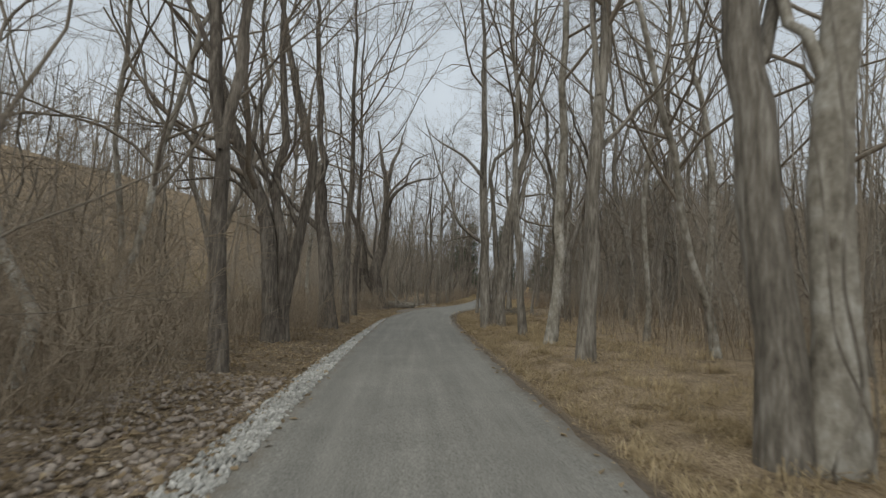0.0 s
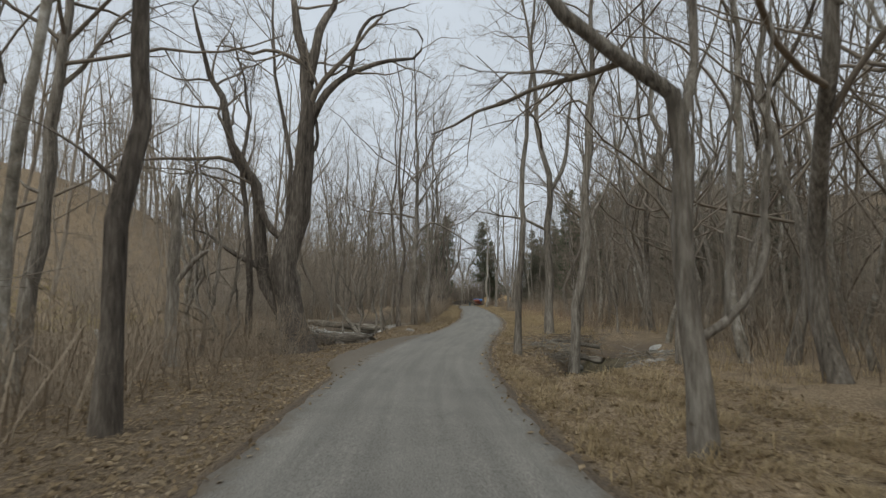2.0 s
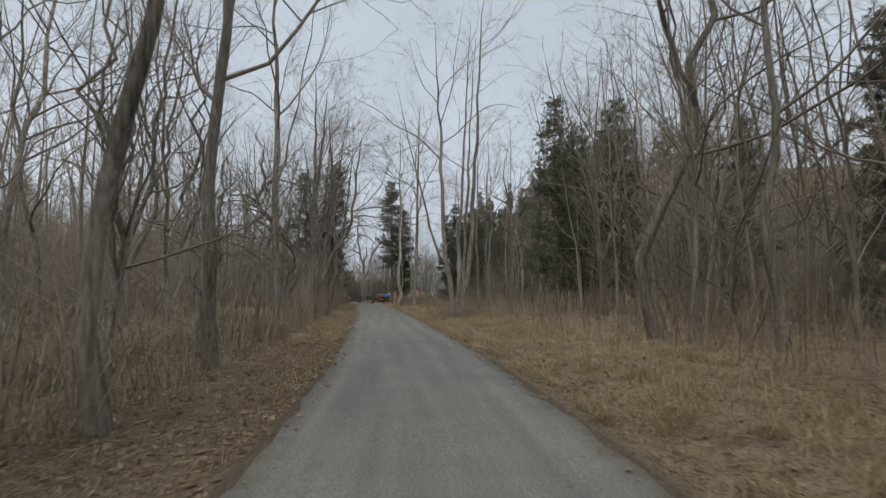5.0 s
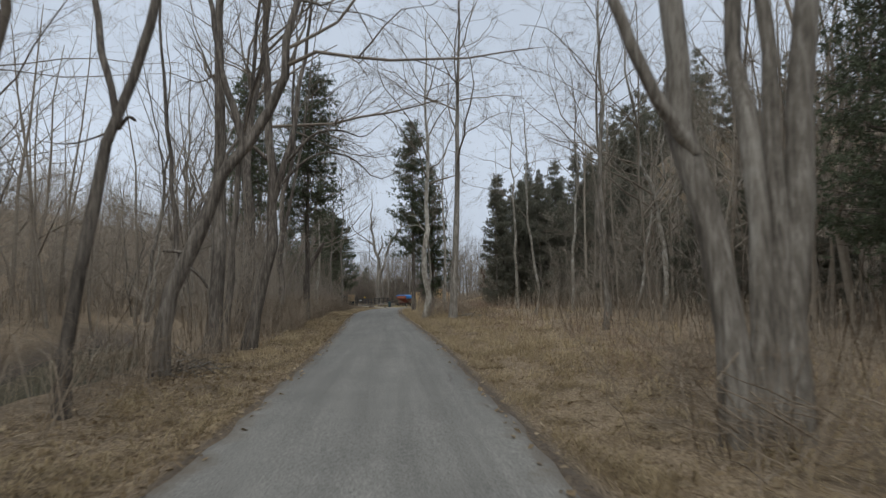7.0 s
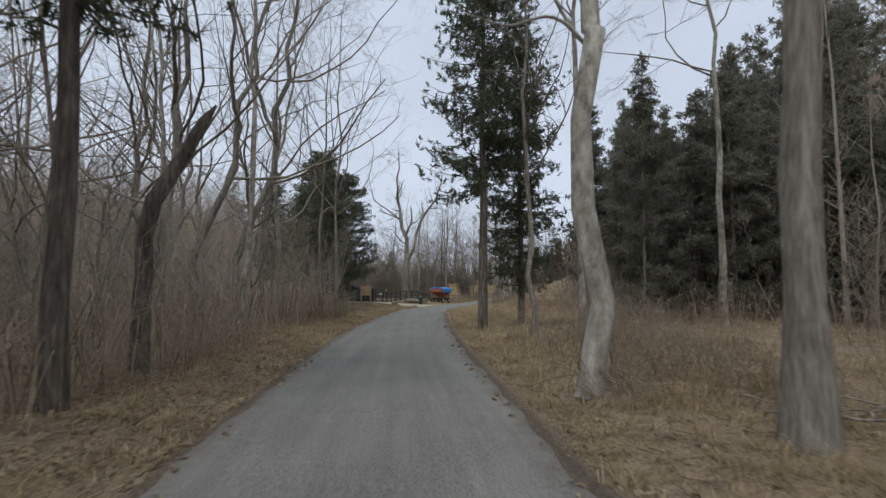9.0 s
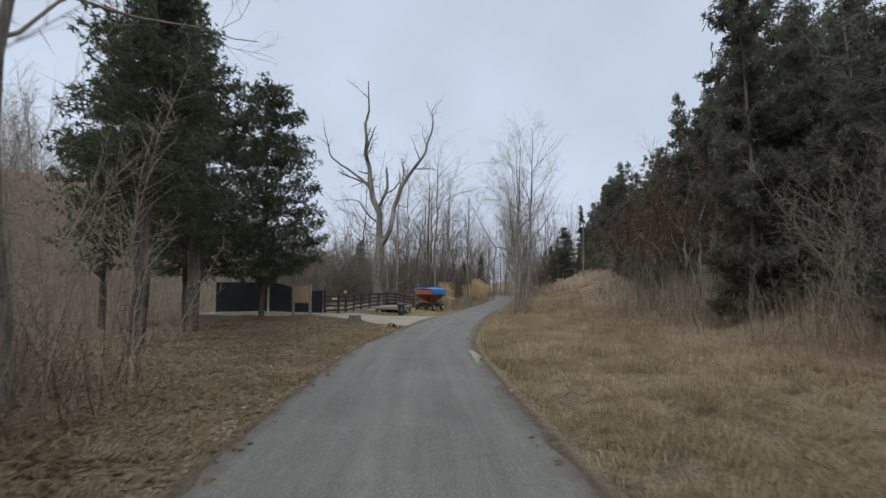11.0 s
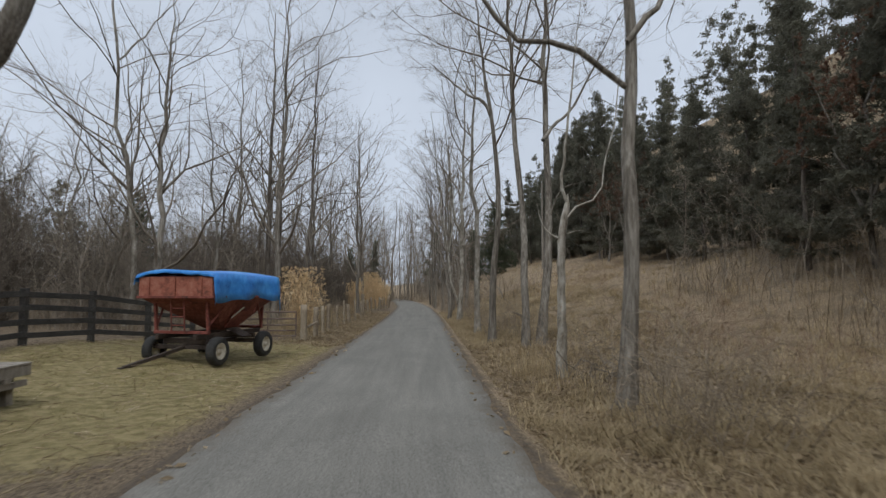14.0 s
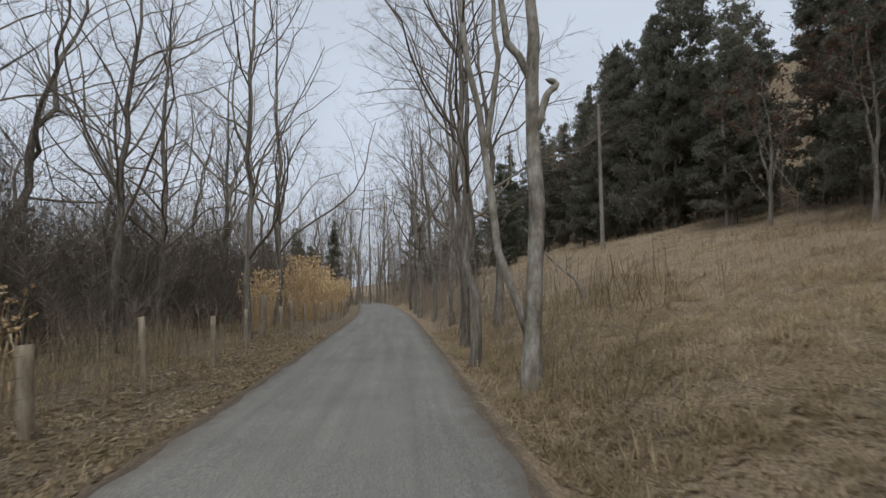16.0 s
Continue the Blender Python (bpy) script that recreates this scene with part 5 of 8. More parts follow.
far_woods("distant_woods", "distant grey-brown leafless woods on the slopes", [(-5, 130, -78, -46, 170), (0, 75, -46, -18, 26), (72, 150, -50, -15, 170), (0, 30, 16, 50, 40), (30, 120, 13, 50, 360), (118, 150, 19, 56, 110), (120, 240, 50, 85, 70), (292, 350, -50, 45, 300)], 21, (12, 22))
far_woods("low_woods", "low leafless scrub woods behind the yard", [(6, 34, -21, -9, 50), (130, 330, -80, -30, 130), (206, 300, -45, -13, 110), (156, 230, -60, -18, 80), (146, 300, 26, 50, 40)], 22, (5.5, 10.5))


# ---- evergreens ----
def tufts(rng, spots, size, blades, slim=0.13):
    """Sprays of thin pointed blades at many places, as one soup of triangles."""
    n = len(spots)
    way = unit(rng.normal(size=(n, blades, 3)) + np.array([0, 0, 0.15]))
    side = unit(np.cross(way, rng.normal(size=(n, blades, 3))))
    long = size * rng.uniform(0.6, 1.3, (n, blades, 1))
    a = spots[:, None] - way * long * 0.35
    tip = spots[:, None] + way * long * 0.65
    verts = np.stack([a + side * long * slim, a - side * long * slim, tip], 2).reshape(-1, 3)
    return verts, np.arange(len(verts)).reshape(-1, 3)


def evergreen_meshes(seed, h, wide, bare=0.12, thick=0.16, sprays=1500, blades=6, size=0.33, needles=None, power=0.8, limbs_per_metre=16):
    """A cedar: trunk, side limbs, and sprays of needles along them."""
    rng = np.random.default_rng(seed)
    trunk = stem_path(rng, (0, 0, 0), (rng.normal() * 0.2, rng.normal() * 0.2, h), 12, 0.012)[None]
    tr = np.maximum(thick * (1 - np.linspace(0, 0.94, 12)), 0.012)[None]
    n = int(limbs_per_metre * h)
    u = bare + (0.99 - bare) * rng.random(n) ** 0.9
    start = np.stack([np.interp(u, np.linspace(0, 1, 12), trunk[0, :, k]) for k in range(3)], 1)
    outline = wide * np.clip((1.02 - u) / (1.02 - bare), 0, 1) ** power * np.minimum(1, 0.55 + (u - bare) * 4) * rng.uniform(0.55, 1.15, n)
    a = rng.uniform(0, 2 * np.pi, n)
    way = np.stack([np.cos(a), np.sin(a), rng.uniform(0.0, 0.45, n)], 1)
    w = np.linspace(0, 1, 5)
    limbs = start[:, None] + way[:, None] * (outline[:, None] * w)[..., None]
    limbs[:, :, 2] -= 0.12 * outline[:, None] * np.sin(w * 2.4)[None]
    lr = 0.03 * (1 - 0.8 * w)[None] * np.ones((n, 1))
    wood = merged([tubes(trunk, tr, 8), tubes(limbs, lr, 3) if limbs_per_metre > 6 else spikes(limbs[:, 0], limbs[:, -1], lr[:, 0])])
    who = rng.choice(n, sprays, p=outline / outline.sum())
    v = rng.random(sprays) ** 0.6
    at = limbs[who, 0] * (1 - v[:, None]) + limbs[who, -1] * v[:, None]
    at[:, 2] -= 0.12 * outline[who] * np.sin(v * 2.4)
    at += rng.normal(size=(sprays, 3)) * 0.16 * np.array([1, 1, 0.8])
    return mesh_of("trunk", *wood, DARK_BARK), mesh_of("needles", *tufts(rng, at, size, blades, 0.08 if needles else 0.07), needles or NEEDLES)


def evergreen(s, d, h, wide, seed, label="dark green cedar with a ragged crown", **more):
    trunk, crown = evergreen_meshes(seed, h, wide, **more)
    tree = thing("cedar_tree", s, d, 0, -0.08, label=label, category="tree")
    part_of("trunk", trunk, tree)
    part_of("needles", crown, tree)
    return tree


evergreen(140.0, 3.1, 18, 3.4, 1, bare=0.3, sprays=4600, thick=0.2, power=0.55, label="tall dark pine with a bare lower trunk beside the lane")
evergreen(142.5, 5.0, 14, 2.4, 2, bare=0.12, sprays=2600, power=0.6)
evergreen(126.6, -4.5, 17, 2.9, 3, bare=0.34, sprays=3400, thick=0.19, power=0.4, label="big cedar with patchy bark and ragged boughs")
evergreen(122.6, -7.2, 15, 2.4, 4, bare=0.4, sprays=1500, power=0.5)
evergreen(101.5, 13.5, 17, 3.2, 19, bare=0.1, sprays=3600, power=0.5, label="tall dark cedar at the edge of the field")
evergreen(105.0, 16.5, 16, 3.0, 20, bare=0.12, sprays=2800, power=0.5, label="tall dark cedar at the edge of the field")
evergreen(98.5, 17.0, 16, 3.0, 21, bare=0.12, sprays=2400, power=0.5, label="tall dark cedar at the edge of the field")
evergreen(161.0, -7.6, 13, 2.6, 17, bare=0.34, sprays=2600, power=0.6, label="dark cedar with bare lower limbs beside the lane")
evergreen(165.0, -9.8, 14, 3.4, 6, bare=0.3, sprays=5200, thick=0.22, power=0.6)
evergreen(171.0, -11.4, 15, 4.0, 5, bare=0.26, sprays=6000, thick=0.36, power=0.5, label="large dark cedar with a thick leaning trunk")
evergreen(178.6, -11.5, 15, 4.9, 7, bare=0.15, sprays=10500, thick=0.2, power=0.5, label="broad dark green cedar at the yard entrance")
evergreen(177.4, -15.6, 12.5, 3.4, 8, bare=0.2, sprays=4000, thick=0.18, power=0.6)
evergreen(172.0, -16.5, 14, 3.2, 9, bare=0.2, sprays=2600, power=0.6)
evergreen(272.0, 14.0, 12, 3.4, 10, bare=0.03, sprays=3600, size=0.42, power=0.5, label="rounded olive-green cedar on the grassy bank")
evergreen(280.0, 12.0, 9.0, 2.4, 15, bare=0.03, sprays=1800, size=0.42, label="small dark cedar on the grassy bank")
evergreen(231, -22, 9.5, 3.0, 13, bare=0.05, sprays=3000, label="cedar behind the yard fence")
evergreen(220, -28, 9.5, 6.0, 18, bare=0.03, sprays=3000, size=0.42, label="cedar on the slope behind the yard")
evergreen(275, -9, 9, 2.2, 14, bare=0.05, sprays=1600)


def plant_evergreens():
    """Evergreens of the right-hand woods and of the steep hill."""
    rng = np.random.default_rng(31)
    kinds = [evergreen_meshes(60 + k, h, w, 0.03, 0.14, 3400, 4, 0.36, HILL_NEEDLES, 0.62, 5) for k, (h, w) in enumerate(((12, 2.9), (14, 3.2), (10, 2.8), (13, 2.5)))]
    far_kinds = [evergreen_meshes(70 + k, h, w, 0.05, 0.14, 780, 3, 0.64, HILL_NEEDLES, 0.62, 3) for k, (h, w) in enumerate(((12, 2.9), (14, 3.2), (10, 2.8), (13, 2.5)))]
    spots = [(rng.uniform(98, 150), rng.uniform(21, 36), 0.66) for _ in range(30)] + [(rng.uniform(126, 160), rng.uniform(24, 50), 0.66) for _ in range(26)]
    spots += [(rng.uniform(130, 235), rng.uniform(46, 75), 0.9) for _ in range(34)]
    spots += [(rng.uniform(146, 222), rng.uniform(19, 50), rng.uniform(0.85, 1.2)) for _ in range(125)] + [(rng.uniform(222, 305), rng.uniform(22, 50), 1.15) for _ in range(60)]
    spots += [(148 + 2.1 * k + rng.normal(), rng.uniform(14.5, 18.5) + 4.5 * band(148 + 2.1 * k, 176, 206, 3), rng.uniform(1.05, 1.5) * (0.62 + 0.38 * step01(k, 3, 9)) * (1 + 0.12 * band(k, 11, 23, 2))) for k in range(30)]
    spots += [(212 + 1.2 * k + rng.normal(), 16.5 + 3 * step01(k, 0, 26) + rng.uniform(-0.5, 3), rng.uniform(0.75, 1.0) + 0.3 * step01(k, 18, 30)) for k in range(44) if k > 20 or k % 2]
    spots += [(rng.uniform(266, 300), rng.uniform(21, 30), rng.uniform(1.1, 1.4)) for _ in range(18)] + [(rng.uniform(284, 322), rng.uniform(-20, 24), 0.8) for _ in range(14)]
    spots += [(rng.uniform(66, 98), rng.uniform(18, 34), rng.uniform(0.7, 1.0)) for _ in range(14)] + [(rng.uniform(14, 58), rng.uniform(30, 44), rng.uniform(0.6, 0.9)) for _ in range(8)]
    spots += [(rng.uniform(224, 275), rng.uniform(-36, -15), rng.uniform(0.3, 0.55)) for _ in range(20)] + [(rng.uniform(200, 245), rng.uniform(-48, -24), rng.uniform(0.45, 0.75)) for _ in range(12)]
    # a close wall of cedars at the end of the field
    spots += [(146.5 + 2.2 * (k % 2) + rng.uniform(-0.9, 0.9), 11.8 + 1.15 * k, rng.uniform(0.8, 1.02)) for k in range(16)]
    # olive crowns in the woods past the creek
    spots += [(66, 21, 0.75), (71, 19, 0.9), (76, 23, 0.8), (81, 20, 0.95), (85, 24, 0.85)]
    far = []
    for s, d, tall in spots:
        if 243 < s < 251 and d < 17 or s > 280 and abs(d) < 4:
            continue
        turn, wide, high = rng.uniform(0, 360), rng.uniform(0.8, 1.1) * (0.6 + 0.4 * tall), tall * rng.uniform(0.88, 1.12)
        kind = rng.integers(4)
        if abs(d) > 26:
            far.append((s, d, turn, wide, high, kind))
            continue
        trunk, crown = kinds[kind]
        tree = thing("cedar_tree", s, d, turn, -0.1, label="dull green cedar on the wooded hillside", category="tree", group="evergreens of the hillside")
        part_of("trunk", trunk, tree)
        part_of("needles", crown, tree)
        tree.scale = (wide, wide, high)
    # the rest of the hillside's evergreens, too far back to tell apart
    verts, faces, offset = [], [], 0
    for s, d, turn, wide, high, kind in far:
        for me in far_kinds[kind][1:]:
            co = np.zeros(len(me.vertices) * 3, np.float32)
            me.vertices.foreach_get("co", co)
            co = co.reshape(-1, 3) * np.array([wide, wide, high])
            c, w = math.cos(radians(turn)), math.sin(radians(turn))
            co = np.stack([co[:, 0] * c - co[:, 1] * w, co[:, 0] * w + co[:, 1] * c, co[:, 2]], 1)
            verts.append(co + np.array(place(s, d, -0.1)))
            faces.append(np.arange(len(co)).reshape(-1, 3) + offset)
            offset += len(co)
    tagged(new("far_cedars", mesh_of("far_cedars", np.concatenate(verts), np.concatenate(faces), HILL_NEEDLES)), "dull green cedars covering the hillside", "woods", kind="stuff")


plant_evergreens()


def rust_oaks():
    """Small oaks before the hill that still hold their brown leaves."""
    rng = np.random.default_rng(77)
    stems = [stem_path(rng, (0, 0, 0), (0.3, 0.2, 8.5), wander=0.05), stem_path(rng, (0, 0, 1.6), (-1.6, 0.5, 7.2), wander=0.05), stem_path(rng, (0, 0, 2.2), (1.7, -0.4, 7.4), wander=0.05)]
    trunk, crown = tree_meshes(rng, stems, [0.1, 0.06, 0.06], (22, 70, 160, 160), 0.2)
    co = np.zeros(len(crown.vertices) * 3, np.float32)
    crown.vertices.foreach_get("co", co)
    co = co.reshape(-1, 3)
    leaves = mesh_of("leaves", *tufts(rng, co[rng.choice(len(co), 1500)], 0.16, 2, 0.28), RUST_LEAVES)
    for s, d, size in ((190.5, 13.6, 0.85), (193.0, 15.2, 1.1), (196.4, 14.6, 1.0), (199.5, 16.4, 1.2), (203.0, 18.2, 1.0), (185.0, 14.0, 0.75), (229.5, 17.0, 0.9), (236.0, 18.0, 0.9), (182, 15.5, 1.0), (188, 16.5, 1.2), (206, 17.5, 1.1), (178, 14.8, 0.8)):
        tree = add_tree("oak_tree", s, d, trunk, crown, "small oak holding its rust-brown winter leaves", group="brown oaks before the hill", turn=rng.uniform(0, 360))
        part_of("leaves", leaves, tree, "rust-brown clinging leaves")
        tree.scale = (size,) * 3


rust_oaks()


# ---- brush, grass and leaves ----
def scattered(rng, zones):
    out = [np.stack([rng.uniform(s0, s1, n), d0 + (d1 - d0) * rng.random(n) ** pull], 1) for s0, s1, d0, d1, n, pull in zones]
    return np.concatenate(out)


def shrub_meshes(seed, high, wide, stems=60, twigs=56):
    """Dense leafless shrub: many stems fanning out from one root, thick with fine twigs."""
    rng = np.random.default_rng(seed)
    k = 6
    u = np.linspace(0, 1, k)
    a, r = rng.uniform(0, 6.28, stems), np.sqrt(rng.random(stems))
    top = high * np.sqrt(np.maximum(1 - 0.75 * r ** 2, 0.1)) * rng.uniform(0.75, 1.08, stems)
    out = np.stack([np.cos(a) * r, np.sin(a) * r], 1) * wide / 2
    foot = np.concatenate([out * 0.18, np.zeros((stems, 1))], 1)
    paths = foot[:, None] + np.concatenate([out[:, None] * u[None, :, None] ** 0.8, (top[:, None] * u ** 1.15)[..., None]], 2)
    paths[:, 1:] += np.cumsum(rng.normal(size=(stems, k - 1, 3)) * np.array([0.07, 0.07, 0.03]), 1) * high / 4
    radii = np.full((stems, 1), 0.02) * (1 - 0.75 * u)[None]
    body = mesh_of("stem", *tubes(paths, radii, 4), DARK_BARK, True)
    b, br = sprout(rng, paths, radii, stems * 9, 0.15, 0.97, 45, 0.34, 0.2, 0.04, 3, 0.6)
    c, cr = sprout(rng, b, br, stems * twigs, 0.1, 1.0, 48, 0.55, 0.2, 0.02, 2, 0.6)
    pieces = [tubes(b, np.maximum(br, 0.007), 3), spikes(c[:, 0], c[:, 1], np.maximum(cr[:, 0], 0.0075))]
    return body, mesh_of("twig", *merged(pieces), SHRUB_TWIG)


def plant_shrubs():
    kinds = [shrub_meshes(300 + k, high, wide) for k, (high, wide) in enumerate(((6.3, 5.6), (7.4, 5.2), (4.8, 5.6)))]
    rng = np.random.default_rng(31)
    spots = [(222, -12), (226, -15), (229.5, -10.5), (233, -17), (236, -11), (239, -8.6), (243, -14), (246, -9.5), (250, -11), (255, -8), (260, -12), (266, -8), (272, -11), (279, -7), (228, -22), (238, -24), (250, -20), (219, -17), (214, -15),
             (231, -13.5), (234.5, -14.5), (241, -11.5), (227, -12), (224, -19), (208, -16), (213, -19.5), (210.5, -22.5), (286, 8), (292, -9), (296, 6), (300, -5), (276, 9), (206, -19), (196, -17), (201, -16)]
    for k, (along, right) in enumerate(spots):
        stem, twig = kinds[k % 3]
        shrub = thing("leafless_shrub", along, right, rng.uniform(0, 360), -0.05, label="dense dark leafless shrub in the scrub", category="shrub", group="shrubs of the scrub")
        part_of("stem", stem, shrub)
        tagged(part_of("twig", twig, shrub), "fine dark twigs", kind="stuff")
        grow = rng.uniform(0.85, 1.2)
        shrub.scale = (grow, grow, grow * rng.uniform(0.85, 1.1))


plant_shrubs()


def over_lane(points, margin=2.15):
    """Which points stand above the lane (the lane runs steadily along y)."""
    x, slope = np.interp(points[..., 1], LINE[:, 1], LINE[:, 0]), np.interp(points[..., 1], LINE[:, 1], AHEAD[:, 1])
    return np.abs((points[..., 0] - x) * slope) < margin


def thicket(name, label, zones, seed, high, radius=0.006, material=BRUSH, splay=0.42, twigs=8, fine=0.003, twig_share=0.42):
    """Many thin stems with side twigs: brush that nobody could count."""
    rng = np.random.default_rng(seed)
    sd = scattered(rng, zones)
    patch = waves(sd[:, 0] * 1.3 + 7, sd[:, 1] * 2.0)
    kept = (rng.random(len(sd)) < 0.5 + 1.2 * patch) & (creek_bed(sd[:, 0], sd[:, 1]) < 0.05) & (rng.random(len(sd)) > 0.9 * creek_clearing(sd[:, 0], sd[:, 1]))
    sd, patch_kept = sd[kept], patch[kept]
    n, k = len(sd), 4
    x, y = loc(sd[:, 0], sd[:, 1])
    foot = np.stack([x, y, ground_z(sd[:, 0], sd[:, 1]) - 0.03], 1)
    h = (high[0] + (high[1] - high[0]) * rng.random(n) ** 1.8) * (0.7 + 0.4 * (patch_kept + 1) / 2)
    u = np.linspace(0, 1, k)
    lean = rng.normal(size=(n, 2)) * splay * h[:, None]
    paths = foot[:, None] + np.concatenate([lean[:, None] * u[None, :, None] ** 1.6, (h[:, None] * u)[..., None]], 2)
    paths[:, 1:, :2] += np.cumsum(rng.normal(size=(n, k - 1, 2)) * 0.09, 1) * h[:, None, None] / 1.5
    paths[:, -1, 2] -= 0.25 * np.linalg.norm(lean, axis=1)
    radii = (radius * (0.6 + rng.random(n)))[:, None] * (1 - 0.75 * u)[None]
    clear = ~over_lane(paths).any(1)
    paths, radii, n = paths[clear], radii[clear], int(clear.sum())
    pieces = [tubes(paths, radii, 3)]
    if twigs:
        a, ar = sprout(rng, paths, radii, n * twigs, 0.15, 0.98, 52, twig_share, 0.16, 0.0, 2, 0.7)
        clear = ~over_lane(a).any(1)
        a, ar = a[clear], ar[clear]
        pieces.append(spikes(a[:, 0], a[:, 1], np.maximum(ar[:, 0], fine)))
    return tagged(new(name, mesh_of(name, *merged(pieces), material)), label, "brush", kind="stuff")


thicket("roadside_brush", "tangled brown leafless brush along the lane", [
    (-4, 60, -3.6, -13, 5200, 1.3), (60, 128, -4.0, -8, 2500, 1.2), (115, 157, -3.8, -12, 5200, 1.3), (-4, 60, -13, -17, 420, 1), (128, 168, -13, -24, 800, 1),
    (30, 46, 9, 22, 500, 1), (46, 100, 6.5, 22, 3200, 1.1), (100, 128, 14, 24, 500, 1), (-4, 30, 6.5, 22, 1400, 1), (206, 285, -4.8, -16, 3000, 1.2), (192, 204, 3.3, 5.2, 420, 1), (206, 213, 3.2, 4.8, 130, 1), (214, 226, 3.2, 4.2, 160, 1), (226, 290, 2.5, 4.4, 900, 1), (140, 205, 13, 24, 3000, 1), (126, 140, 3.4, 8, 900, 1), (92, 99, 3.4, 6.5, 350, 1)], 5, (0.6, 2.1), 0.006, BRUSH, 0.55, 9)
thicket("hedge_brush", "dense twiggy brush on the bank", [(1, 17, -4.6, -12, 620, 1), (0, 14, -8, -18, 240, 1)], 66, (1.6, 4.6), 0.011, BRUSH, 0.4, 34, 0.004, 0.26)
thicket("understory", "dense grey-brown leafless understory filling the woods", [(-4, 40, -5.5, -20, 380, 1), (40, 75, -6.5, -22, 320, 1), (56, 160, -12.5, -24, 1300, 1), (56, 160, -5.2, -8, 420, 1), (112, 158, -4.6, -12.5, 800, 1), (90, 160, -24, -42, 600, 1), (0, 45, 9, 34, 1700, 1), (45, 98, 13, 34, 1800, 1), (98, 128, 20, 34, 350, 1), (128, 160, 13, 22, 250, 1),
    (206, 300, -9, -45, 2400, 1), (160, 212, 12.5, 17, 330, 1), (52, 92, -13.5, -25, 800, 1), (226, 300, 2.8, 4.8, 240, 1), (160, 232, -60, -19, 1900, 1), (284, 335, -18, 28, 1500, 1), (208, 250, 16, 21, 120, 1), (30, 130, -50, -30, 600, 1)], 16, (2.6, 8.0), 0.014, HAZED_TWIG, 0.24, 30, 0.0053, 0.2)
thicket("yard_brush", "dark leafless brush behind the yard fence", [(188, 244, -13, -32, 1500, 1), (160, 190, -24, -40, 350, 1), (222, 292, -7, -30, 2100, 1), (56, 100, -14, -25, 700, 1), (206, 226, -9, -16, 260, 1), (104, 156, -11, -22, 700, 1)], 67, (1.8, 5.6), 0.013, TWIG, 0.3, 34, 0.006, 0.24)
thicket("distant_thickets", "grey-brown leafless thickets far back in the woods", [(206, 300, -62, -18, 2600, 1), (150, 232, -75, -28, 1300, 1), (100, 160, -46, -13, 1500, 1), (288, 350, -50, 50, 1500, 1), (0, 118, 22, 58, 1700, 1), (116, 172, 17, 52, 1000, 1), (112, 240, 50, 85, 300, 1), (-5, 150, -78, -40, 900, 1)], 36, (4, 10.5), 0.02, HAZED_TWIG, 0.2, 29, 0.0145, 0.3)
thicket("dead_weeds", "reddish-brown dead weeds standing in the field", [(158, 208, 6.5, 13.5, 3600, 0.7), (208, 240, 8, 16, 1100, 0.7), (132, 158, 6, 13, 1300, 0.8), (60, 128, 4.5, 8, 1500, 0.8)], 26, (0.35, 1.25), 0.004, WEED, 0.35, 6)
thicket("tall_saplings", "thin grey saplings standing close in the woods", [(-4, 150, -5.5, -24, 620, 1), (30, 130, 8, 28, 620, 1), (206, 300, -8, -26, 260, 1)], 6, (3.5, 7.5), 0.014, HAZED_TWIG, 0.16, 20)


def grass(name, label, zones, seed, high, width=0.006, material=DRY_GRASS, clump=0, floppy=1.0):
    """Dry blades, three places long, bent over by the winter."""
    rng = np.random.default_rng(seed)
    sd = scattered(rng, zones)
    patch = waves(sd[:, 0] * 1.7, sd[:, 1] * 1.9 + 3)
    sd = sd[(rng.random(len(sd)) < 0.6 + 0.7 * patch) & (creek_bed(sd[:, 0], sd[:, 1]) < 0.1) & (rng.random(len(sd)) > 0.85 * creek_clearing(sd[:, 0], sd[:, 1]))]
    n = len(sd)
    if clump:
        centre = sd[rng.integers(n, size=n // clump)]
        sd = centre[rng.integers(len(centre), size=n)] + rng.normal(size=(n, 2)) * 0.13
    x, y = loc(sd[:, 0], sd[:, 1])
    foot = np.stack([x, y, ground_z(sd[:, 0], sd[:, 1]) - 0.02], 1)
    h = rng.uniform(*high, n)
    a = rng.uniform(0, 2 * np.pi, n)
    out = np.stack([np.cos(a), np.sin(a), np.zeros(n)], 1)
    side = np.stack([-np.sin(a), np.cos(a), np.zeros(n)], 1) * (width * rng.uniform(0.6, 1.5, n))[:, None]
    bend = rng.uniform(0.15, floppy, n)[:, None] * h[:, None]
    mid = foot + out * bend * 0.3 + np.array([0, 0, 0.65]) * h[:, None]
    tip = foot + out * bend + np.array([0, 0, 1.0]) * h[:, None] * rng.uniform(0.5, 1.0, n)[:, None]
    verts = np.stack([foot + side, foot - side, mid + side * 0.8, mid - side * 0.8, tip], 1).reshape(-1, 3)
    b = (np.arange(n) * 5)[:, None]
    quads, tris = b + np.array([0, 1, 3, 2]), b + np.array([2, 3, 4])
    return tagged(new(name, mesh_of(name, verts, [quads, tris], material)), label, "grass", kind="stuff")


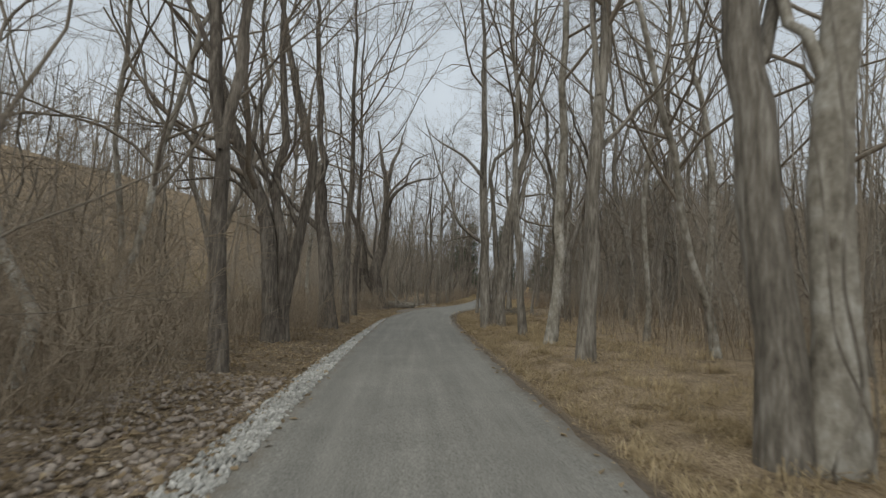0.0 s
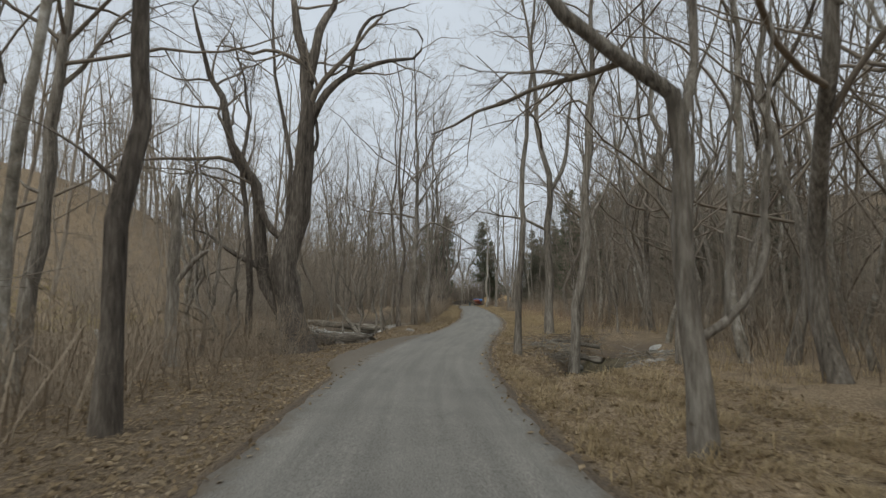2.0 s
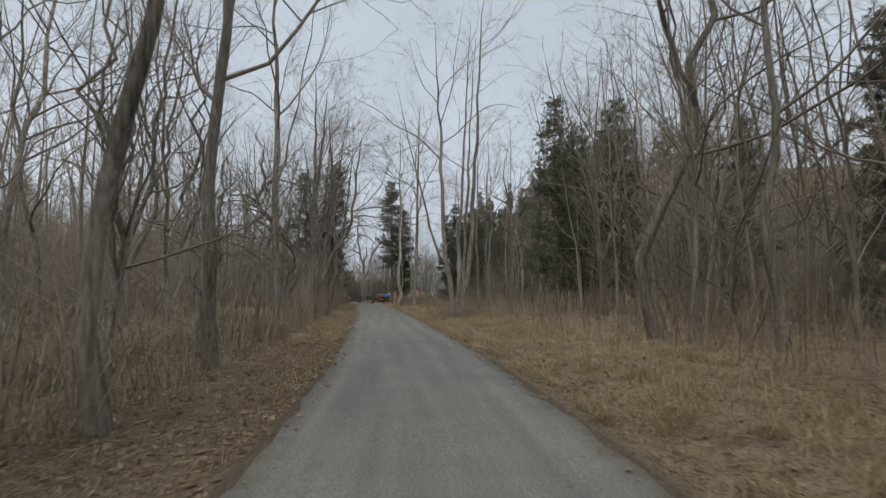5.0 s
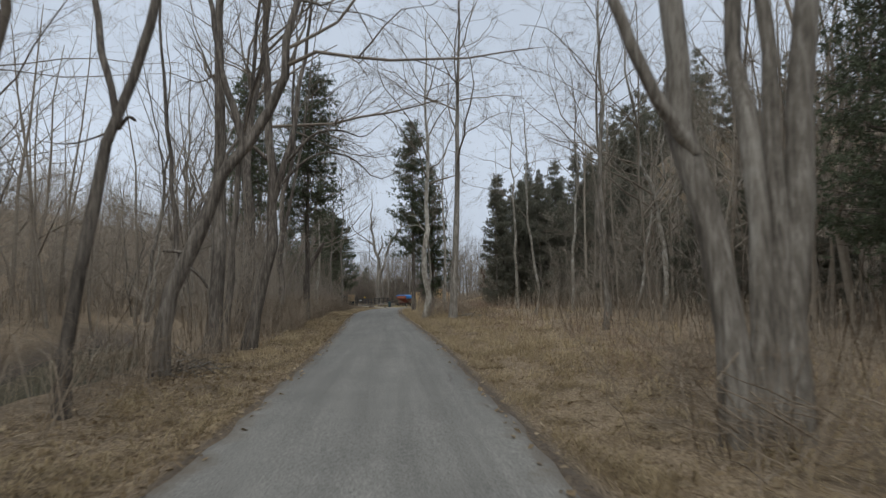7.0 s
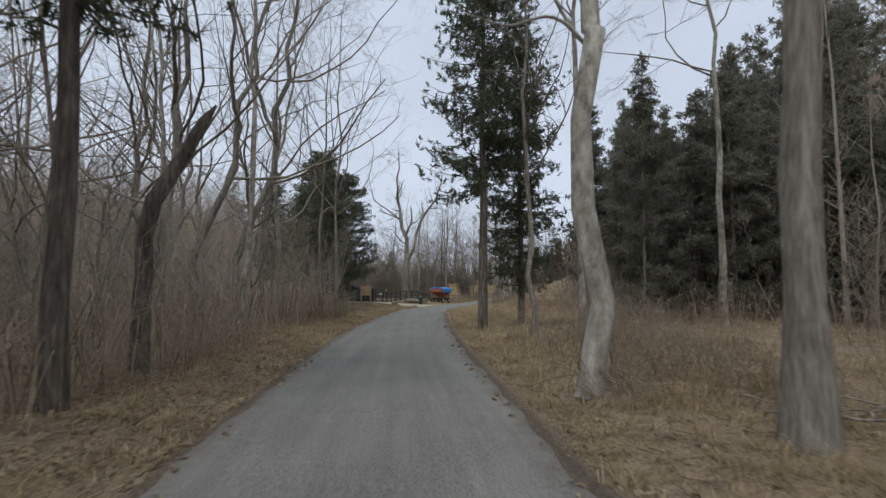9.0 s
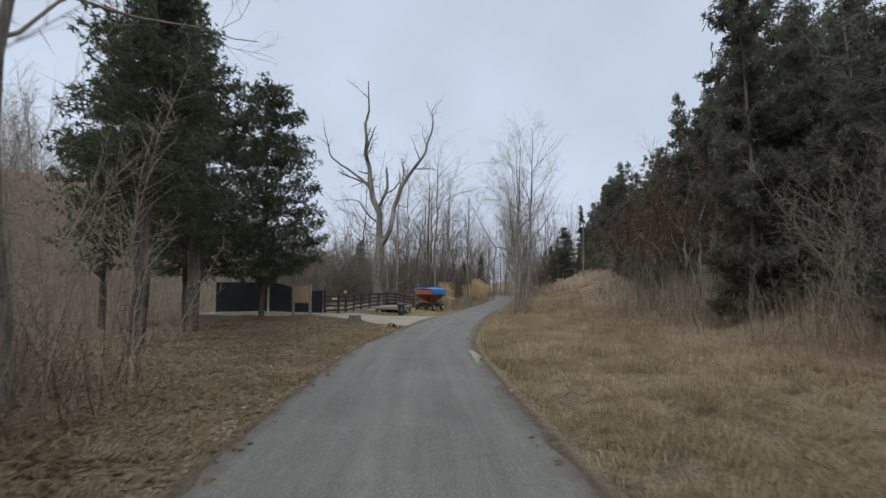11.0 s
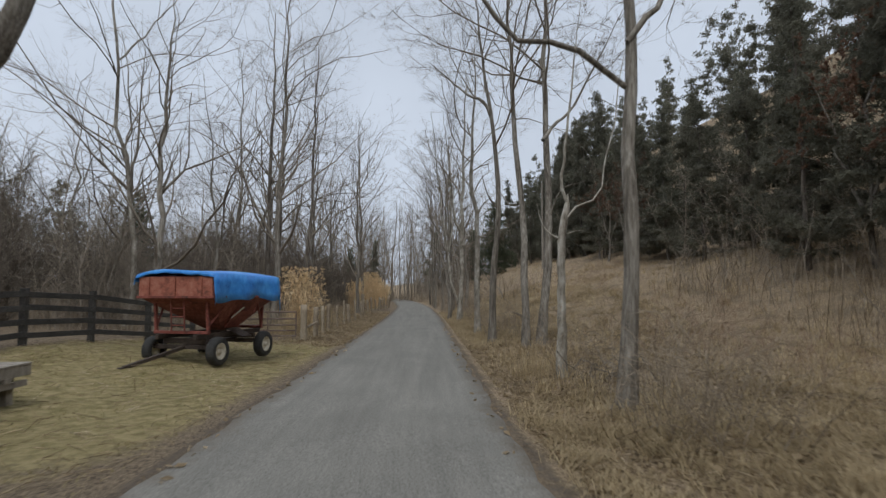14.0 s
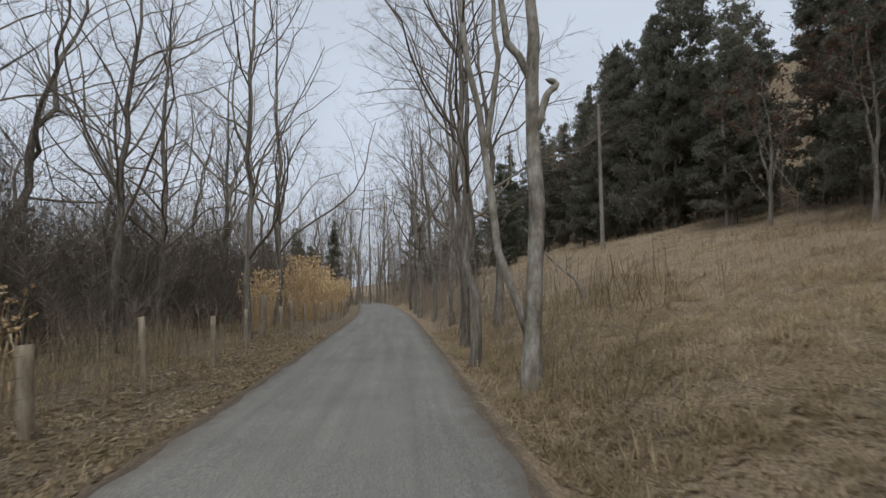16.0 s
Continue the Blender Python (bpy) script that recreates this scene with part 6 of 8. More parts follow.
grass("roadside_grass", "short dry tan grass along the lane's edges", [(-3, 172, 2.15, 4.5, 15000, 1.5), (140, 230, 2.15, 5, 11000, 1.3), (55, 172, -2.15, -3.8, 9000, 1.3), (206, 240, -2.15, -4, 3500, 1.2)], 8, (0.06, 0.24))
grass("field_grass", "knee-high dry brown field grass", [(-3, 60, 4, 16, 18000, 1.2), (60, 128, 3.5, 13, 26000, 1.2), (128, 205, 2.8, 18, 56000, 1.1), (196, 236, 2.8, 20, 36000, 1.2), (236, 280, 4, 26, 12000, 1), (206, 250, -4, -9, 9000, 1)], 9, (0.12, 0.55), 0.005, DRY_GRASS, 20, 1.7)


def combed_grass(name, label, zones, seed, blades=22, long=(0.28, 0.62), rise=0.16, material=DRY_GRASS):
    """Dead grass laid over by the winter: tufts of long blades that fall the same way."""
    rng = np.random.default_rng(seed)
    sd = scattered(rng, zones)
    sd = sd[(creek_bed(sd[:, 0], sd[:, 1]) < 0.1) & (rng.random(len(sd)) < 0.75 + 0.6 * waves(sd[:, 0] * 1.4 + 5, sd[:, 1] * 2.2))]
    sd = sd[rng.random(len(sd)) > 0.95 * creek_clearing(sd[:, 0], sd[:, 1])]
    lie = 2.2 * waves(sd[:, 0] * 0.8, sd[:, 1] * 0.9 + 2) + rng.normal(size=len(sd)) * 0.9
    who = np.repeat(np.arange(len(sd)), blades)
    n = len(who)
    at = sd[who] + rng.normal(size=(n, 2)) * 0.11
    x, y = loc(at[:, 0], at[:, 1])
    foot = np.stack([x, y, ground_z(at[:, 0], at[:, 1]) - 0.015], 1)
    a = lie[who] + rng.normal(size=n) * 0.55
    out = np.stack([np.cos(a), np.sin(a), np.zeros(n)], 1)
    side = np.stack([-np.sin(a), np.cos(a), np.zeros(n)], 1) * rng.uniform(0.003, 0.007, n)[:, None]
    size = rng.uniform(*long, n)[:, None]
    high = (rise * rng.uniform(0.35, 1.3, n) * rng.uniform(0.6, 1.3, len(sd))[who])[:, None]
    up = np.array([0, 0, 1.0])
    mid = foot + out * size * 0.42 + up * high
    tip = foot + out * size + up * high * rng.uniform(0.05, 0.7, n)[:, None]
    verts = np.stack([foot + side, foot - side, mid + side, mid - side, tip], 1).reshape(-1, 3)
    b = (np.arange(n) * 5)[:, None]
    return tagged(new(name, mesh_of(name, verts, [b + np.array([0, 1, 3, 2]), b + np.array([2, 3, 4])], material)), label, "grass", kind="stuff")


grass("tall_field_grass", "tall pale dry grass standing along the wire fence", [(209.5, 222, -4.1, -8.5, 3200, 1.3), (222, 233, -4.6, -9, 1100, 1.2)], 27, (0.5, 1.35), 0.005, DRY_GRASS, 14, 0.7)
combed_grass("matted_grass", "matted tan grass lying over on the verge", [(-2, 42, 2.2, 7, 900, 1.3), (54, 128, 2.2, 7, 1500, 1.3), (128, 172, 2.3, 10, 2400, 1.2), (158, 196, 2.2, 10, 3600, 1.2), (205, 236, 2.4, 11, 2600, 1.2), (80, 172, -2.3, -4.2, 700, 1)], 19)


def leaf_litter(name, label, zones, seed):
    """Fallen leaves, each a small creased quad."""
    rng = np.random.default_rng(seed)
    sd = scattered(rng, zones)
    n = len(sd)
    x, y = loc(sd[:, 0], sd[:, 1])
    on_lane = np.abs(sd[:, 1]) < 1.95
    at = np.stack([x, y, np.where(on_lane, lane_z(sd[:, 0]) + 0.026, ground_z(sd[:, 0], sd[:, 1])) + rng.uniform(0.002, 0.035, n) * np.where(on_lane, 0.2, 1)], 1)
    way = unit(rng.normal(size=(n, 3)) * np.array([1, 1, 0.35]))
    side = unit(np.cross(way, np.array([0, 0, 1.0]) + rng.normal(size=(n, 3)) * 0.35))
    size = (0.026 + 0.05 * rng.random(n) ** 1.5)[:, None]
    lift = np.array([0, 0, 1.0]) * size * rng.uniform(0.0, 0.3, n)[:, None]
    verts = np.stack([at - way * size, at + side * size * 0.7 + lift, at + way * size, at - side * size * 0.7 + lift], 1).reshape(-1, 3)
    return tagged(new(name, mesh_of(name, verts, np.arange(4 * n).reshape(-1, 4), LEAF)), label, "leaves", kind="stuff")


combed_grass("pale_field_grass", "pale yellow-green short grass of the open field", [(32, 60, -19, -30, 1500, 1)], 29, 26, (0.2, 0.45), 0.14, LAWN_BLADE)
grass("lawn_grass", "short yellowed lawn grass round the wagon", [(190, 207.5, -2.3, -9.5, 26000, 1)], 14, (0.025, 0.075), 0.005, LAWN_BLADE, 0, 1.6)
grass("background_brush", "dense brown brush filling the woods", [(-2, 60, -4.5, -15, 9500, 1.2), (55, 156, -4, -9, 10000, 1), (55, 168, -12, -30, 15000, 1), (0, 130, 7, 30, 30000, 1), (206, 300, -6, -30, 18000, 1), (140, 215, 12, 26, 14000, 1), (226, 300, 4, 10, 4000, 1), (280, 325, -16, 22, 9000, 1), (150, 215, -16, -60, 24000, 1), (40, 130, -22, -50, 9000, 1)], 12, (0.6, 2.6), 0.007, BRUSH, 0, 1.6)


leaf_litter("fallen_leaves", "dry brown fallen leaves lying on the verges", [(-2, 60, -2.1, -6, 15000, 1.2), (20, 60, 2, 7, 14000, 1), (40, 52, 2.2, 9, 6000, 1), (60, 172, -2.0, -5, 26000, 1.2), (150, 180, -2.2, -13, 34000, 1), (60, 140, 2.2, 7, 9000, 1), (190, 208, 2.2, 8, 15000, 1), (208, 222, 2.2, 5, 3000, 1), (-2, 215, 1.6, 1.95, 900, 1), (-2, 215, -1.95, -1.6, 900, 1), (206, 235, -2.1, -4.5, 9000, 1.2), (183, 192, -5, -9, 2500, 1)], 10)


bare_tree(231.0, 7.3, 0.1, 4, stems=[[(0, 0, 0), (-0.25, 0.3, 0.9), (-1.1, 0.7, 1.8), (-2.3, 1.0, 3.4)]], thick=[0.055], seed=171, counts=(4, 8, 0, 0), bark=PALE_BARK, label="thin dead stem leaning on the grassy bank")
bare_tree(212.6, 5.5, 0.1, 0.3, stems=[[(0, 0, 0), (-0.03, 0.03, 0.12), (-0.2, 0.1, 0.3), (-0.55, 0.15, 0.42)]], thick=[0.05], seed=172, counts=(0, 0, 0, 0), broken=(0,), bark=DARK_BARK, label="crooked dead stub in the field grass")


def dead_vine():
    """Old vines hanging between the close pair of trunks."""
    vine = thing("dead_vine", 5.35, 4.0, 0, -0.05, label="dead woody vine looping between two tree trunks", category="vine")
    loops = [([(-0.1, -0.25, 0), (-0.22, -0.3, 0.25), (0.0, -0.32, 0.55), (0.1, -0.3, 1.1), (-0.02, -0.26, 2.0), (0.06, -0.25, 3.2), (-0.05, -0.2, 5.0)], 0.022),
             ([(0.12, -0.3, 0), (0.18, -0.34, 0.5), (0.06, -0.3, 0.95), (-0.14, -0.28, 1.5), (-0.2, -0.26, 2.6), (-0.35, -0.2, 4.4)], 0.016),
             ([(0.02, -0.28, 0.1), (0.16, -0.36, 0.3), (0.24, -0.3, 0.8), (0.2, -0.28, 1.8), (0.3, -0.24, 3.0), (0.25, -0.2, 4.6)], 0.012)]
    for line, girth in loops:
        path = bent(line, 26)[None]
        part_of("strand", mesh_of("strand", *tubes(path, np.full((1, 26), girth) * np.linspace(1, 0.6, 26)[None], 7), BARK, True), vine)


dead_vine()

bare_tree(42.8, -7.2, 0.2, 6, stems=[[(0, 0, 0), (0.1, 0, 0.8), (-0.1, 0, 1.7), (0.05, 0.1, 2.9), (0.0, 0.1, 5.8)], [(-0.5, 0.2, 0), (-0.45, 0.2, 1.1), (-0.7, 0.2, 2.1), (-0.5, 0.2, 3.6), (-0.8, 0.3, 7)], [(0.45, -0.1, 0), (0.6, -0.1, 0.9), (0.5, -0.1, 1.8), (0.75, 0, 2.6), (1.1, 0, 4.4)], [(0.1, 0, 0.2), (-0.3, 0.1, 1.0), (-0.2, 0.1, 2.2), (-0.5, 0.2, 4.2)], [(0.5, 0.1, 0.6), (0.85, 0.1, 1.5), (0.7, 0.2, 2.7), (0.9, 0.2, 5.5)], [(-0.9, 0.3, 0), (-1.0, 0.3, 1.5), (-0.9, 0.3, 3), (-1.2, 0.4, 8)]],
          thick=[0.1, 0.08, 0.09, 0.06, 0.06, 0.08], seed=173, counts=(26, 80, 200, 260), lo=0.15, jag=0.16, label="thicket of crooked stems beside the old tree")
bare_tree(44.6, -9.0, 0.2, 9, (-0.6, 0.4), 174, forks=[(1.5, 1.2, 0.5, 0.8), (2.5, -1.4, 0.3, 0.7)], lo=0.15, jag=0.25, bark=PALE_BARK, label="small pale crooked tree above the creek")
for k, (along, right) in enumerate(((55.5, -6.0), (57.0, -7.2), (59.5, -5.6), (61.0, -6.6), (64.5, -6.9), (67.5, -6.2), (71.5, -5.4), (77.0, -5.6), (80.5, -6.4), (84.5, -5.7))):
    bare_tree(along, right, 0.15, 8 + k % 4, (0.6 - 0.4 * (k % 4), 0.4), 180 + k, forks=[(1.6, -1.1 + 0.5 * (k % 5), 0.4, 0.8), (3, 0.9, -0.5, 0.6)], counts=(18, 70, 190, 260), lo=0.12, jag=0.3, label="small crooked bare tree on the creek bank")


def matted_straw():
    """Broken straw, stems and twigs lying flat on the verges."""
    rng = np.random.default_rng(61)
    sd = scattered(rng, [(-2, 60, 2.2, 7, 9000, 1.5), (60, 130, 2.2, 8, 11000, 1.4), (130, 232, 2.2, 9, 19000, 1.4), (-2, 60, -6, -2.2, 6000, 1), (60, 176, -5.5, -2.2, 11000, 1), (150, 180, -13, -3, 5000, 1), (206, 236, -5, -2.2, 4000, 1), (190, 207, -9, -2.3, 2500, 1)])
    n = len(sd)
    x, y = loc(sd[:, 0], sd[:, 1])
    at = np.stack([x, y, ground_z(sd[:, 0], sd[:, 1]) + rng.uniform(0.005, 0.06, n)], 1)
    way = unit(rng.normal(size=(n, 3)) * np.array([1, 1, 0.22])) * rng.uniform(0.06, 0.24, n)[:, None]
    me = mesh_of("matted_straw", *spikes(at - way, at + way, rng.uniform(0.003, 0.009, n)), MATTED)
    return tagged(new("matted_straw", me), "broken straw and twigs lying flat on the verges", "straw", kind="stuff")


matted_straw()

# ---- parts made of boxes, rods and turned shapes ----
def box(size, at=(0, 0, 0), bevel=0.008, turn=None, bm=None):
    """A bevelled box in a bmesh, with its middle at a place."""
    bm = bm or bmesh.new()
    made = bmesh.ops.create_cube(bm, size=1.0)["verts"]
    m = Matrix.Translation(at) @ (turn or Matrix.Identity(4)) @ Matrix.Diagonal((*size, 1))
    bmesh.ops.transform(bm, matrix=m, verts=made)
    if bevel:
        edges = list({e for v in made for e in v.link_edges})
        bmesh.ops.bevel(bm, geom=edges, offset=min(bevel, 0.4 * min(size)), segments=1, affect="EDGES")
    return bm


def rod(a, b, radius, sides=8, bm=None, end=None):
    """A round bar from a to b, tapering to the end radius."""
    bm = bm or bmesh.new()
    a, b = Vector(a), Vector(b)
    m = Matrix.Translation((a + b) / 2) @ (b - a).to_track_quat("Z", "Y").to_matrix().to_4x4()
    bmesh.ops.create_cone(bm, cap_ends=True, segments=sides, radius1=radius, radius2=radius if end is None else end, depth=(b - a).length, matrix=m)
    return bm


def beam(a, b, wide, high, bm=None, bevel=0.006):
    """A square bar from a to b."""
    a, b = Vector(a), Vector(b)
    return box((wide, high, (b - a).length), (a + b) / 2, bevel, (b - a).to_track_quat("Z", "Y").to_matrix().to_4x4(), bm)


def turned(profile, sides=24, axis="Z", at=(0, 0, 0), closed=True, square=False):
    """A turned shape from (radius, height) pairs; square: with a rounded square plan."""
    bm = bmesh.new()
    rings = []
    for r, h in profile:
        rings.append([bm.verts.new((r * math.cos(2 * math.pi * k / sides), r * math.sin(2 * math.pi * k / sides), h)) for k in range(sides)])
    for low, high in zip(rings, rings[1:]):
        for k in range(sides):
            bm.faces.new((low[k], low[(k + 1) % sides], high[(k + 1) % sides], high[k]))
    if closed:
        bm.faces.new(rings[0][::-1])
        bm.faces.new(rings[-1])
    if square:
        for v in bm.verts:
            a = math.atan2(v.co.y, v.co.x)
            grow = (math.cos(a) ** 6 + math.sin(a) ** 6) ** (-1 / 6)
            v.co.x, v.co.y = v.co.x * grow, v.co.y * grow
    turn = Matrix.Rotation(radians(90), 4, "Y") if axis == "X" else Matrix.Identity(4)
    bmesh.ops.transform(bm, matrix=Matrix.Translation(at) @ turn, verts=bm.verts)
    for f in bm.faces:
        f.smooth = len(f.verts) == 4
    return bm


def sheet(rows):
    """A surface through rows of places."""
    bm = bmesh.new()
    made = [[bm.verts.new(p) for p in row] for row in rows]
    for low, high in zip(made, made[1:]):
        for k in range(len(low) - 1):
            bm.faces.new((low[k], low[k + 1], high[k + 1], high[k]))
    return bm


def thickened(bm, depth):
    bmesh.ops.recalc_face_normals(bm, faces=bm.faces)
    bmesh.ops.solidify(bm, geom=bm.faces[:], thickness=depth)
    return bm


OLD_WOOD = surface("weathered_grey_wood", [(0.13, 0.11, 0.09), (0.24, 0.21, 0.175), (0.36, 0.325, 0.275)], 1.5, 16, 0.9, 0.6, stretch=(1, 1, 0.35), spread=0.12)
POST_WOOD = surface("weathered_brown_post_wood", [(0.16, 0.12, 0.08), (0.28, 0.225, 0.16), (0.4, 0.34, 0.255)], 2.0, 18, 0.9, 0.7, stretch=(1, 1, 0.25), spread=0.12)
FENCE_WOOD = surface("dark_stained_fence_wood", [(0.022, 0.02, 0.018), (0.045, 0.041, 0.037), (0.085, 0.078, 0.07)], 1.5, 20, 0.85, 0.5, spread=0.15)
BOARD = surface("tan_plywood", [(0.3, 0.2, 0.11), (0.42, 0.3, 0.18), (0.5, 0.37, 0.235)], 1.2, 14, 0.8, 0.2, stretch=(1, 1, 0.3))
BLACK_CLOTH = surface("black_shade_cloth", [(0.014, 0.017, 0.021), (0.03, 0.036, 0.043)], 1.2, 40, 0.9, 0.3, depth=0.004)
TARP = surface("blue_plastic_tarp", [(0.02, 0.14, 0.5), (0.045, 0.25, 0.68), (0.09, 0.36, 0.78)], 1.3, 5, 0.42, 0.35, depth=0.03)
RED_PAINT = surface("faded_rusty_red_paint", [(0.06, 0.025, 0.02), (0.2, 0.05, 0.037), (0.29, 0.11, 0.08)], 2.2, 12, 0.75, 0.25, depth=0.006)
ORANGE_PAINT = surface("faded_orange_paint", [(0.11, 0.04, 0.028), (0.3, 0.095, 0.06), (0.4, 0.17, 0.12)], 2.4, 10, 0.75, 0.2, depth=0.006)
GATE_STEEL = surface("dull_rusty_gate_steel", [(0.075, 0.045, 0.036), (0.14, 0.095, 0.08), (0.2, 0.16, 0.145)], 2.2, 14, 0.75, 0.2, metal=0.2)
DARK_STEEL = surface("dark_rusted_steel", [(0.03, 0.024, 0.02), (0.07, 0.052, 0.042), (0.12, 0.085, 0.065)], 2, 20, 0.75, 0.3, metal=0.3)
GALVANISED = surface("dull_galvanised_steel", [(0.1, 0.11, 0.13), (0.2, 0.215, 0.24), (0.3, 0.31, 0.33)], 1.5, 20, 0.6, 0.15, metal=0.6)
RUBBER = surface("dusty_black_rubber", [(0.018, 0.018, 0.018), (0.035, 0.034, 0.032), (0.06, 0.056, 0.05)], 2, 20, 0.9, 0.4)
RIM_PAINT = surface("dirty_cream_rim_paint", [(0.32, 0.27, 0.19), (0.55, 0.5, 0.4), (0.66, 0.62, 0.52)], 3, 16, 0.7, 0.1)
BIN_PLASTIC = surface("dark_blue_green_plastic", [(0.014, 0.03, 0.034), (0.024, 0.05, 0.056), (0.04, 0.07, 0.075)], 1.5, 24, 0.55, 0.1)
STUMP_WOOD = surface("cut_stump_wood", [(0.14, 0.1, 0.07), (0.24, 0.18, 0.13), (0.33, 0.26, 0.19)], 3, 20, 0.9, 0.5)
CLAY_PIPE = surface("rusted_corrugated_pipe", [(0.05, 0.04, 0.034), (0.1, 0.085, 0.07), (0.17, 0.14, 0.12)], 2, 20, 0.8, 0.3)
STRAW = surface("golden_dry_reed", [(0.46, 0.31, 0.16), (0.68, 0.5, 0.29), (0.82, 0.67, 0.45)], 1.2, 7, 0.9, 0, spread=0.25, gloss=0.15)
YELLOW = surface("yellow_sign_paint", [(0.6, 0.38, 0.02), (0.72, 0.48, 0.03)], 2, 12, 0.6, 0.05)
WHITE_PAINT = surface("dirty_white_paint", [(0.5, 0.5, 0.48), (0.72, 0.72, 0.7)], 2, 10, 0.7, 0.1)


def creek_water():
    m = bpy.data.materials.new("murky_creek_water")
    m.use_nodes = True
    n, l = m.node_tree.nodes, m.node_tree.links
    shader = n["Principled BSDF"]
    shader.inputs["Base Color"].default_value = (0.045, 0.05, 0.032, 1)
    shader.inputs["Roughness"].default_value, shader.inputs["IOR"].default_value = 0.08, 1.33
    ripple, bumps = n.new("ShaderNodeTexNoise"), n.new("ShaderNodeBump")
    ripple.inputs["Scale"].default_value, ripple.inputs["Detail"].default_value = 5.0, 3.0
    bumps.inputs["Strength"].default_value, bumps.inputs["Distance"].default_value = 0.25, 0.03
    l.new(ripple.outputs["Fac"], bumps.inputs["Height"])
    l.new(bumps.outputs["Normal"], shader.inputs["Normal"])
    return m


WATER = creek_water()


def build_creek():
    """Still water in the creek bed on both sides of the lane."""
    for s0, s1, middle, half, level in ((39.2, 50, creek_right, 1.5, 0.76), (49.2, 124, creek_left, 4.6, 0.86)):
        s = np.arange(s0, s1, 0.5)
        dd = middle(s)[:, None] + np.linspace(-half, half, 9)[None]
        ss = np.broadcast_to(s[:, None], dd.shape)
        x, y = loc(ss, dd)
        z = lane_z(ss) * 0.4 - level + 0 * dd
        me = mesh_of("creek_water", np.stack([x, y, z], -1).reshape(-1, 3), grid_faces(len(s), 9), WATER, True)
        tagged(new("water", me), "still murky green-brown creek water", "creek", kind="structure")


build_creek()


def boulder(rng, s, d, size, material, name="stone", label="", up=0.0, group="", category="stone"):
    """A worn stone: a ball pushed in by flat cuts."""
    bm = bmesh.new()
    bmesh.ops.create_icosphere(bm, subdivisions=2, radius=1.0)
    for _ in range(7):
        way = Vector(rng.normal(size=3)).normalized()
        cut = rng.uniform(0.6, 0.85)
        for v in bm.verts:
            over = v.co.dot(way) - cut
            if over > 0:
                v.co -= way * over
    bmesh.ops.scale(bm, vec=(size, size * rng.uniform(0.6, 1.0), size * rng.uniform(0.42, 0.66)), verts=bm.verts)
    me = bpy.data.meshes.new(name)
    bm.to_mesh(me)
    bm.free()
    me.materials.append(material)
    ob = new(name, me)
    ob.matrix_world = Matrix.Translation(place(s, d, up)) @ Matrix.Rotation(rng.uniform(0, 6.28), 4, "Z")
    return tagged(ob, label, category, group)


def creek_stones():
    rng = np.random.default_rng(41)
    for k in range(46):
        s = rng.uniform(41, 48) if k < 16 else rng.uniform(50, 72)
        d = float(creek_right(s) if k < 16 else creek_left(s)) + rng.normal() * (1.3 if k < 16 else 3.0)
        if abs(d) > 3.2:
            boulder(rng, s, d, rng.uniform(0.12, 0.42), CREEK_STONE, label="worn grey stone lying in the creek bed", group="stones of the creek")


creek_stones()


def loose_stones(name, label, sd, sizes, material, seed, flat=0.9, category="gravel"):
    """Many small broken stones lying on the ground, as one mesh."""
    rng = np.random.default_rng(seed)
    s, d = sd
    n = len(s)
    x, y = loc(s, d)
    at = np.stack([x, y, ground_z(s, d) + 0.01], 1)
    size = rng.uniform(*sizes, n)[:, None, None]
    shape = np.array([[1, 0, 0], [0.1, 0.9, 0.1], [-0.9, 0.1, 0], [0, -0.9, 0.05], [0.3, 0.25, flat], [-0.35, -0.2, flat * 0.8], [0, 0, -0.5]], float)
    a = rng.uniform(0, 6.28, n)
    turn = np.stack([np.stack([np.cos(a), -np.sin(a), 0 * a], 1), np.stack([np.sin(a), np.cos(a), 0 * a], 1), np.stack([0 * a, 0 * a, 1 + 0 * a], 1)], 1)
    verts = at[:, None] + np.einsum("nij,kj->nki", turn, shape) * size * rng.uniform(0.7, 1.2, (n, 7, 3))
    faces = np.array([[0, 1, 4], [1, 2, 5], [1, 5, 4], [2, 3, 5], [3, 0, 4], [3, 4, 5], [1, 0, 6], [2, 1, 6], [3, 2, 6], [0, 3, 6]])
    faces = (np.arange(n) * 7)[:, None, None] + faces[None]
    me = mesh_of(name, verts.reshape(-1, 3), faces.reshape(-1, 3), material)
    return tagged(new(name, me), label, category, kind="stuff")


def crushed_stone():
    """Pale crushed stone spilled along the lane's left edge, and rubble on the bank beside it."""
    rng = np.random.default_rng(42)
    n = 7500
    s = rng.uniform(-2, 29, n)
    wide = np.interp(s, [-2, 6, 12, 16, 22, 29], [0.75, 0.55, 0.5, 0.42, 0.24, 0.08])
    d = -1.72 - wide * rng.random(n) ** 1.3 - np.abs(rng.normal(size=n)) * 0.12 * wide
    loose_stones("crushed_stone", "pale crushed limestone spilled along the lane's edge", (s, d), (0.022, 0.06), LIMESTONE, 43)
    n = 1500
    s, d = rng.uniform(1, 11, n), -2.5 - 2.6 * rng.random(n) ** 1.4
    loose_stones("bank_rubble", "brownish rubble among leaves on the bank", (s, d), (0.03, 0.1), RUBBLE, 44, 0.6)


crushed_stone()


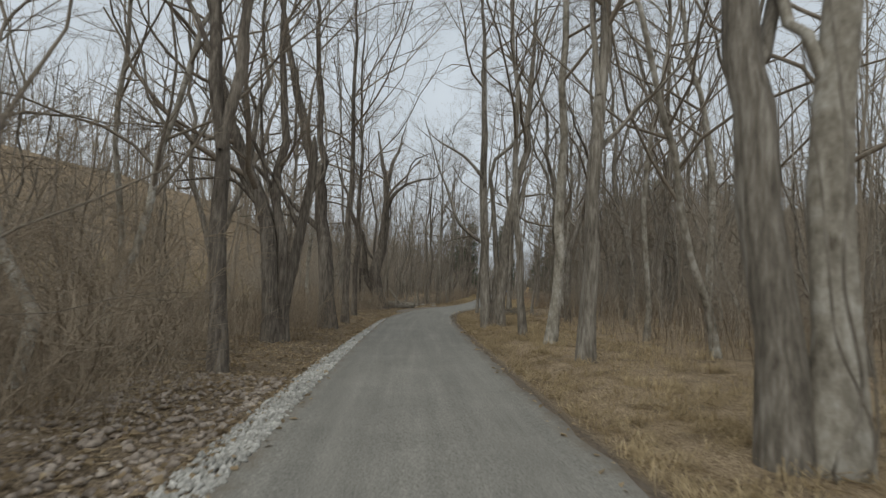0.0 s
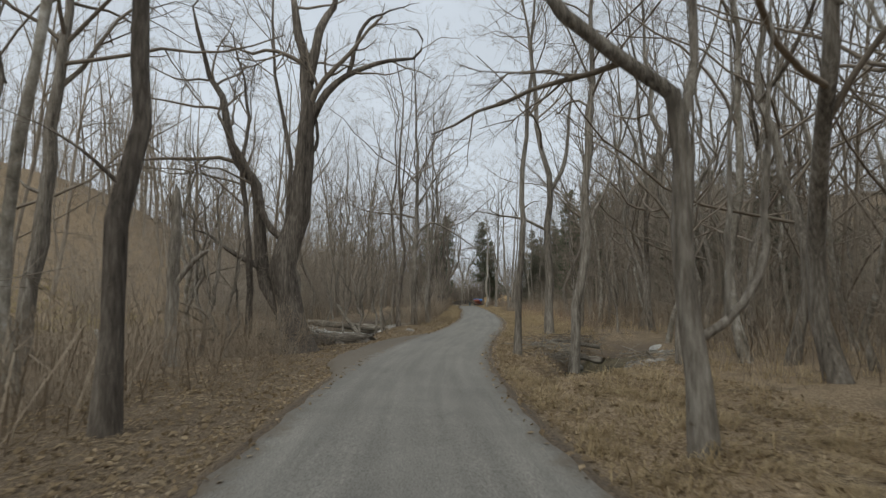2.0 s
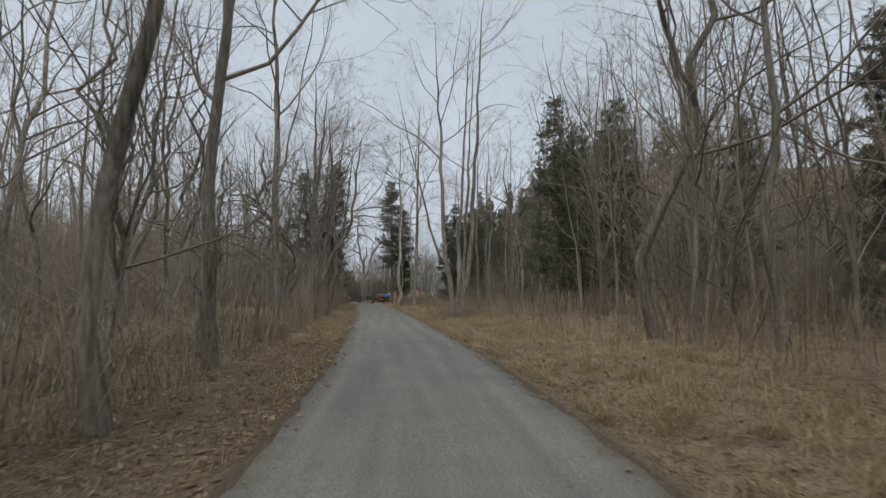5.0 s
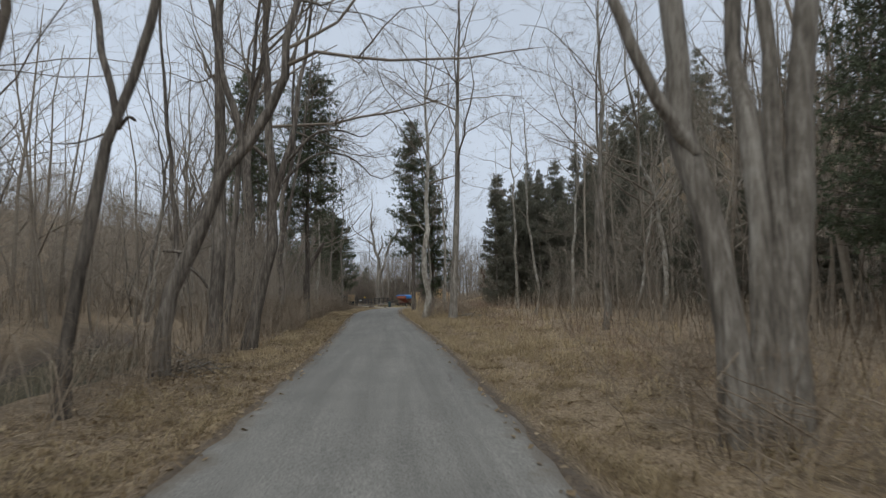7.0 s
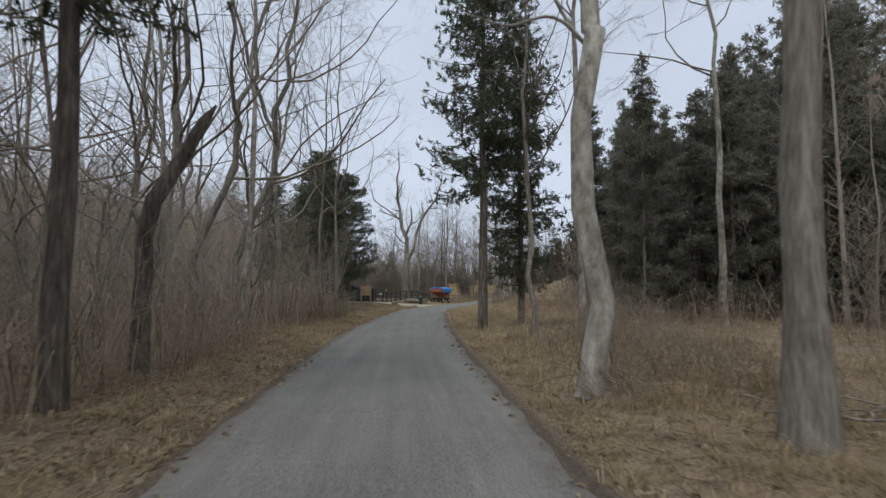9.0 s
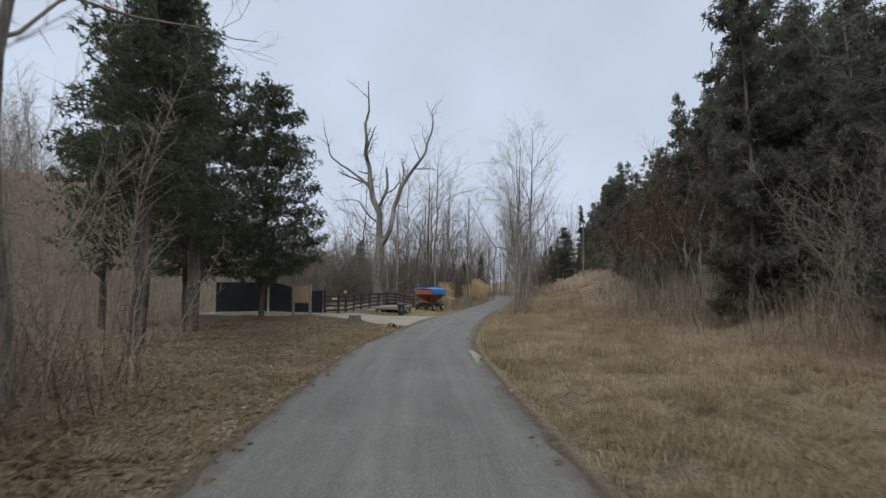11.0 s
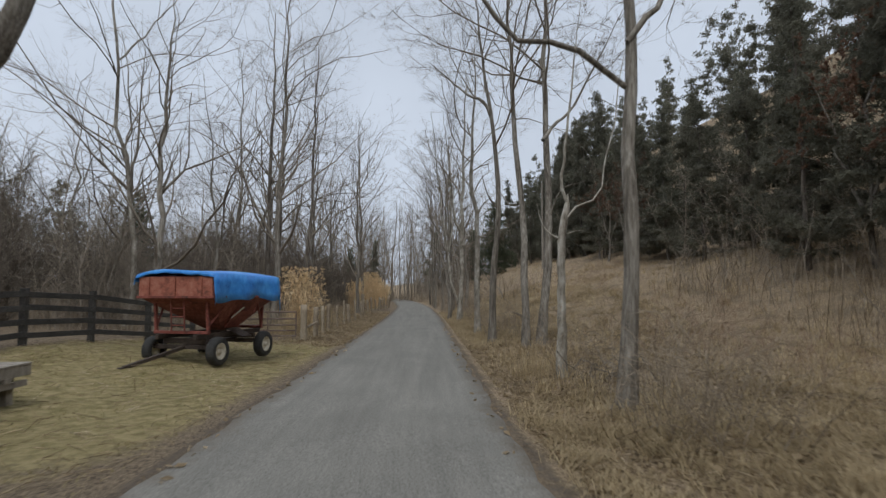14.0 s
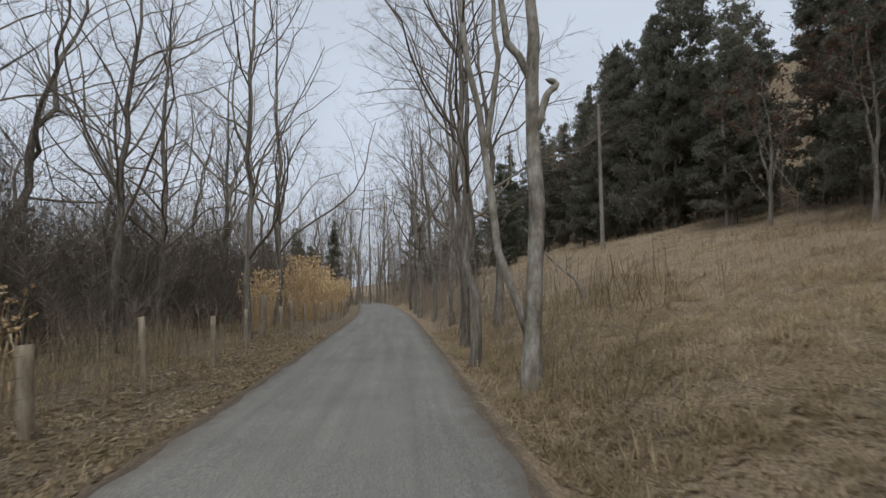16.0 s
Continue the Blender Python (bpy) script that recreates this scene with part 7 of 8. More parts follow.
def gravel_bars():
    """Pale gravel bars beside the creek's pools."""
    rng = np.random.default_rng(46)
    n = 2600
    s, d = 67.0 + rng.normal(size=n) * 1.7, -10.0 + rng.normal(size=n) * 1.8
    loose_stones("gravel_bar", "pale gravel bar between two pools of the creek", (s, d), (0.04, 0.13), LIMESTONE, 47, 0.6)
    n = 620
    s = np.where(rng.random(n) < 0.7, rng.uniform(40, 42.8, n), rng.uniform(45.6, 47.6, n))
    d = creek_right(s) + np.where(s < 44, 1.4, 1.95) + rng.normal(size=n) * 0.28
    loose_stones("gravel_bar", "pale gravel on the far bank of the creek", (s, d), (0.02, 0.07), CREEK_STONE, 48, 0.5)


gravel_bars()
rock_rng = np.random.default_rng(49)
boulder(rock_rng, 48.9, 8.9, 0.46, LIMESTONE, label="pale block of limestone on the creek bank", up=-0.12)
boulder(rock_rng, 47.6, 8.7, 0.26, LIMESTONE, label="pale block of limestone on the creek bank", up=-0.06)
boulder(rock_rng, 51.7, -4.45, 0.5, DARK_BARK, "root_knot", "dark rotten root end beside the fallen log", 0.18, category="root")
boulder(rock_rng, 59.0, -7.4, 0.35, CREEK_STONE, label="worn stone standing in the creek pool", up=0.3)


def fallen_log(s, d, long, radius, turn, tilt, seed, label, bark=None, up=0.0):
    """A fallen trunk with a torn end and branch stubs."""
    rng = np.random.default_rng(seed)
    log = thing("fallen_log", s, d, turn, radius * 0.7 + up, label=label, category="log")
    k = 12
    u = np.linspace(-0.5, 0.5, k)
    path = np.stack([0.06 * np.sin(u * 7 + seed), u * long, u * long * math.tan(radians(tilt))], 1)
    r = radius * (1 - 0.3 * (u + 0.5)) * (1 + 0.1 * rng.normal(size=k))
    path[:, 0] += np.cumsum(rng.normal(size=k)) * radius * 0.12
    r[0], r[-1] = r[0] * 0.9, r[-1] * 0.85
    v, f = tubes(path[None], r[None], 12)
    caps = [np.arange(12)[::-1][None], (np.arange(12) + 12 * (k - 1))[None]]
    ends = np.zeros((k, 12))
    ends[[0, -1]] = rng.normal(size=(2, 12))
    v = v + rng.normal(size=v.shape) * radius * 0.07 + np.stack([0 * ends, ends * radius * 0.5, 0 * ends], -1).reshape(-1, 3)
    part_of("trunk", mesh_of("trunk", v, [f] + caps, bark or LOG_BARK, True), log)
    stubs, sr = sprout(rng, path[None], r[None], 5, 0.15, 0.9, 60, 0.16, 0.15, 0.05, 5, 0.35)
    for p, q in zip(stubs, sr):
        part_of("branch_stub", mesh_of("branch_stub", *tubes(p[None], q[None], 6), bark or LOG_BARK, True), log)
    return log


fallen_log(51.9, -6.7, 4.6, 0.37, 86, 1, 1, "thick rotten fallen log lying at the creek", up=0.62)
fallen_log(56.8, -9.0, 5.0, 0.24, 80, 3, 2, "fallen tree trunk lying across the creek", up=0.5)
fallen_log(66.0, -10.0, 6.5, 0.3, 75, 4, 3, "mossy fallen trunk bridging the creek", up=0.8)
fallen_log(63.0, -8.6, 5.5, 0.17, 40, 28, 4, "dead tree leaning over the creek", up=1.2)
fallen_log(36.2, -14.5, 7.5, 0.26, 90, 0, 10, "long grey log lying across the dry grass", up=0.25)
fallen_log(49.0, -7.4, 3.6, 0.2, 55, 5, 11, "grey driftwood log in the creek bed", up=0.3)
fallen_log(50.6, -6.6, 2.8, 0.14, 100, 3, 12, "grey driftwood log in the creek bed", up=0.3)
fallen_log(66.8, -8.6, 3.2, 0.16, 60, 3, 13, "dark rotten log on the gravel bar", DARK_BARK, up=0.1)
fallen_log(47.0, -5.7, 4.2, 0.3, -24, -5, 5, "dark fallen trunk lying at the old tree's foot", up=0.12)
fallen_log(45.6, 4.9, 2.1, 0.13, 68, 9, 6, "grey driftwood log on the creek bank", up=0.1)
fallen_log(48.6, 5.4, 2.0, 0.09, 60, 6, 7, "grey driftwood log on the creek bank", up=0.1)
fallen_log(96.4, -9.0, 5.0, 0.12, 15, 2, 8, "grey dead trunk lying in the water", up=0.5)
fallen_log(40.0, -8.5, 3.0, 0.08, 55, 30, 9, "pale dead branch leaning in the brush", PALE_BARK)


def concrete_pad():
    """The pale concrete apron in front of the yard, in slabs with joints."""
    d = np.r_[np.arange(-2.15, -9.0, -0.45), np.arange(-9.0, -18, -1.0)]
    near = np.interp(-d, [1.9, 3.2, 4.5, 5.4, 7, 8.5, 16, 34], [176.2, 177.1, 177.9, 178.6, 178.9, 179.2, 180, 180])
    far = np.interp(-d, [1.9, 2.9, 5, 7, 8.5, 9.6, 13, 34], [190.2, 189.4, 188.0, 186.2, 184.6, 184.0, 185.0, 186])
    rows = 10
    ss = near[:, None] + (far - near)[:, None] * np.linspace(0, 1, rows)[None]
    ss = ss + 0.06 * np.sin(9 * d)[:, None] * (np.linspace(0, 1, rows) > 0.95)[None]
    dd = np.broadcast_to(d[:, None], ss.shape).copy()
    x, y = loc(ss, dd)
    z = ground_z(ss, dd) + 0.055
    apron = tagged(new("concrete_apron", mesh_of("concrete_apron", np.stack([x, y, z], -1).reshape(-1, 3), grid_faces(len(d), rows), CONCRETE, True)), "pale worn concrete apron beside the lane", "pavement", kind="structure")
    edge_rows = [np.stack([x[:, 0], y[:, 0], z[:, 0]], 1), np.stack([x[:, 0], y[:, 0], z[:, 0] - 0.2], 1)]
    part("apron_edge", sheet([[tuple(p) for p in row] for row in edge_rows]), CONCRETE, apron)
    for u in (0.52,):
        js = near + (far - near) * u
        rows_j = []
        for side in (-0.005, 0.005):
            jx, jy = loc(js + side, d)
            rows_j.append([tuple(p) for p in np.stack([jx, jy, ground_z(js, d) + 0.059], 1)])
        part("joint", sheet(rows_j), CLAY_PIPE, apron, "dark joint between the slabs")


concrete_pad()


def tree_stump():
    rng = np.random.default_rng(5)
    stump = thing("tree_stump", 178.05, -5.55, 20, -0.05, label="low sawn tree stump among fallen leaves", category="stump")
    k, sides = 5, 18
    v, f = tubes(np.stack([np.zeros(k), np.zeros(k), np.linspace(0, 0.38, k)], 1)[None], np.array([[0.42, 0.37, 0.345, 0.335, 0.33]]), sides)
    a = np.arctan2(v[:, 1], v[:, 0])
    v[:, :2] *= (1 + 0.07 * np.sin(5 * a + 1) + 0.04 * np.sin(9 * a))[:, None]
    part_of("bark", mesh_of("bark", v, f, DARK_BARK, True), stump)
    part_of("cut_top", mesh_of("cut_top", v[-sides:] + np.array([0, 0, 0.002]), np.arange(sides)[None], STUMP_WOOD), stump, "pale sawn top")


tree_stump()


def culvert_pipe():
    pipe = thing("culvert_pipe", 175.9, -2.95, 24, 0.06, label="short dark corrugated culvert pipe in the verge", category="pipe")
    bm = bmesh.new()
    rings, sides, radius = 9, 20, 0.17
    made = []
    for layer, grow in ((0, 1.0), (1, 0.86)):
        made.append([[bm.verts.new((radius * grow * (1 + 0.05 * (j % 2)) * math.cos(6.2832 * i / sides), -0.5 + j * 0.07, radius * grow * (1 + 0.05 * (j % 2)) * math.sin(6.2832 * i / sides))) for i in range(sides)] for j in range(rings)])
    for layer in made:
        for low, high in zip(layer, layer[1:]):
            for i in range(sides):
                bm.faces.new((low[i], low[(i + 1) % sides], high[(i + 1) % sides], high[i]))
    for j in (0, -1):
        for i in range(sides):
            bm.faces.new((made[0][j][i], made[0][j][(i + 1) % sides], made[1][j][(i + 1) % sides], made[1][j][i]))
    part("pipe_wall", bm, CLAY_PIPE, pipe)


culvert_pipe()


def board_fence():
    """Dark four-board fence along the yard: posts and boards."""
    fence = thing("board_fence", 184.3, -9.7, label="dark-stained four-board wooden fence round the yard", category="fence")
    inverse = fence.matrix_world.inverted()
    spots = [(184.3, -9.5), (186.5, -9.2), (188.7, -9.3), (190.9, -9.3), (193.2, -9.35), (195.5, -9.3), (197.9, -9.2), (200.3, -9.0), (202.7, -8.8), (205.1, -8.4), (207.4, -7.9)]
    feet = [inverse @ place(s, d, -0.05) for s, d in spots]
    for k, foot in enumerate(feet):
        high = 1.78 if k == 0 else 1.42 + 0.04 * (k % 3)
        tilt = Matrix.Rotation(radians(1.5 * math.sin(3.1 * k)), 4, "X")
        part("post", box((0.15, 0.15, high), foot + Vector((0, 0, high / 2)), 0.012, tilt), FENCE_WOOD, fence)
    for k, (a, b) in enumerate(zip(feet, feet[1:])):
        for j in range(4):
            sag = 0.02 * math.sin(5 * k + 2 * j)
            up = 0.32 + 0.33 * j
            part("board", beam(a + Vector((0.09, 0, up + sag)), b + Vector((0.09, 0, up - sag)), 0.03, 0.14), FENCE_WOOD, fence)


board_fence()


def cloth_gate():
    """Tall gate leaves hung with black shade cloth."""
    for (s0, d0), (s1, d1), tops in (((184.35, -9.72), (183.2, -13.1), (1.66, 1.63, 1.66, 1.85, 2.06, 2.16)), ((183.1, -13.3), (182.4, -16.6), (2.1, 2.12, 2.15))):
        gate = thing("cloth_gate", s0, d0, label="tall yard gate hung with sagging black shade cloth", category="gate", group="yard gates")
        inverse = gate.matrix_world.inverted()
        a, b = inverse @ place(s0, d0), inverse @ place(s1, d1)
        rows = []
        n = 14
        for k in range(n + 1):
            u = k / n
            p = a.lerp(b, u)
            top = float(np.interp(u, np.linspace(0, 1, len(tops)), tops))
            fold = 0.04 * math.sin(9 * u * 3.1) + 0.02 * math.sin(31 * u)
            rows.append([(p.x + fold * w, p.y + fold * w, p.z + 0.1 + (top - 0.1) * w) for w in (0, 0.25, 0.5, 0.75, 1.0)])
        part("shade_cloth", thickened(sheet(rows), 0.006), BLACK_CLOTH, gate, "sagging black shade cloth")
        for p, top in ((a, tops[0]), (b, tops[-1])):
            part("post", rod(p - Vector((0, 0, 0.1)), p + Vector((0, 0, top + 0.03)), 0.04), FENCE_WOOD, gate)
        part("bottom_rail", rod(a + Vector((0, 0, 0.12)), b + Vector((0, 0, 0.12)), 0.022), FENCE_WOOD, gate)
        part("middle_rail", rod(a + Vector((0.03, 0.03, 0.9)), b + Vector((0.03, 0.03, 0.9)), 0.022), FENCE_WOOD, gate)


cloth_gate()


def notice_board():
    """The blank back of a wooden board between two posts."""
    board = thing("notice_board", 178.2, -8.85, -12, label="blank tan plywood notice board on two wooden posts", category="sign")
    for x in (-0.58, 0.58):
        part("post", box((0.14, 0.14, 2.0), (x, 0, 0.93), 0.012), POST_WOOD, board)
    part("panel", box((1.02, 0.025, 1.0), (0, -0.03, 1.36), 0.004), BOARD, board)
    part("top_rail", box((1.3, 0.06, 0.09), (0, -0.02, 1.92), 0.01), POST_WOOD, board)
    part("bottom_rail", box((1.02, 0.05, 0.07), (0, 0.012, 0.86), 0.008), POST_WOOD, board)


notice_board()


def low_deck():
    """A low wooden platform with plank top and stubby legs."""
    deck = thing("low_platform", 193.2, -6.4, 0, label="low weathered wooden platform standing on stub legs", category="platform")
    wide, long, high = 2.5, 4.0, 0.52
    n = 14
    for k in range(n):
        y = -long / 2 + (k + 0.5) * long / n
        part("plank", box((wide, long / n - 0.012, 0.035), (0, y, high - 0.02 + 0.004 * math.sin(5 * k)), 0.004), OLD_WOOD, deck)
    for x in (-wide / 2 + 0.04, wide / 2 - 0.04):
        part("side_beam", box((0.06, long, 0.15), (x, 0, high - 0.115), 0.006), OLD_WOOD, deck)
    for x in (-wide / 2 + 0.05, wide / 2 - 0.05):
        part("lower_rail", box((0.05, long - 0.1, 0.09), (x, 0, high - 0.3), 0.006), OLD_WOOD, deck)
        for y in (-1.5, -0.75, 0.0, 0.75, 1.5):
            part("spacer_block", box((0.09, 0.14, 0.08), (x, y, high - 0.223), 0.006), OLD_WOOD, deck)
    for y in (-long / 2 + 0.03, 0, long / 2 - 0.03):
        part("cross_beam", box((wide - 0.15, 0.06, 0.15), (0, y, high - 0.115), 0.006), OLD_WOOD, deck)
    for x in (-wide / 2 + 0.2, wide / 2 - 0.2):
        for y in (-long / 2 + 0.25, 0, long / 2 - 0.25):
            part("leg", box((0.14, 0.14, 0.48), (x, y, 0.1), 0.01), OLD_WOOD, deck)


low_deck()


def rubbish_bin():
    can = thing("rubbish_bin", 189.35, -4.95, 15, label="dark blue-green square plastic rubbish bin with a lid", category="bin")
    part("body", turned([(0.21, 0.0), (0.225, 0.02), (0.25, 0.45), (0.27, 0.8), (0.29, 0.81), (0.29, 0.85)], 32, square=True), BIN_PLASTIC, can)
    lid = part("lid", turned([(0.305, 0.82), (0.31, 0.89), (0.28, 0.905), (0.285, 0.945), (0.25, 0.96), (0.24, 0.99), (0.12, 1.06), (0.02, 1.075)], 32, square=True), BIN_PLASTIC, can)
    part("lid_knob", box((0.16, 0.05, 0.05), (0, 0, 1.09), 0.012), BIN_PLASTIC, lid)
    for x in (-0.31, 0.31):
        part("handle", box((0.05, 0.14, 0.05), (x, 0, 0.72), 0.012), BIN_PLASTIC, can)
    part("front_plate", box((0.26, 0.012, 0.2), (0, -0.272, 0.66), 0.005), BIN_PLASTIC, can, "raised blank plate")
    part("label_mark", box((0.09, 0.006, 0.035), (0, -0.262, 0.44), 0.0), WHITE_PAINT, can, "small worn white mark")


rubbish_bin()


def grain_wagon():
    """A gravity-box grain wagon under a tarpaulin; its tongue points along -y."""
    w = thing("grain_wagon", 201.0, -4.75, -16, label="rusty red hopper wagon covered with a blue tarpaulin", category="wagon")
    hx, hy = 1.03, 1.38          # half width and half length at the rim
    rim, knee, mouth = 2.12, 1.62, 0.78

    def ring(x, y0, y1, z, x0=None):
        x0 = -x if x0 is None else x0
        return [(x0, y0, z), (x, y0, z), (x, y1, z), (x0, y1, z), (x0, y0, z)]

    hopper = sheet([ring(0.42, -0.2, 0.38, mouth, 0.0), ring(hx, -hy, hy, knee), ring(hx, -hy, hy, rim)])
    part("hopper", thickened(hopper, 0.02), RED_PAINT, w, "rusty red tapered hopper")
    part("front_panel", box((2 * hx - 0.04, 0.025, 0.46), (0, -hy - 0.018, rim - 0.25), 0.004), ORANGE_PAINT, w, "faded rust-red front panel")
    for x in (-0.72, 0.0, 0.72):
        part("panel_rib", box((0.035, 0.03, 0.46), (x, -hy - 0.045, rim - 0.25), 0.005), ORANGE_PAINT, w)
    part("knee_rail", box((2 * hx + 0.08, 0.06, 0.06), (0, -hy - 0.02, knee), 0.006), RED_PAINT, w)
    for x in (-hx, hx):
        part("side_rail", box((0.06, 2 * hy + 0.06, 0.06), (x, 0, knee), 0.006), RED_PAINT, w)
        for y in (-0.55, 0.35, 0.95):
            part("side_rib", beam((x * 1.01, y, rim), (x * 0.72, y * 0.7, 1.15), 0.04, 0.04), RED_PAINT, w)
    # supporting frame with a ladder at the front
    for x in (-0.72, 0.72):
        part("frame_post", beam((x, -1.12, 0.74), (x, -1.2, knee), 0.07, 0.07), RED_PAINT, w)
        part("frame_post", beam((x, 1.12, 0.74), (x, 1.2, knee), 0.07, 0.07), RED_PAINT, w)
        part("brace", beam((x, -1.1, 0.95), (x * 1.3, -0.55, knee), 0.045, 0.045), RED_PAINT, w)
        part("brace", beam((x, 1.1, 0.95), (x * 1.3, 0.55, knee), 0.045, 0.045), RED_PAINT, w)
        part("chassis_rail", box((0.09, 2.7, 0.12), (x * 0.72, 0, 0.68), 0.01), DARK_STEEL, w)
    for z in (0.78, 1.5):
        part("frame_rail", box((1.5, 0.06, 0.07), (0, -1.16, z), 0.006), RED_PAINT, w)
        part("frame_rail", box((1.5, 0.06, 0.07), (0, 1.16, z), 0.006), RED_PAINT, w)
    for x in (-0.2, 0.16):
        part("ladder_side", beam((x, -1.24, 0.8), (x, -1.3, 1.58), 0.03, 0.03), RED_PAINT, w)
    for z in (0.95, 1.15, 1.35):
        part("ladder_rung", rod((-0.2, -1.25, z), (0.16, -1.25, z), 0.015), RED_PAINT, w)
    part("discharge_door", box((0.03, 0.62, 0.5), (0.66, 0.08, 1.05), 0.006, Matrix.Rotation(radians(36), 4, "Y")), RED_PAINT, w)
    part("discharge_chute", sheet([[(0.5, -0.2, 0.82), (0.5, 0.36, 0.82)], [(0.98, -0.12, 0.62), (0.98, 0.28, 0.62)]]), DARK_STEEL, w)
    part("white_mark", box((0.006, 0.07, 0.42), (0.815, -0.1, 1.22), 0.0, Matrix.Rotation(radians(36), 4, "Y") @ Matrix.Rotation(radians(-38), 4, "X")), WHITE_PAINT, w)
    # running gear
    for y in (-0.98, 1.0):
        part("axle", box((1.75, 0.11, 0.11), (0, y, 0.42), 0.012), DARK_STEEL, w)
        part("bolster", box((1.2, 0.12, 0.14), (0, y, 0.56), 0.012), DARK_STEEL, w)
    part("reach_beam", box((0.1, 2.1, 0.1), (0, 0, 0.46), 0.01), DARK_STEEL, w)
    part("tongue", beam((0, -1.0, 0.42), (-0.35, -2.5, 0.1), 0.09, 0.08), DARK_STEEL, w)
    part("hitch_eye", turned([(0.03, -0.02), (0.07, -0.02), (0.07, 0.02), (0.03, 0.02)], 12, at=(-0.36, -2.55, 0.1)), DARK_STEEL, w)
    for x in (-0.88, 0.88):
        for y in (-0.98, 1.0):
            side = 1 if x > 0 else -1
            tyre = part("tyre", turned([(0.2, -0.1), (0.3, -0.115), (0.335, -0.08), (0.345, 0), (0.335, 0.08), (0.3, 0.115), (0.2, 0.1)], 28, "X", (x, y, 0.33), False), RUBBER, w)
            part("rim", turned([(0.205, 0.0), (0.205, 0.095), (0.17, 0.1), (0.15, 0.05), (0.06, 0.045), (0.055, 0.1), (0.02, 0.105)] if side > 0 else [(0.02, -0.105), (0.055, -0.1), (0.06, -0.045), (0.15, -0.05), (0.17, -0.1), (0.205, -0.095), (0.205, 0.0)], 20, "X", (x, y, 0.33)), RIM_PAINT, tyre, "dirty cream wheel rim")
    # tarpaulin: a sagging top, with skirts of uneven length
    rng = np.random.default_rng(3)
    n, m = 15, 18
    rows = []
    for j in range(m + 1):
        v = j / m
        y = -hy - 0.05 + (2 * hy + 0.1) * v
        row = []
        for i in range(-3, n + 4):
            u = min(max(i / n, 0), 1)
            x = (-hx - 0.04) + (2 * hx + 0.08) * u
            ridge = 0.13 * math.sin(math.pi * u) ** 0.7 + 0.02 * math.sin(7 * u + 5 * v)
            drop = 0.0
            if i < 0 or i > n:
                step = -i if i < 0 else i - n
                long = (0.62 + 0.05 * math.sin(6 * v + 1) + 0.03 * math.sin(17 * v)) if i > n else 0.16 + 0.03 * math.sin(9 * v)
                drop = long * step / 3
                x += (0.012 + 0.02 * math.sin(13 * v + step)) * (1 if i > n else -1) * step
            row.append((x, y + 0.01 * math.sin(9 * u), rim + 0.03 + ridge - drop))
        rows.append(row)
    for end, length in ((0, 0.09), (-1, 0.4)):
        base = rows[end]
        skirt = [[(p[0], p[1] + (-0.015 if end == 0 else 0.015) * s + 0.012 * math.sin(20 * k + s), p[2] - length * s / 2 * (1 + 0.15 * math.sin(2.0 * k))) for k, p in enumerate(base)] for s in (1, 2)]
        rows = skirt[::-1] + rows if end == 0 else rows + skirt
    tarp = sheet(rows)
    for f in tarp.faces:
        f.smooth = True
    part("tarpaulin", thickened(tarp, 0.006), TARP, w, "bright blue creased plastic tarpaulin")


grain_wagon()


def tube_gate():
    gate = thing("tube_gate", 208.0, -4.2, 0, label="rusty brown tubular steel farm gate, closed", category="gate")
    inverse = gate.matrix_world.inverted()
    far = inverse @ place(208.4, -7.6)
    along = Vector((far.x, far.y, far.z))
    for z in (0.16, 0.37, 0.58, 0.82, 1.08):
        part("bar", rod((0, 0, z), along + Vector((0, 0, z)), 0.026), GATE_STEEL, gate)
    for u in (0.0, 0.33, 0.66, 1.0):
        p = along * u
        part("upright", rod(p + Vector((0, -0.01, 0.14)), p + Vector((0, -0.01, 1.1)), 0.024), GATE_STEEL, gate)


tube_gate()


def fence_post(s, d, high, radius, seed, label="weathered round wooden fence post", lean=2.0):
    rng = np.random.default_rng(seed)
    post = thing("fence_post", s, d, rng.uniform(0, 360), -0.1, label=label, category="post", group="posts of the wire fence")
    k, sides = 6, 12
    tilt = np.radians(rng.normal(size=2) * lean)
    z = np.linspace(0, high + 0.1, k)
    path = np.stack([z * tilt[0], z * tilt[1], z], 1)
    v, f = tubes(path[None], (radius * (1 + 0.05 * rng.normal(size=k)))[None], sides)
    cap = (np.arange(sides) + sides * (k - 1))[None]
    part_of("shaft", mesh_of("shaft", v, [f, cap], POST_WOOD, True), post)
    return post


fence_post(207.8, -3.85, 1.36, 0.125, 1, "thick weathered gate post of round wood", 0.8)
fence_post(209.5, -3.75, 1.22, 0.1, 2)
POSTS = [(211.3, 0.07), (213.0, 0.085), (215.9, 0.06), (218.0, 0.045), (219.4, 0.09), (222.4, 0.05), (226.2, 0.06), (229.6, 0.055), (234.0, 0.13), (236.2, 0.09), (237.6, 0.08), (239.8, 0.07), (242, 0.07), (244.2, 0.07), (246.4, 0.065), (248.6, 0.07), (250.8, 0.065), (253, 0.07), (255.2, 0.065), (257.4, 0.06), (260, 0.065), (263, 0.065)]


def fence_line(s):
    """How far the wire fence stands from the lane's centre line."""
    return np.interp(s, [205, 230, 234, 237, 244, 252, 265], [-3.75, -3.8, -4.3, -4.0, -3.45, -3.1, -2.75])


for k, (along, girth) in enumerate(POSTS):
    fence_post(along, float(fence_line(along)) - 0.1 * math.sin(k), 1.25 + 0.12 * math.sin(2.7 * k) + (0.35 if girth > 0.1 else 0), girth, 10 + k)


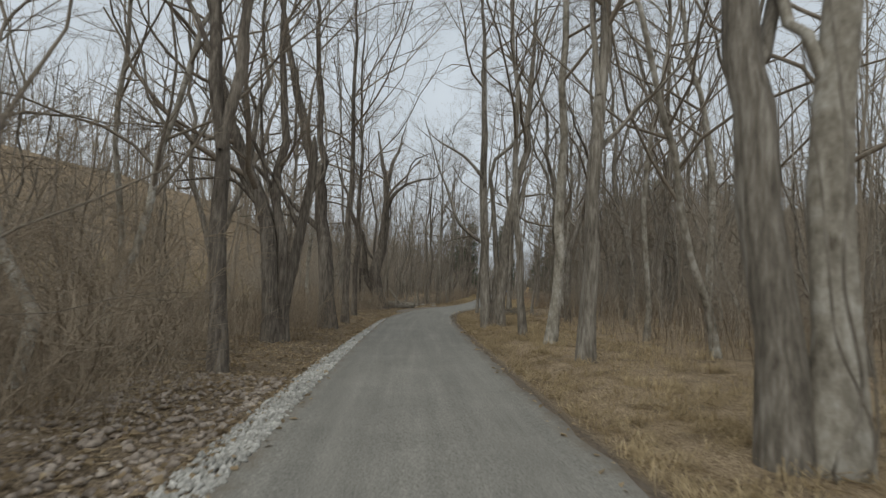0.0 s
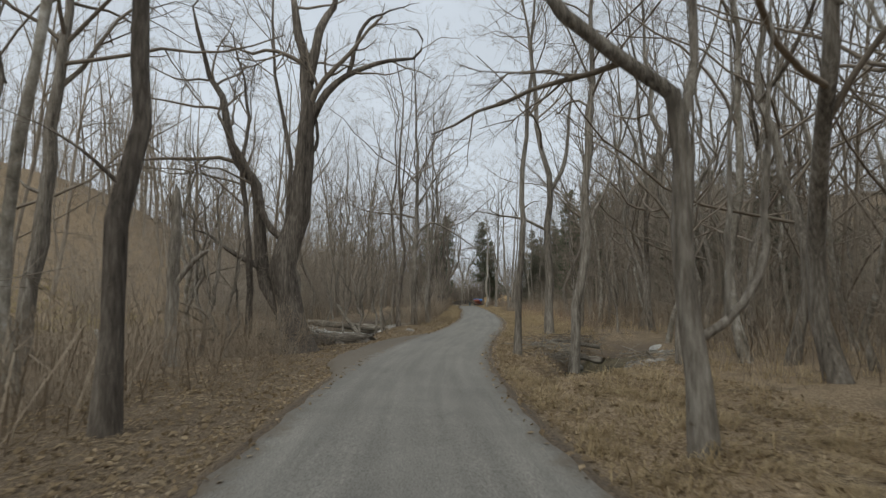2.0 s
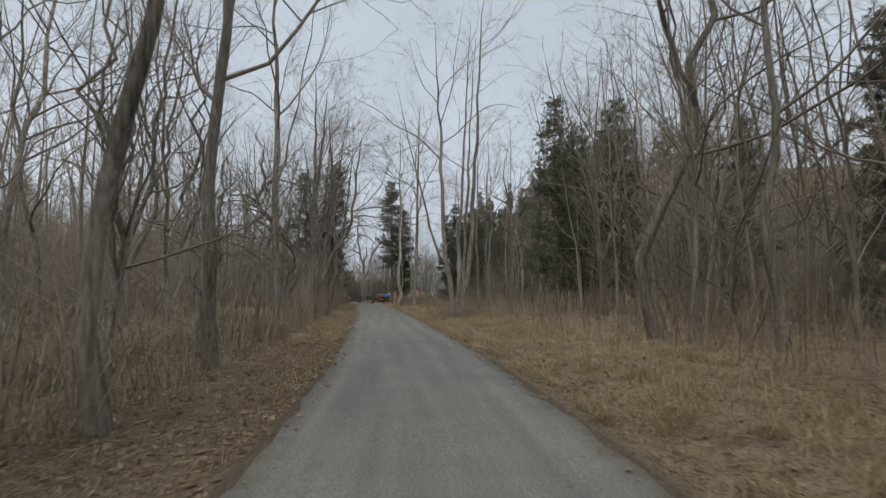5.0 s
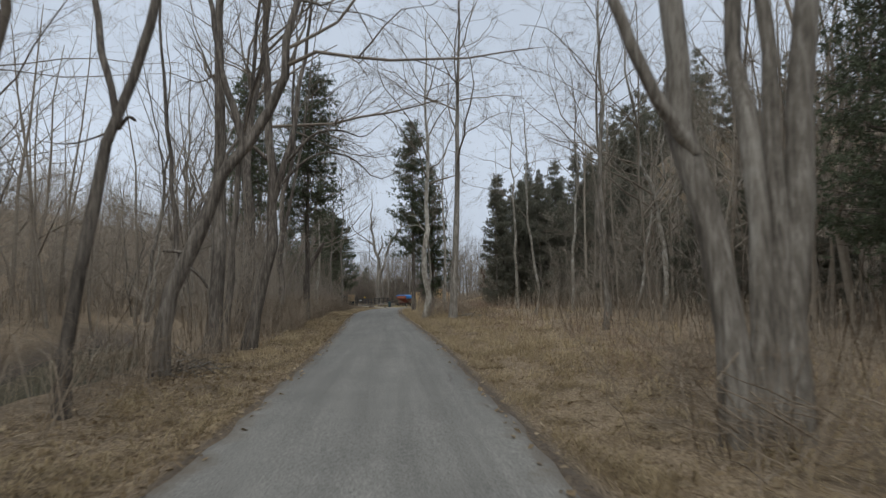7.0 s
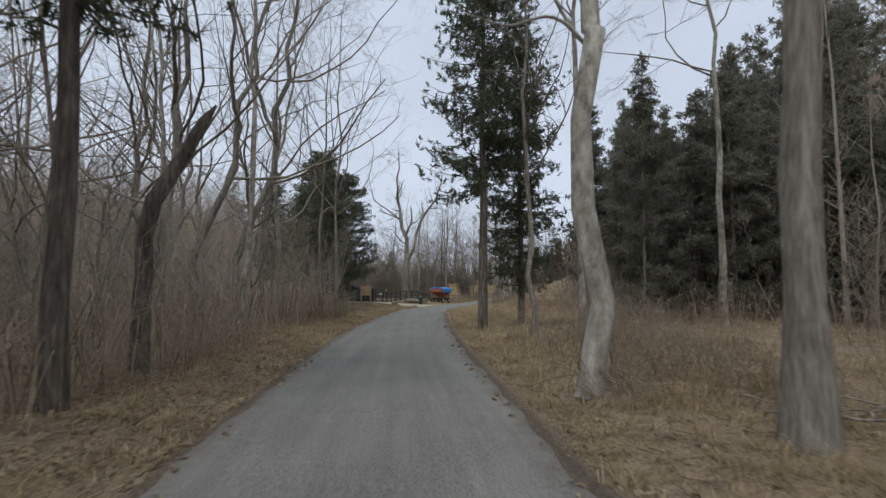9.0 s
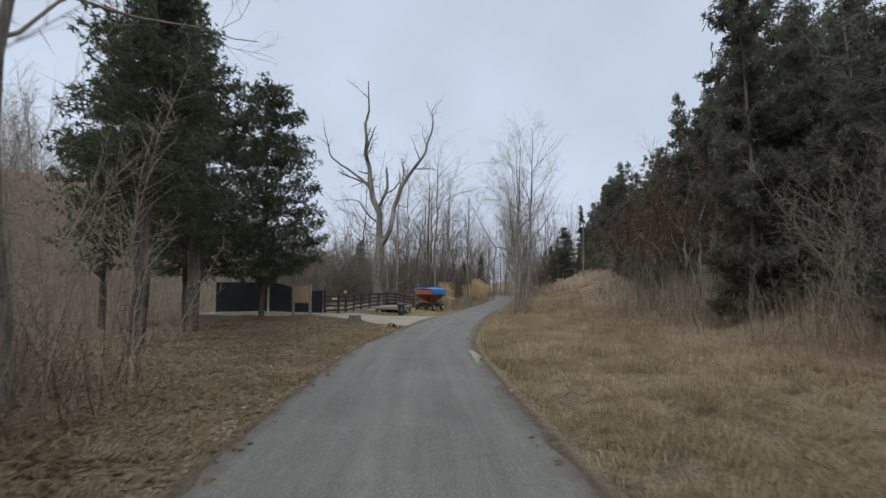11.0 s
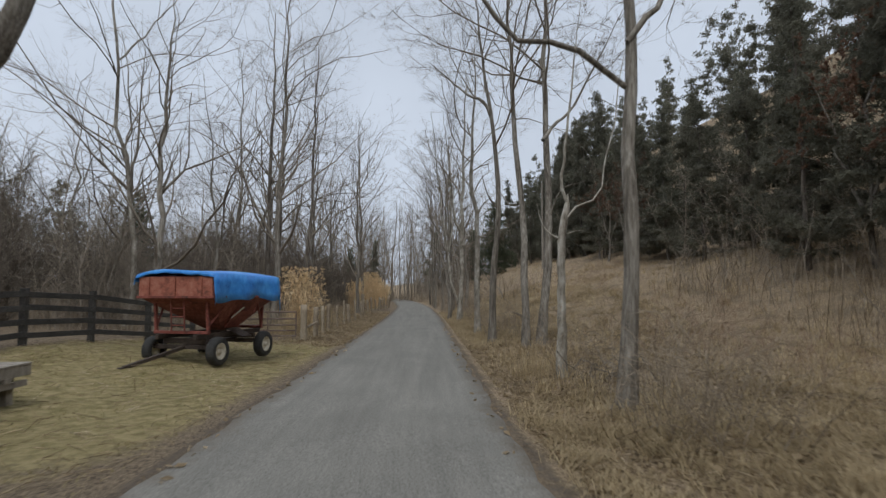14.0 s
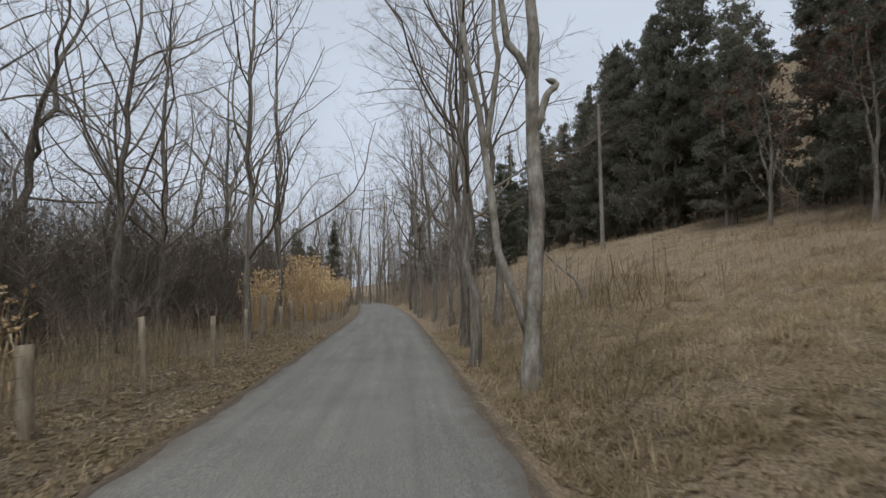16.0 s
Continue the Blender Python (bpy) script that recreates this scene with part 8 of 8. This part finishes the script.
def brace_rail():
    rail = new("brace_rail")
    a, b = place(207.9, -3.75, 0.5), place(209.4, -3.65, 0.62)
    rail.matrix_world = Matrix.Translation(a)
    tagged(rail, "round wooden brace rail between two fence posts", "rail")
    part("pole", rod((0, 0, 0), b - a, 0.05, 10, end=0.045), POST_WOOD, rail)


brace_rail()


def fence_wire():
    """Strands strung along the posts, with uprights of the woven mesh."""
    s = np.arange(209.5, 264, 0.5)
    d = fence_line(s) + 0.05
    x, y = loc(s, d)
    g = ground_z(s, d)
    paths = [np.stack([x, y, g + up + 0.012 * np.sin(1.3 * s)], 1) for up in (0.25, 0.5, 0.75, 1.0)]
    pieces = [tubes(np.stack(paths), np.full((4, len(s)), 0.0028), 3)]
    ups = np.stack([np.stack([x, y, g + up], 1) for up in (0.2, 1.0)], 1)
    pieces.append(tubes(ups, np.full((len(s), 2), 0.0022), 3))
    me = mesh_of("fence_wire", *merged(pieces), DARK_STEEL)
    return tagged(new("fence_wire", me), "rusty woven wire strung along the fence posts", "fence wire", kind="stuff")


fence_wire()


def reed_clump(s, d, high, wide, count, seed):
    """Tall ornamental grass, dried golden: stalks, drooping blades and plumes."""
    rng = np.random.default_rng(seed)
    clump = thing("reed_clump", s, d, 0, -0.05, label="tall clump of dry golden ornamental reed grass", category="grass clump", group="golden reed clumps")
    k = 6
    u = np.linspace(0, 1, k)
    a, r = rng.uniform(0, 6.28, count), wide * 0.36 * np.sqrt(rng.random(count))
    foot = np.stack([r * np.cos(a), r * np.sin(a), np.zeros(count)], 1)
    out = np.stack([np.cos(a), np.sin(a)], 1) * (0.12 + 0.55 * rng.random((count, 1)) * r[:, None] / (wide * 0.36)) * wide * 0.42 + rng.normal(size=(count, 2)) * 0.12
    h = high * rng.uniform(0.6, 1.05, count)
    paths = foot[:, None] + np.concatenate([out[:, None] * u[None, :, None] ** 2, (h[:, None] * u)[..., None]], 2)
    tagged(part_of("stalk", mesh_of("stalk", *tubes(paths, 0.006 * (1 - 0.6 * u)[None] * np.ones((count, 1)), 3), STRAW), clump), "stiff golden stalks", kind="stuff")
    n = count * 3
    who, v = rng.integers(count, size=n), rng.uniform(0.15, 0.95, n)
    at = np.stack([np.array([np.interp(v[i], u, paths[who[i], :, j]) for i in range(n)]) for j in range(3)], 1)
    b = rng.uniform(0, 6.28, n)
    way = np.stack([np.cos(b), np.sin(b), np.zeros(n)], 1)
    side = np.stack([-np.sin(b), np.cos(b), np.zeros(n)], 1) * 0.009
    long = rng.uniform(0.25, 0.7, n)[:, None]
    mid, tip = at + way * long * 0.35 + np.array([0, 0, 0.18]) * long, at + way * long * 0.6 - np.array([0, 0, 0.5]) * long
    verts = np.stack([at + side, at - side, mid + side, mid - side, tip], 1).reshape(-1, 3)
    q = (np.arange(n) * 5)[:, None]
    tagged(part_of("blade", mesh_of("blade", verts, [q + np.array([0, 1, 3, 2]), q + np.array([2, 3, 4])], STRAW), clump), "curled dry blades", kind="stuff")
    tips = paths[:, -1]
    tagged(part_of("plume", mesh_of("plume", *tufts(rng, np.repeat(tips, 2, 0) + rng.normal(size=(2 * count, 3)) * 0.05, 0.16, 4), STRAW), clump), "feathery dry plumes", kind="stuff")


reed_clump(212.6, -5.0, 2.95, 1.9, 200, 1)
reed_clump(221.5, -6.0, 1.9, 1.6, 36, 2)
reed_clump(238.0, -5.5, 2.6, 1.7, 120, 3)
reed_clump(241.0, -5.3, 2.8, 1.6, 110, 6)
reed_clump(247.5, -4.9, 3.9, 2.4, 330, 4)
reed_clump(251.5, -4.6, 3.5, 2.2, 260, 7)
reed_clump(262.5, -4.2, 3.0, 2.6, 300, 5)
reed_clump(267.0, -3.9, 2.8, 2.4, 260, 8)


def utility_pole(s, d, high, girth):
    pole = thing("utility_pole", s, d, 0, -0.2, label="tall bare wooden utility pole on the grassy slope", category="pole")
    part("shaft", rod((0, 0, 0), (0, 0, high), girth, 14, end=girth * 0.65), OLD_WOOD, pole)
    part("bracket", box((0.36, 0.05, 0.06), (0.18, 0, high - 1.2), 0.008), OLD_WOOD, pole)
    part("insulator", turned([(0.03, 0), (0.05, 0.04), (0.04, 0.1), (0.015, 0.13)], 10, at=(0, 0, high)), WHITE_PAINT, pole)


utility_pole(247.5, 14.6, 10.0, 0.15)
utility_pole(240.0, 18.5, 6.5, 0.1)


def warning_sign():
    sign = thing("warning_sign", 188.95, -9.46, 48, label="yellow diamond warning sign on a fence stake", category="sign")
    part("post", rod((0, 0, 0), (0, 0, 1.68), 0.025), GALVANISED, sign)
    plate = part("plate", box((0.22, 0.012, 0.22), (0, -0.035, 1.7), 0.004, Matrix.Rotation(radians(45), 4, "Y")), YELLOW, sign)
    part("mark", box((0.03, 0.006, 0.11), (0, -0.046, 1.7), 0), DARK_STEEL, plate)


warning_sign()


def letter_box(s, d, up, seed):
    """A small white box fixed to the fence."""
    holder = thing("white_box", s, d, 90, up, label="small dirty white box fixed behind the fence", category="box")
    part("body", box((0.26, 0.3, 0.34), (0, 0, 0), 0.02), WHITE_PAINT, holder)
    part("stake", rod((0, 0, -up - 0.1), (0, 0, -0.14), 0.03), OLD_WOOD, holder)
    part("flap", box((0.2, 0.012, 0.26), (0, -0.157, 0), 0.005), WHITE_PAINT, holder)


letter_box(187.15, -9.75, 1.16, 1)
letter_box(187.6, -9.75, 1.18, 2)
letter_box(188.0, -9.75, 1.15, 3)


def pale_patch():
    """A narrow pale strip, slightly raised, along the lane's right edge."""
    s = np.linspace(159.6, 163.2, 20)
    half = 0.12 * np.sin(np.linspace(0.15, 3.0, 20)) + 0.02 * np.sin(5 * s)
    dd = 1.74 + 0.05 * np.sin(1.8 * s)[:, None] + half[:, None] * np.linspace(-1, 1, 5)[None]
    ss = np.broadcast_to(s[:, None], dd.shape)
    x, y = loc(ss, dd)
    z = lane_z(ss) + 0.014 + 0.03 * (1 - np.linspace(-1, 1, 5)[None] ** 2)
    me = mesh_of("pale_strip", np.stack([x, y, z], -1).reshape(-1, 3), grid_faces(20, 5), CONCRETE, True)
    tagged(new("pale_strip", me), "narrow pale strip at the lane's edge", "patch", kind="structure")


pale_patch()


def lane_cracks():
    """Crooked cracks in the asphalt, filled with dark grit."""
    rng = np.random.default_rng(8)
    spots = [(44.5, 1.2, 0.5, 1.1), (46.2, 1.3, 0.9, 0.2), (47.8, 0.9, 0.7, 0.3), (49.5, 1.4, 0.9, 0.15), (52.0, -0.6, 1.2, 0.1), (58.0, 1.3, 1.6, 0.1), (101.0, 1.4, 1.4, 0.08)]
    for s0, d0, long, slant in spots:
        u = np.linspace(-0.5, 0.5, 14)
        s = s0 + u * long
        d = d0 + u * long * slant * 3 + np.cumsum(rng.normal(size=14)) * 0.035
        wide = 0.014 * (1 - (2 * u) ** 2) + 0.004
        x, y = loc(np.stack([s, s], 1), np.stack([d - wide, d + wide], 1))
        z = np.repeat((lane_z(s) + 0.046 - 0.03 * (d / 1.82) ** 2)[:, None], 2, 1)
        me = mesh_of("crack", np.stack([x, y, z], -1).reshape(-1, 3), grid_faces(14, 2), CLAY_PIPE)
        part_of("crack", me, ROAD_SHEET)


lane_cracks()


def stick_pile(s, d, wide, count, seed, label, high=0.35, bark=None, stand=0.25, girth=0.022):
    """Dead sticks and stems heaped by flood or wind."""
    rng = np.random.default_rng(seed)
    pile = thing("stick_pile", s, d, rng.uniform(0, 360), 0.0, label=label, category="brush pile")
    k = 5
    u = np.linspace(-1, 1, k)
    for _ in range(count):
        mid = np.array([rng.normal() * wide * 0.4, rng.normal() * wide * 0.4, 0.02 + rng.random() ** 1.5 * high])
        way = unit(rng.normal(size=3) * np.array([1, 1, stand])) * rng.uniform(0.25, 0.8) * min(1.0, wide)
        path = mid + way * u[:, None] + np.cumsum(rng.normal(size=(k, 3)) * 0.04, 0)
        part_of("stick", mesh_of("stick", *tubes(path[None], (rng.uniform(0.005, girth) * (1 - 0.25 * (u + 1)))[None], 5), bark or BARK, True), pile)


stick_pile(44.6, 3.9, 1.6, 70, 1, "flood-drifted sticks heaped on the creek bank", 0.14, None, 0.1, 0.016)
stick_pile(46.6, 4.3, 2.0, 90, 2, "flood-drifted sticks heaped on the creek bank", 0.3, PALE_BARK, 0.2, 0.02)
stick_pile(49.6, 5.2, 2.0, 80, 22, "flood-drifted sticks heaped on the creek bank", 0.22, DARK_BARK, 0.1, 0.018)
stick_pile(43.0, 7.4, 1.4, 30, 3, "scattered dead sticks beside the creek", 0.2, PALE_BARK)
stick_pile(46.6, -5.6, 1.9, 70, 4, "dark flood debris piled against the old tree", 0.5, DARK_BARK)
stick_pile(49.6, -6.8, 1.9, 60, 5, "grey driftwood sticks in the creek bed")
stick_pile(54.5, -6.0, 1.6, 40, 6, "scattered dead sticks on the creek bank", 0.25)
stick_pile(62.5, -8.2, 2.0, 60, 7, "grey driftwood sticks in the creek bed", 0.5)
stick_pile(95.2, 4.2, 1.3, 90, 8, "tangle of dead vines and stems at the tree's foot", 0.6, BRUSH, 1.0, 0.011)
stick_pile(125.4, 6.0, 1.3, 26, 9, "fallen branches lying beside the thick tree", 0.3, PALE_BARK)
stick_pile(127.2, 3.6, 0.9, 70, 10, "broken stems at the sycamore's foot", 0.55, BRUSH, 1.0, 0.011)
stick_pile(103.0, -4.4, 1.2, 40, 11, "dead sticks on the bank under the trees", 0.3)
stick_pile(26.2, 3.6, 0.9, 40, 12, "dead stems about the foot of the crossing trunks", 0.35, BRUSH, 1.0, 0.011)
stick_pile(197.4, 4.6, 0.9, 36, 13, "tangle of dead stems among the roadside trees", 0.4, None, 1.0)
stick_pile(11.8, -5.6, 1.6, 50, 14, "fallen branches in the brush", 0.5)
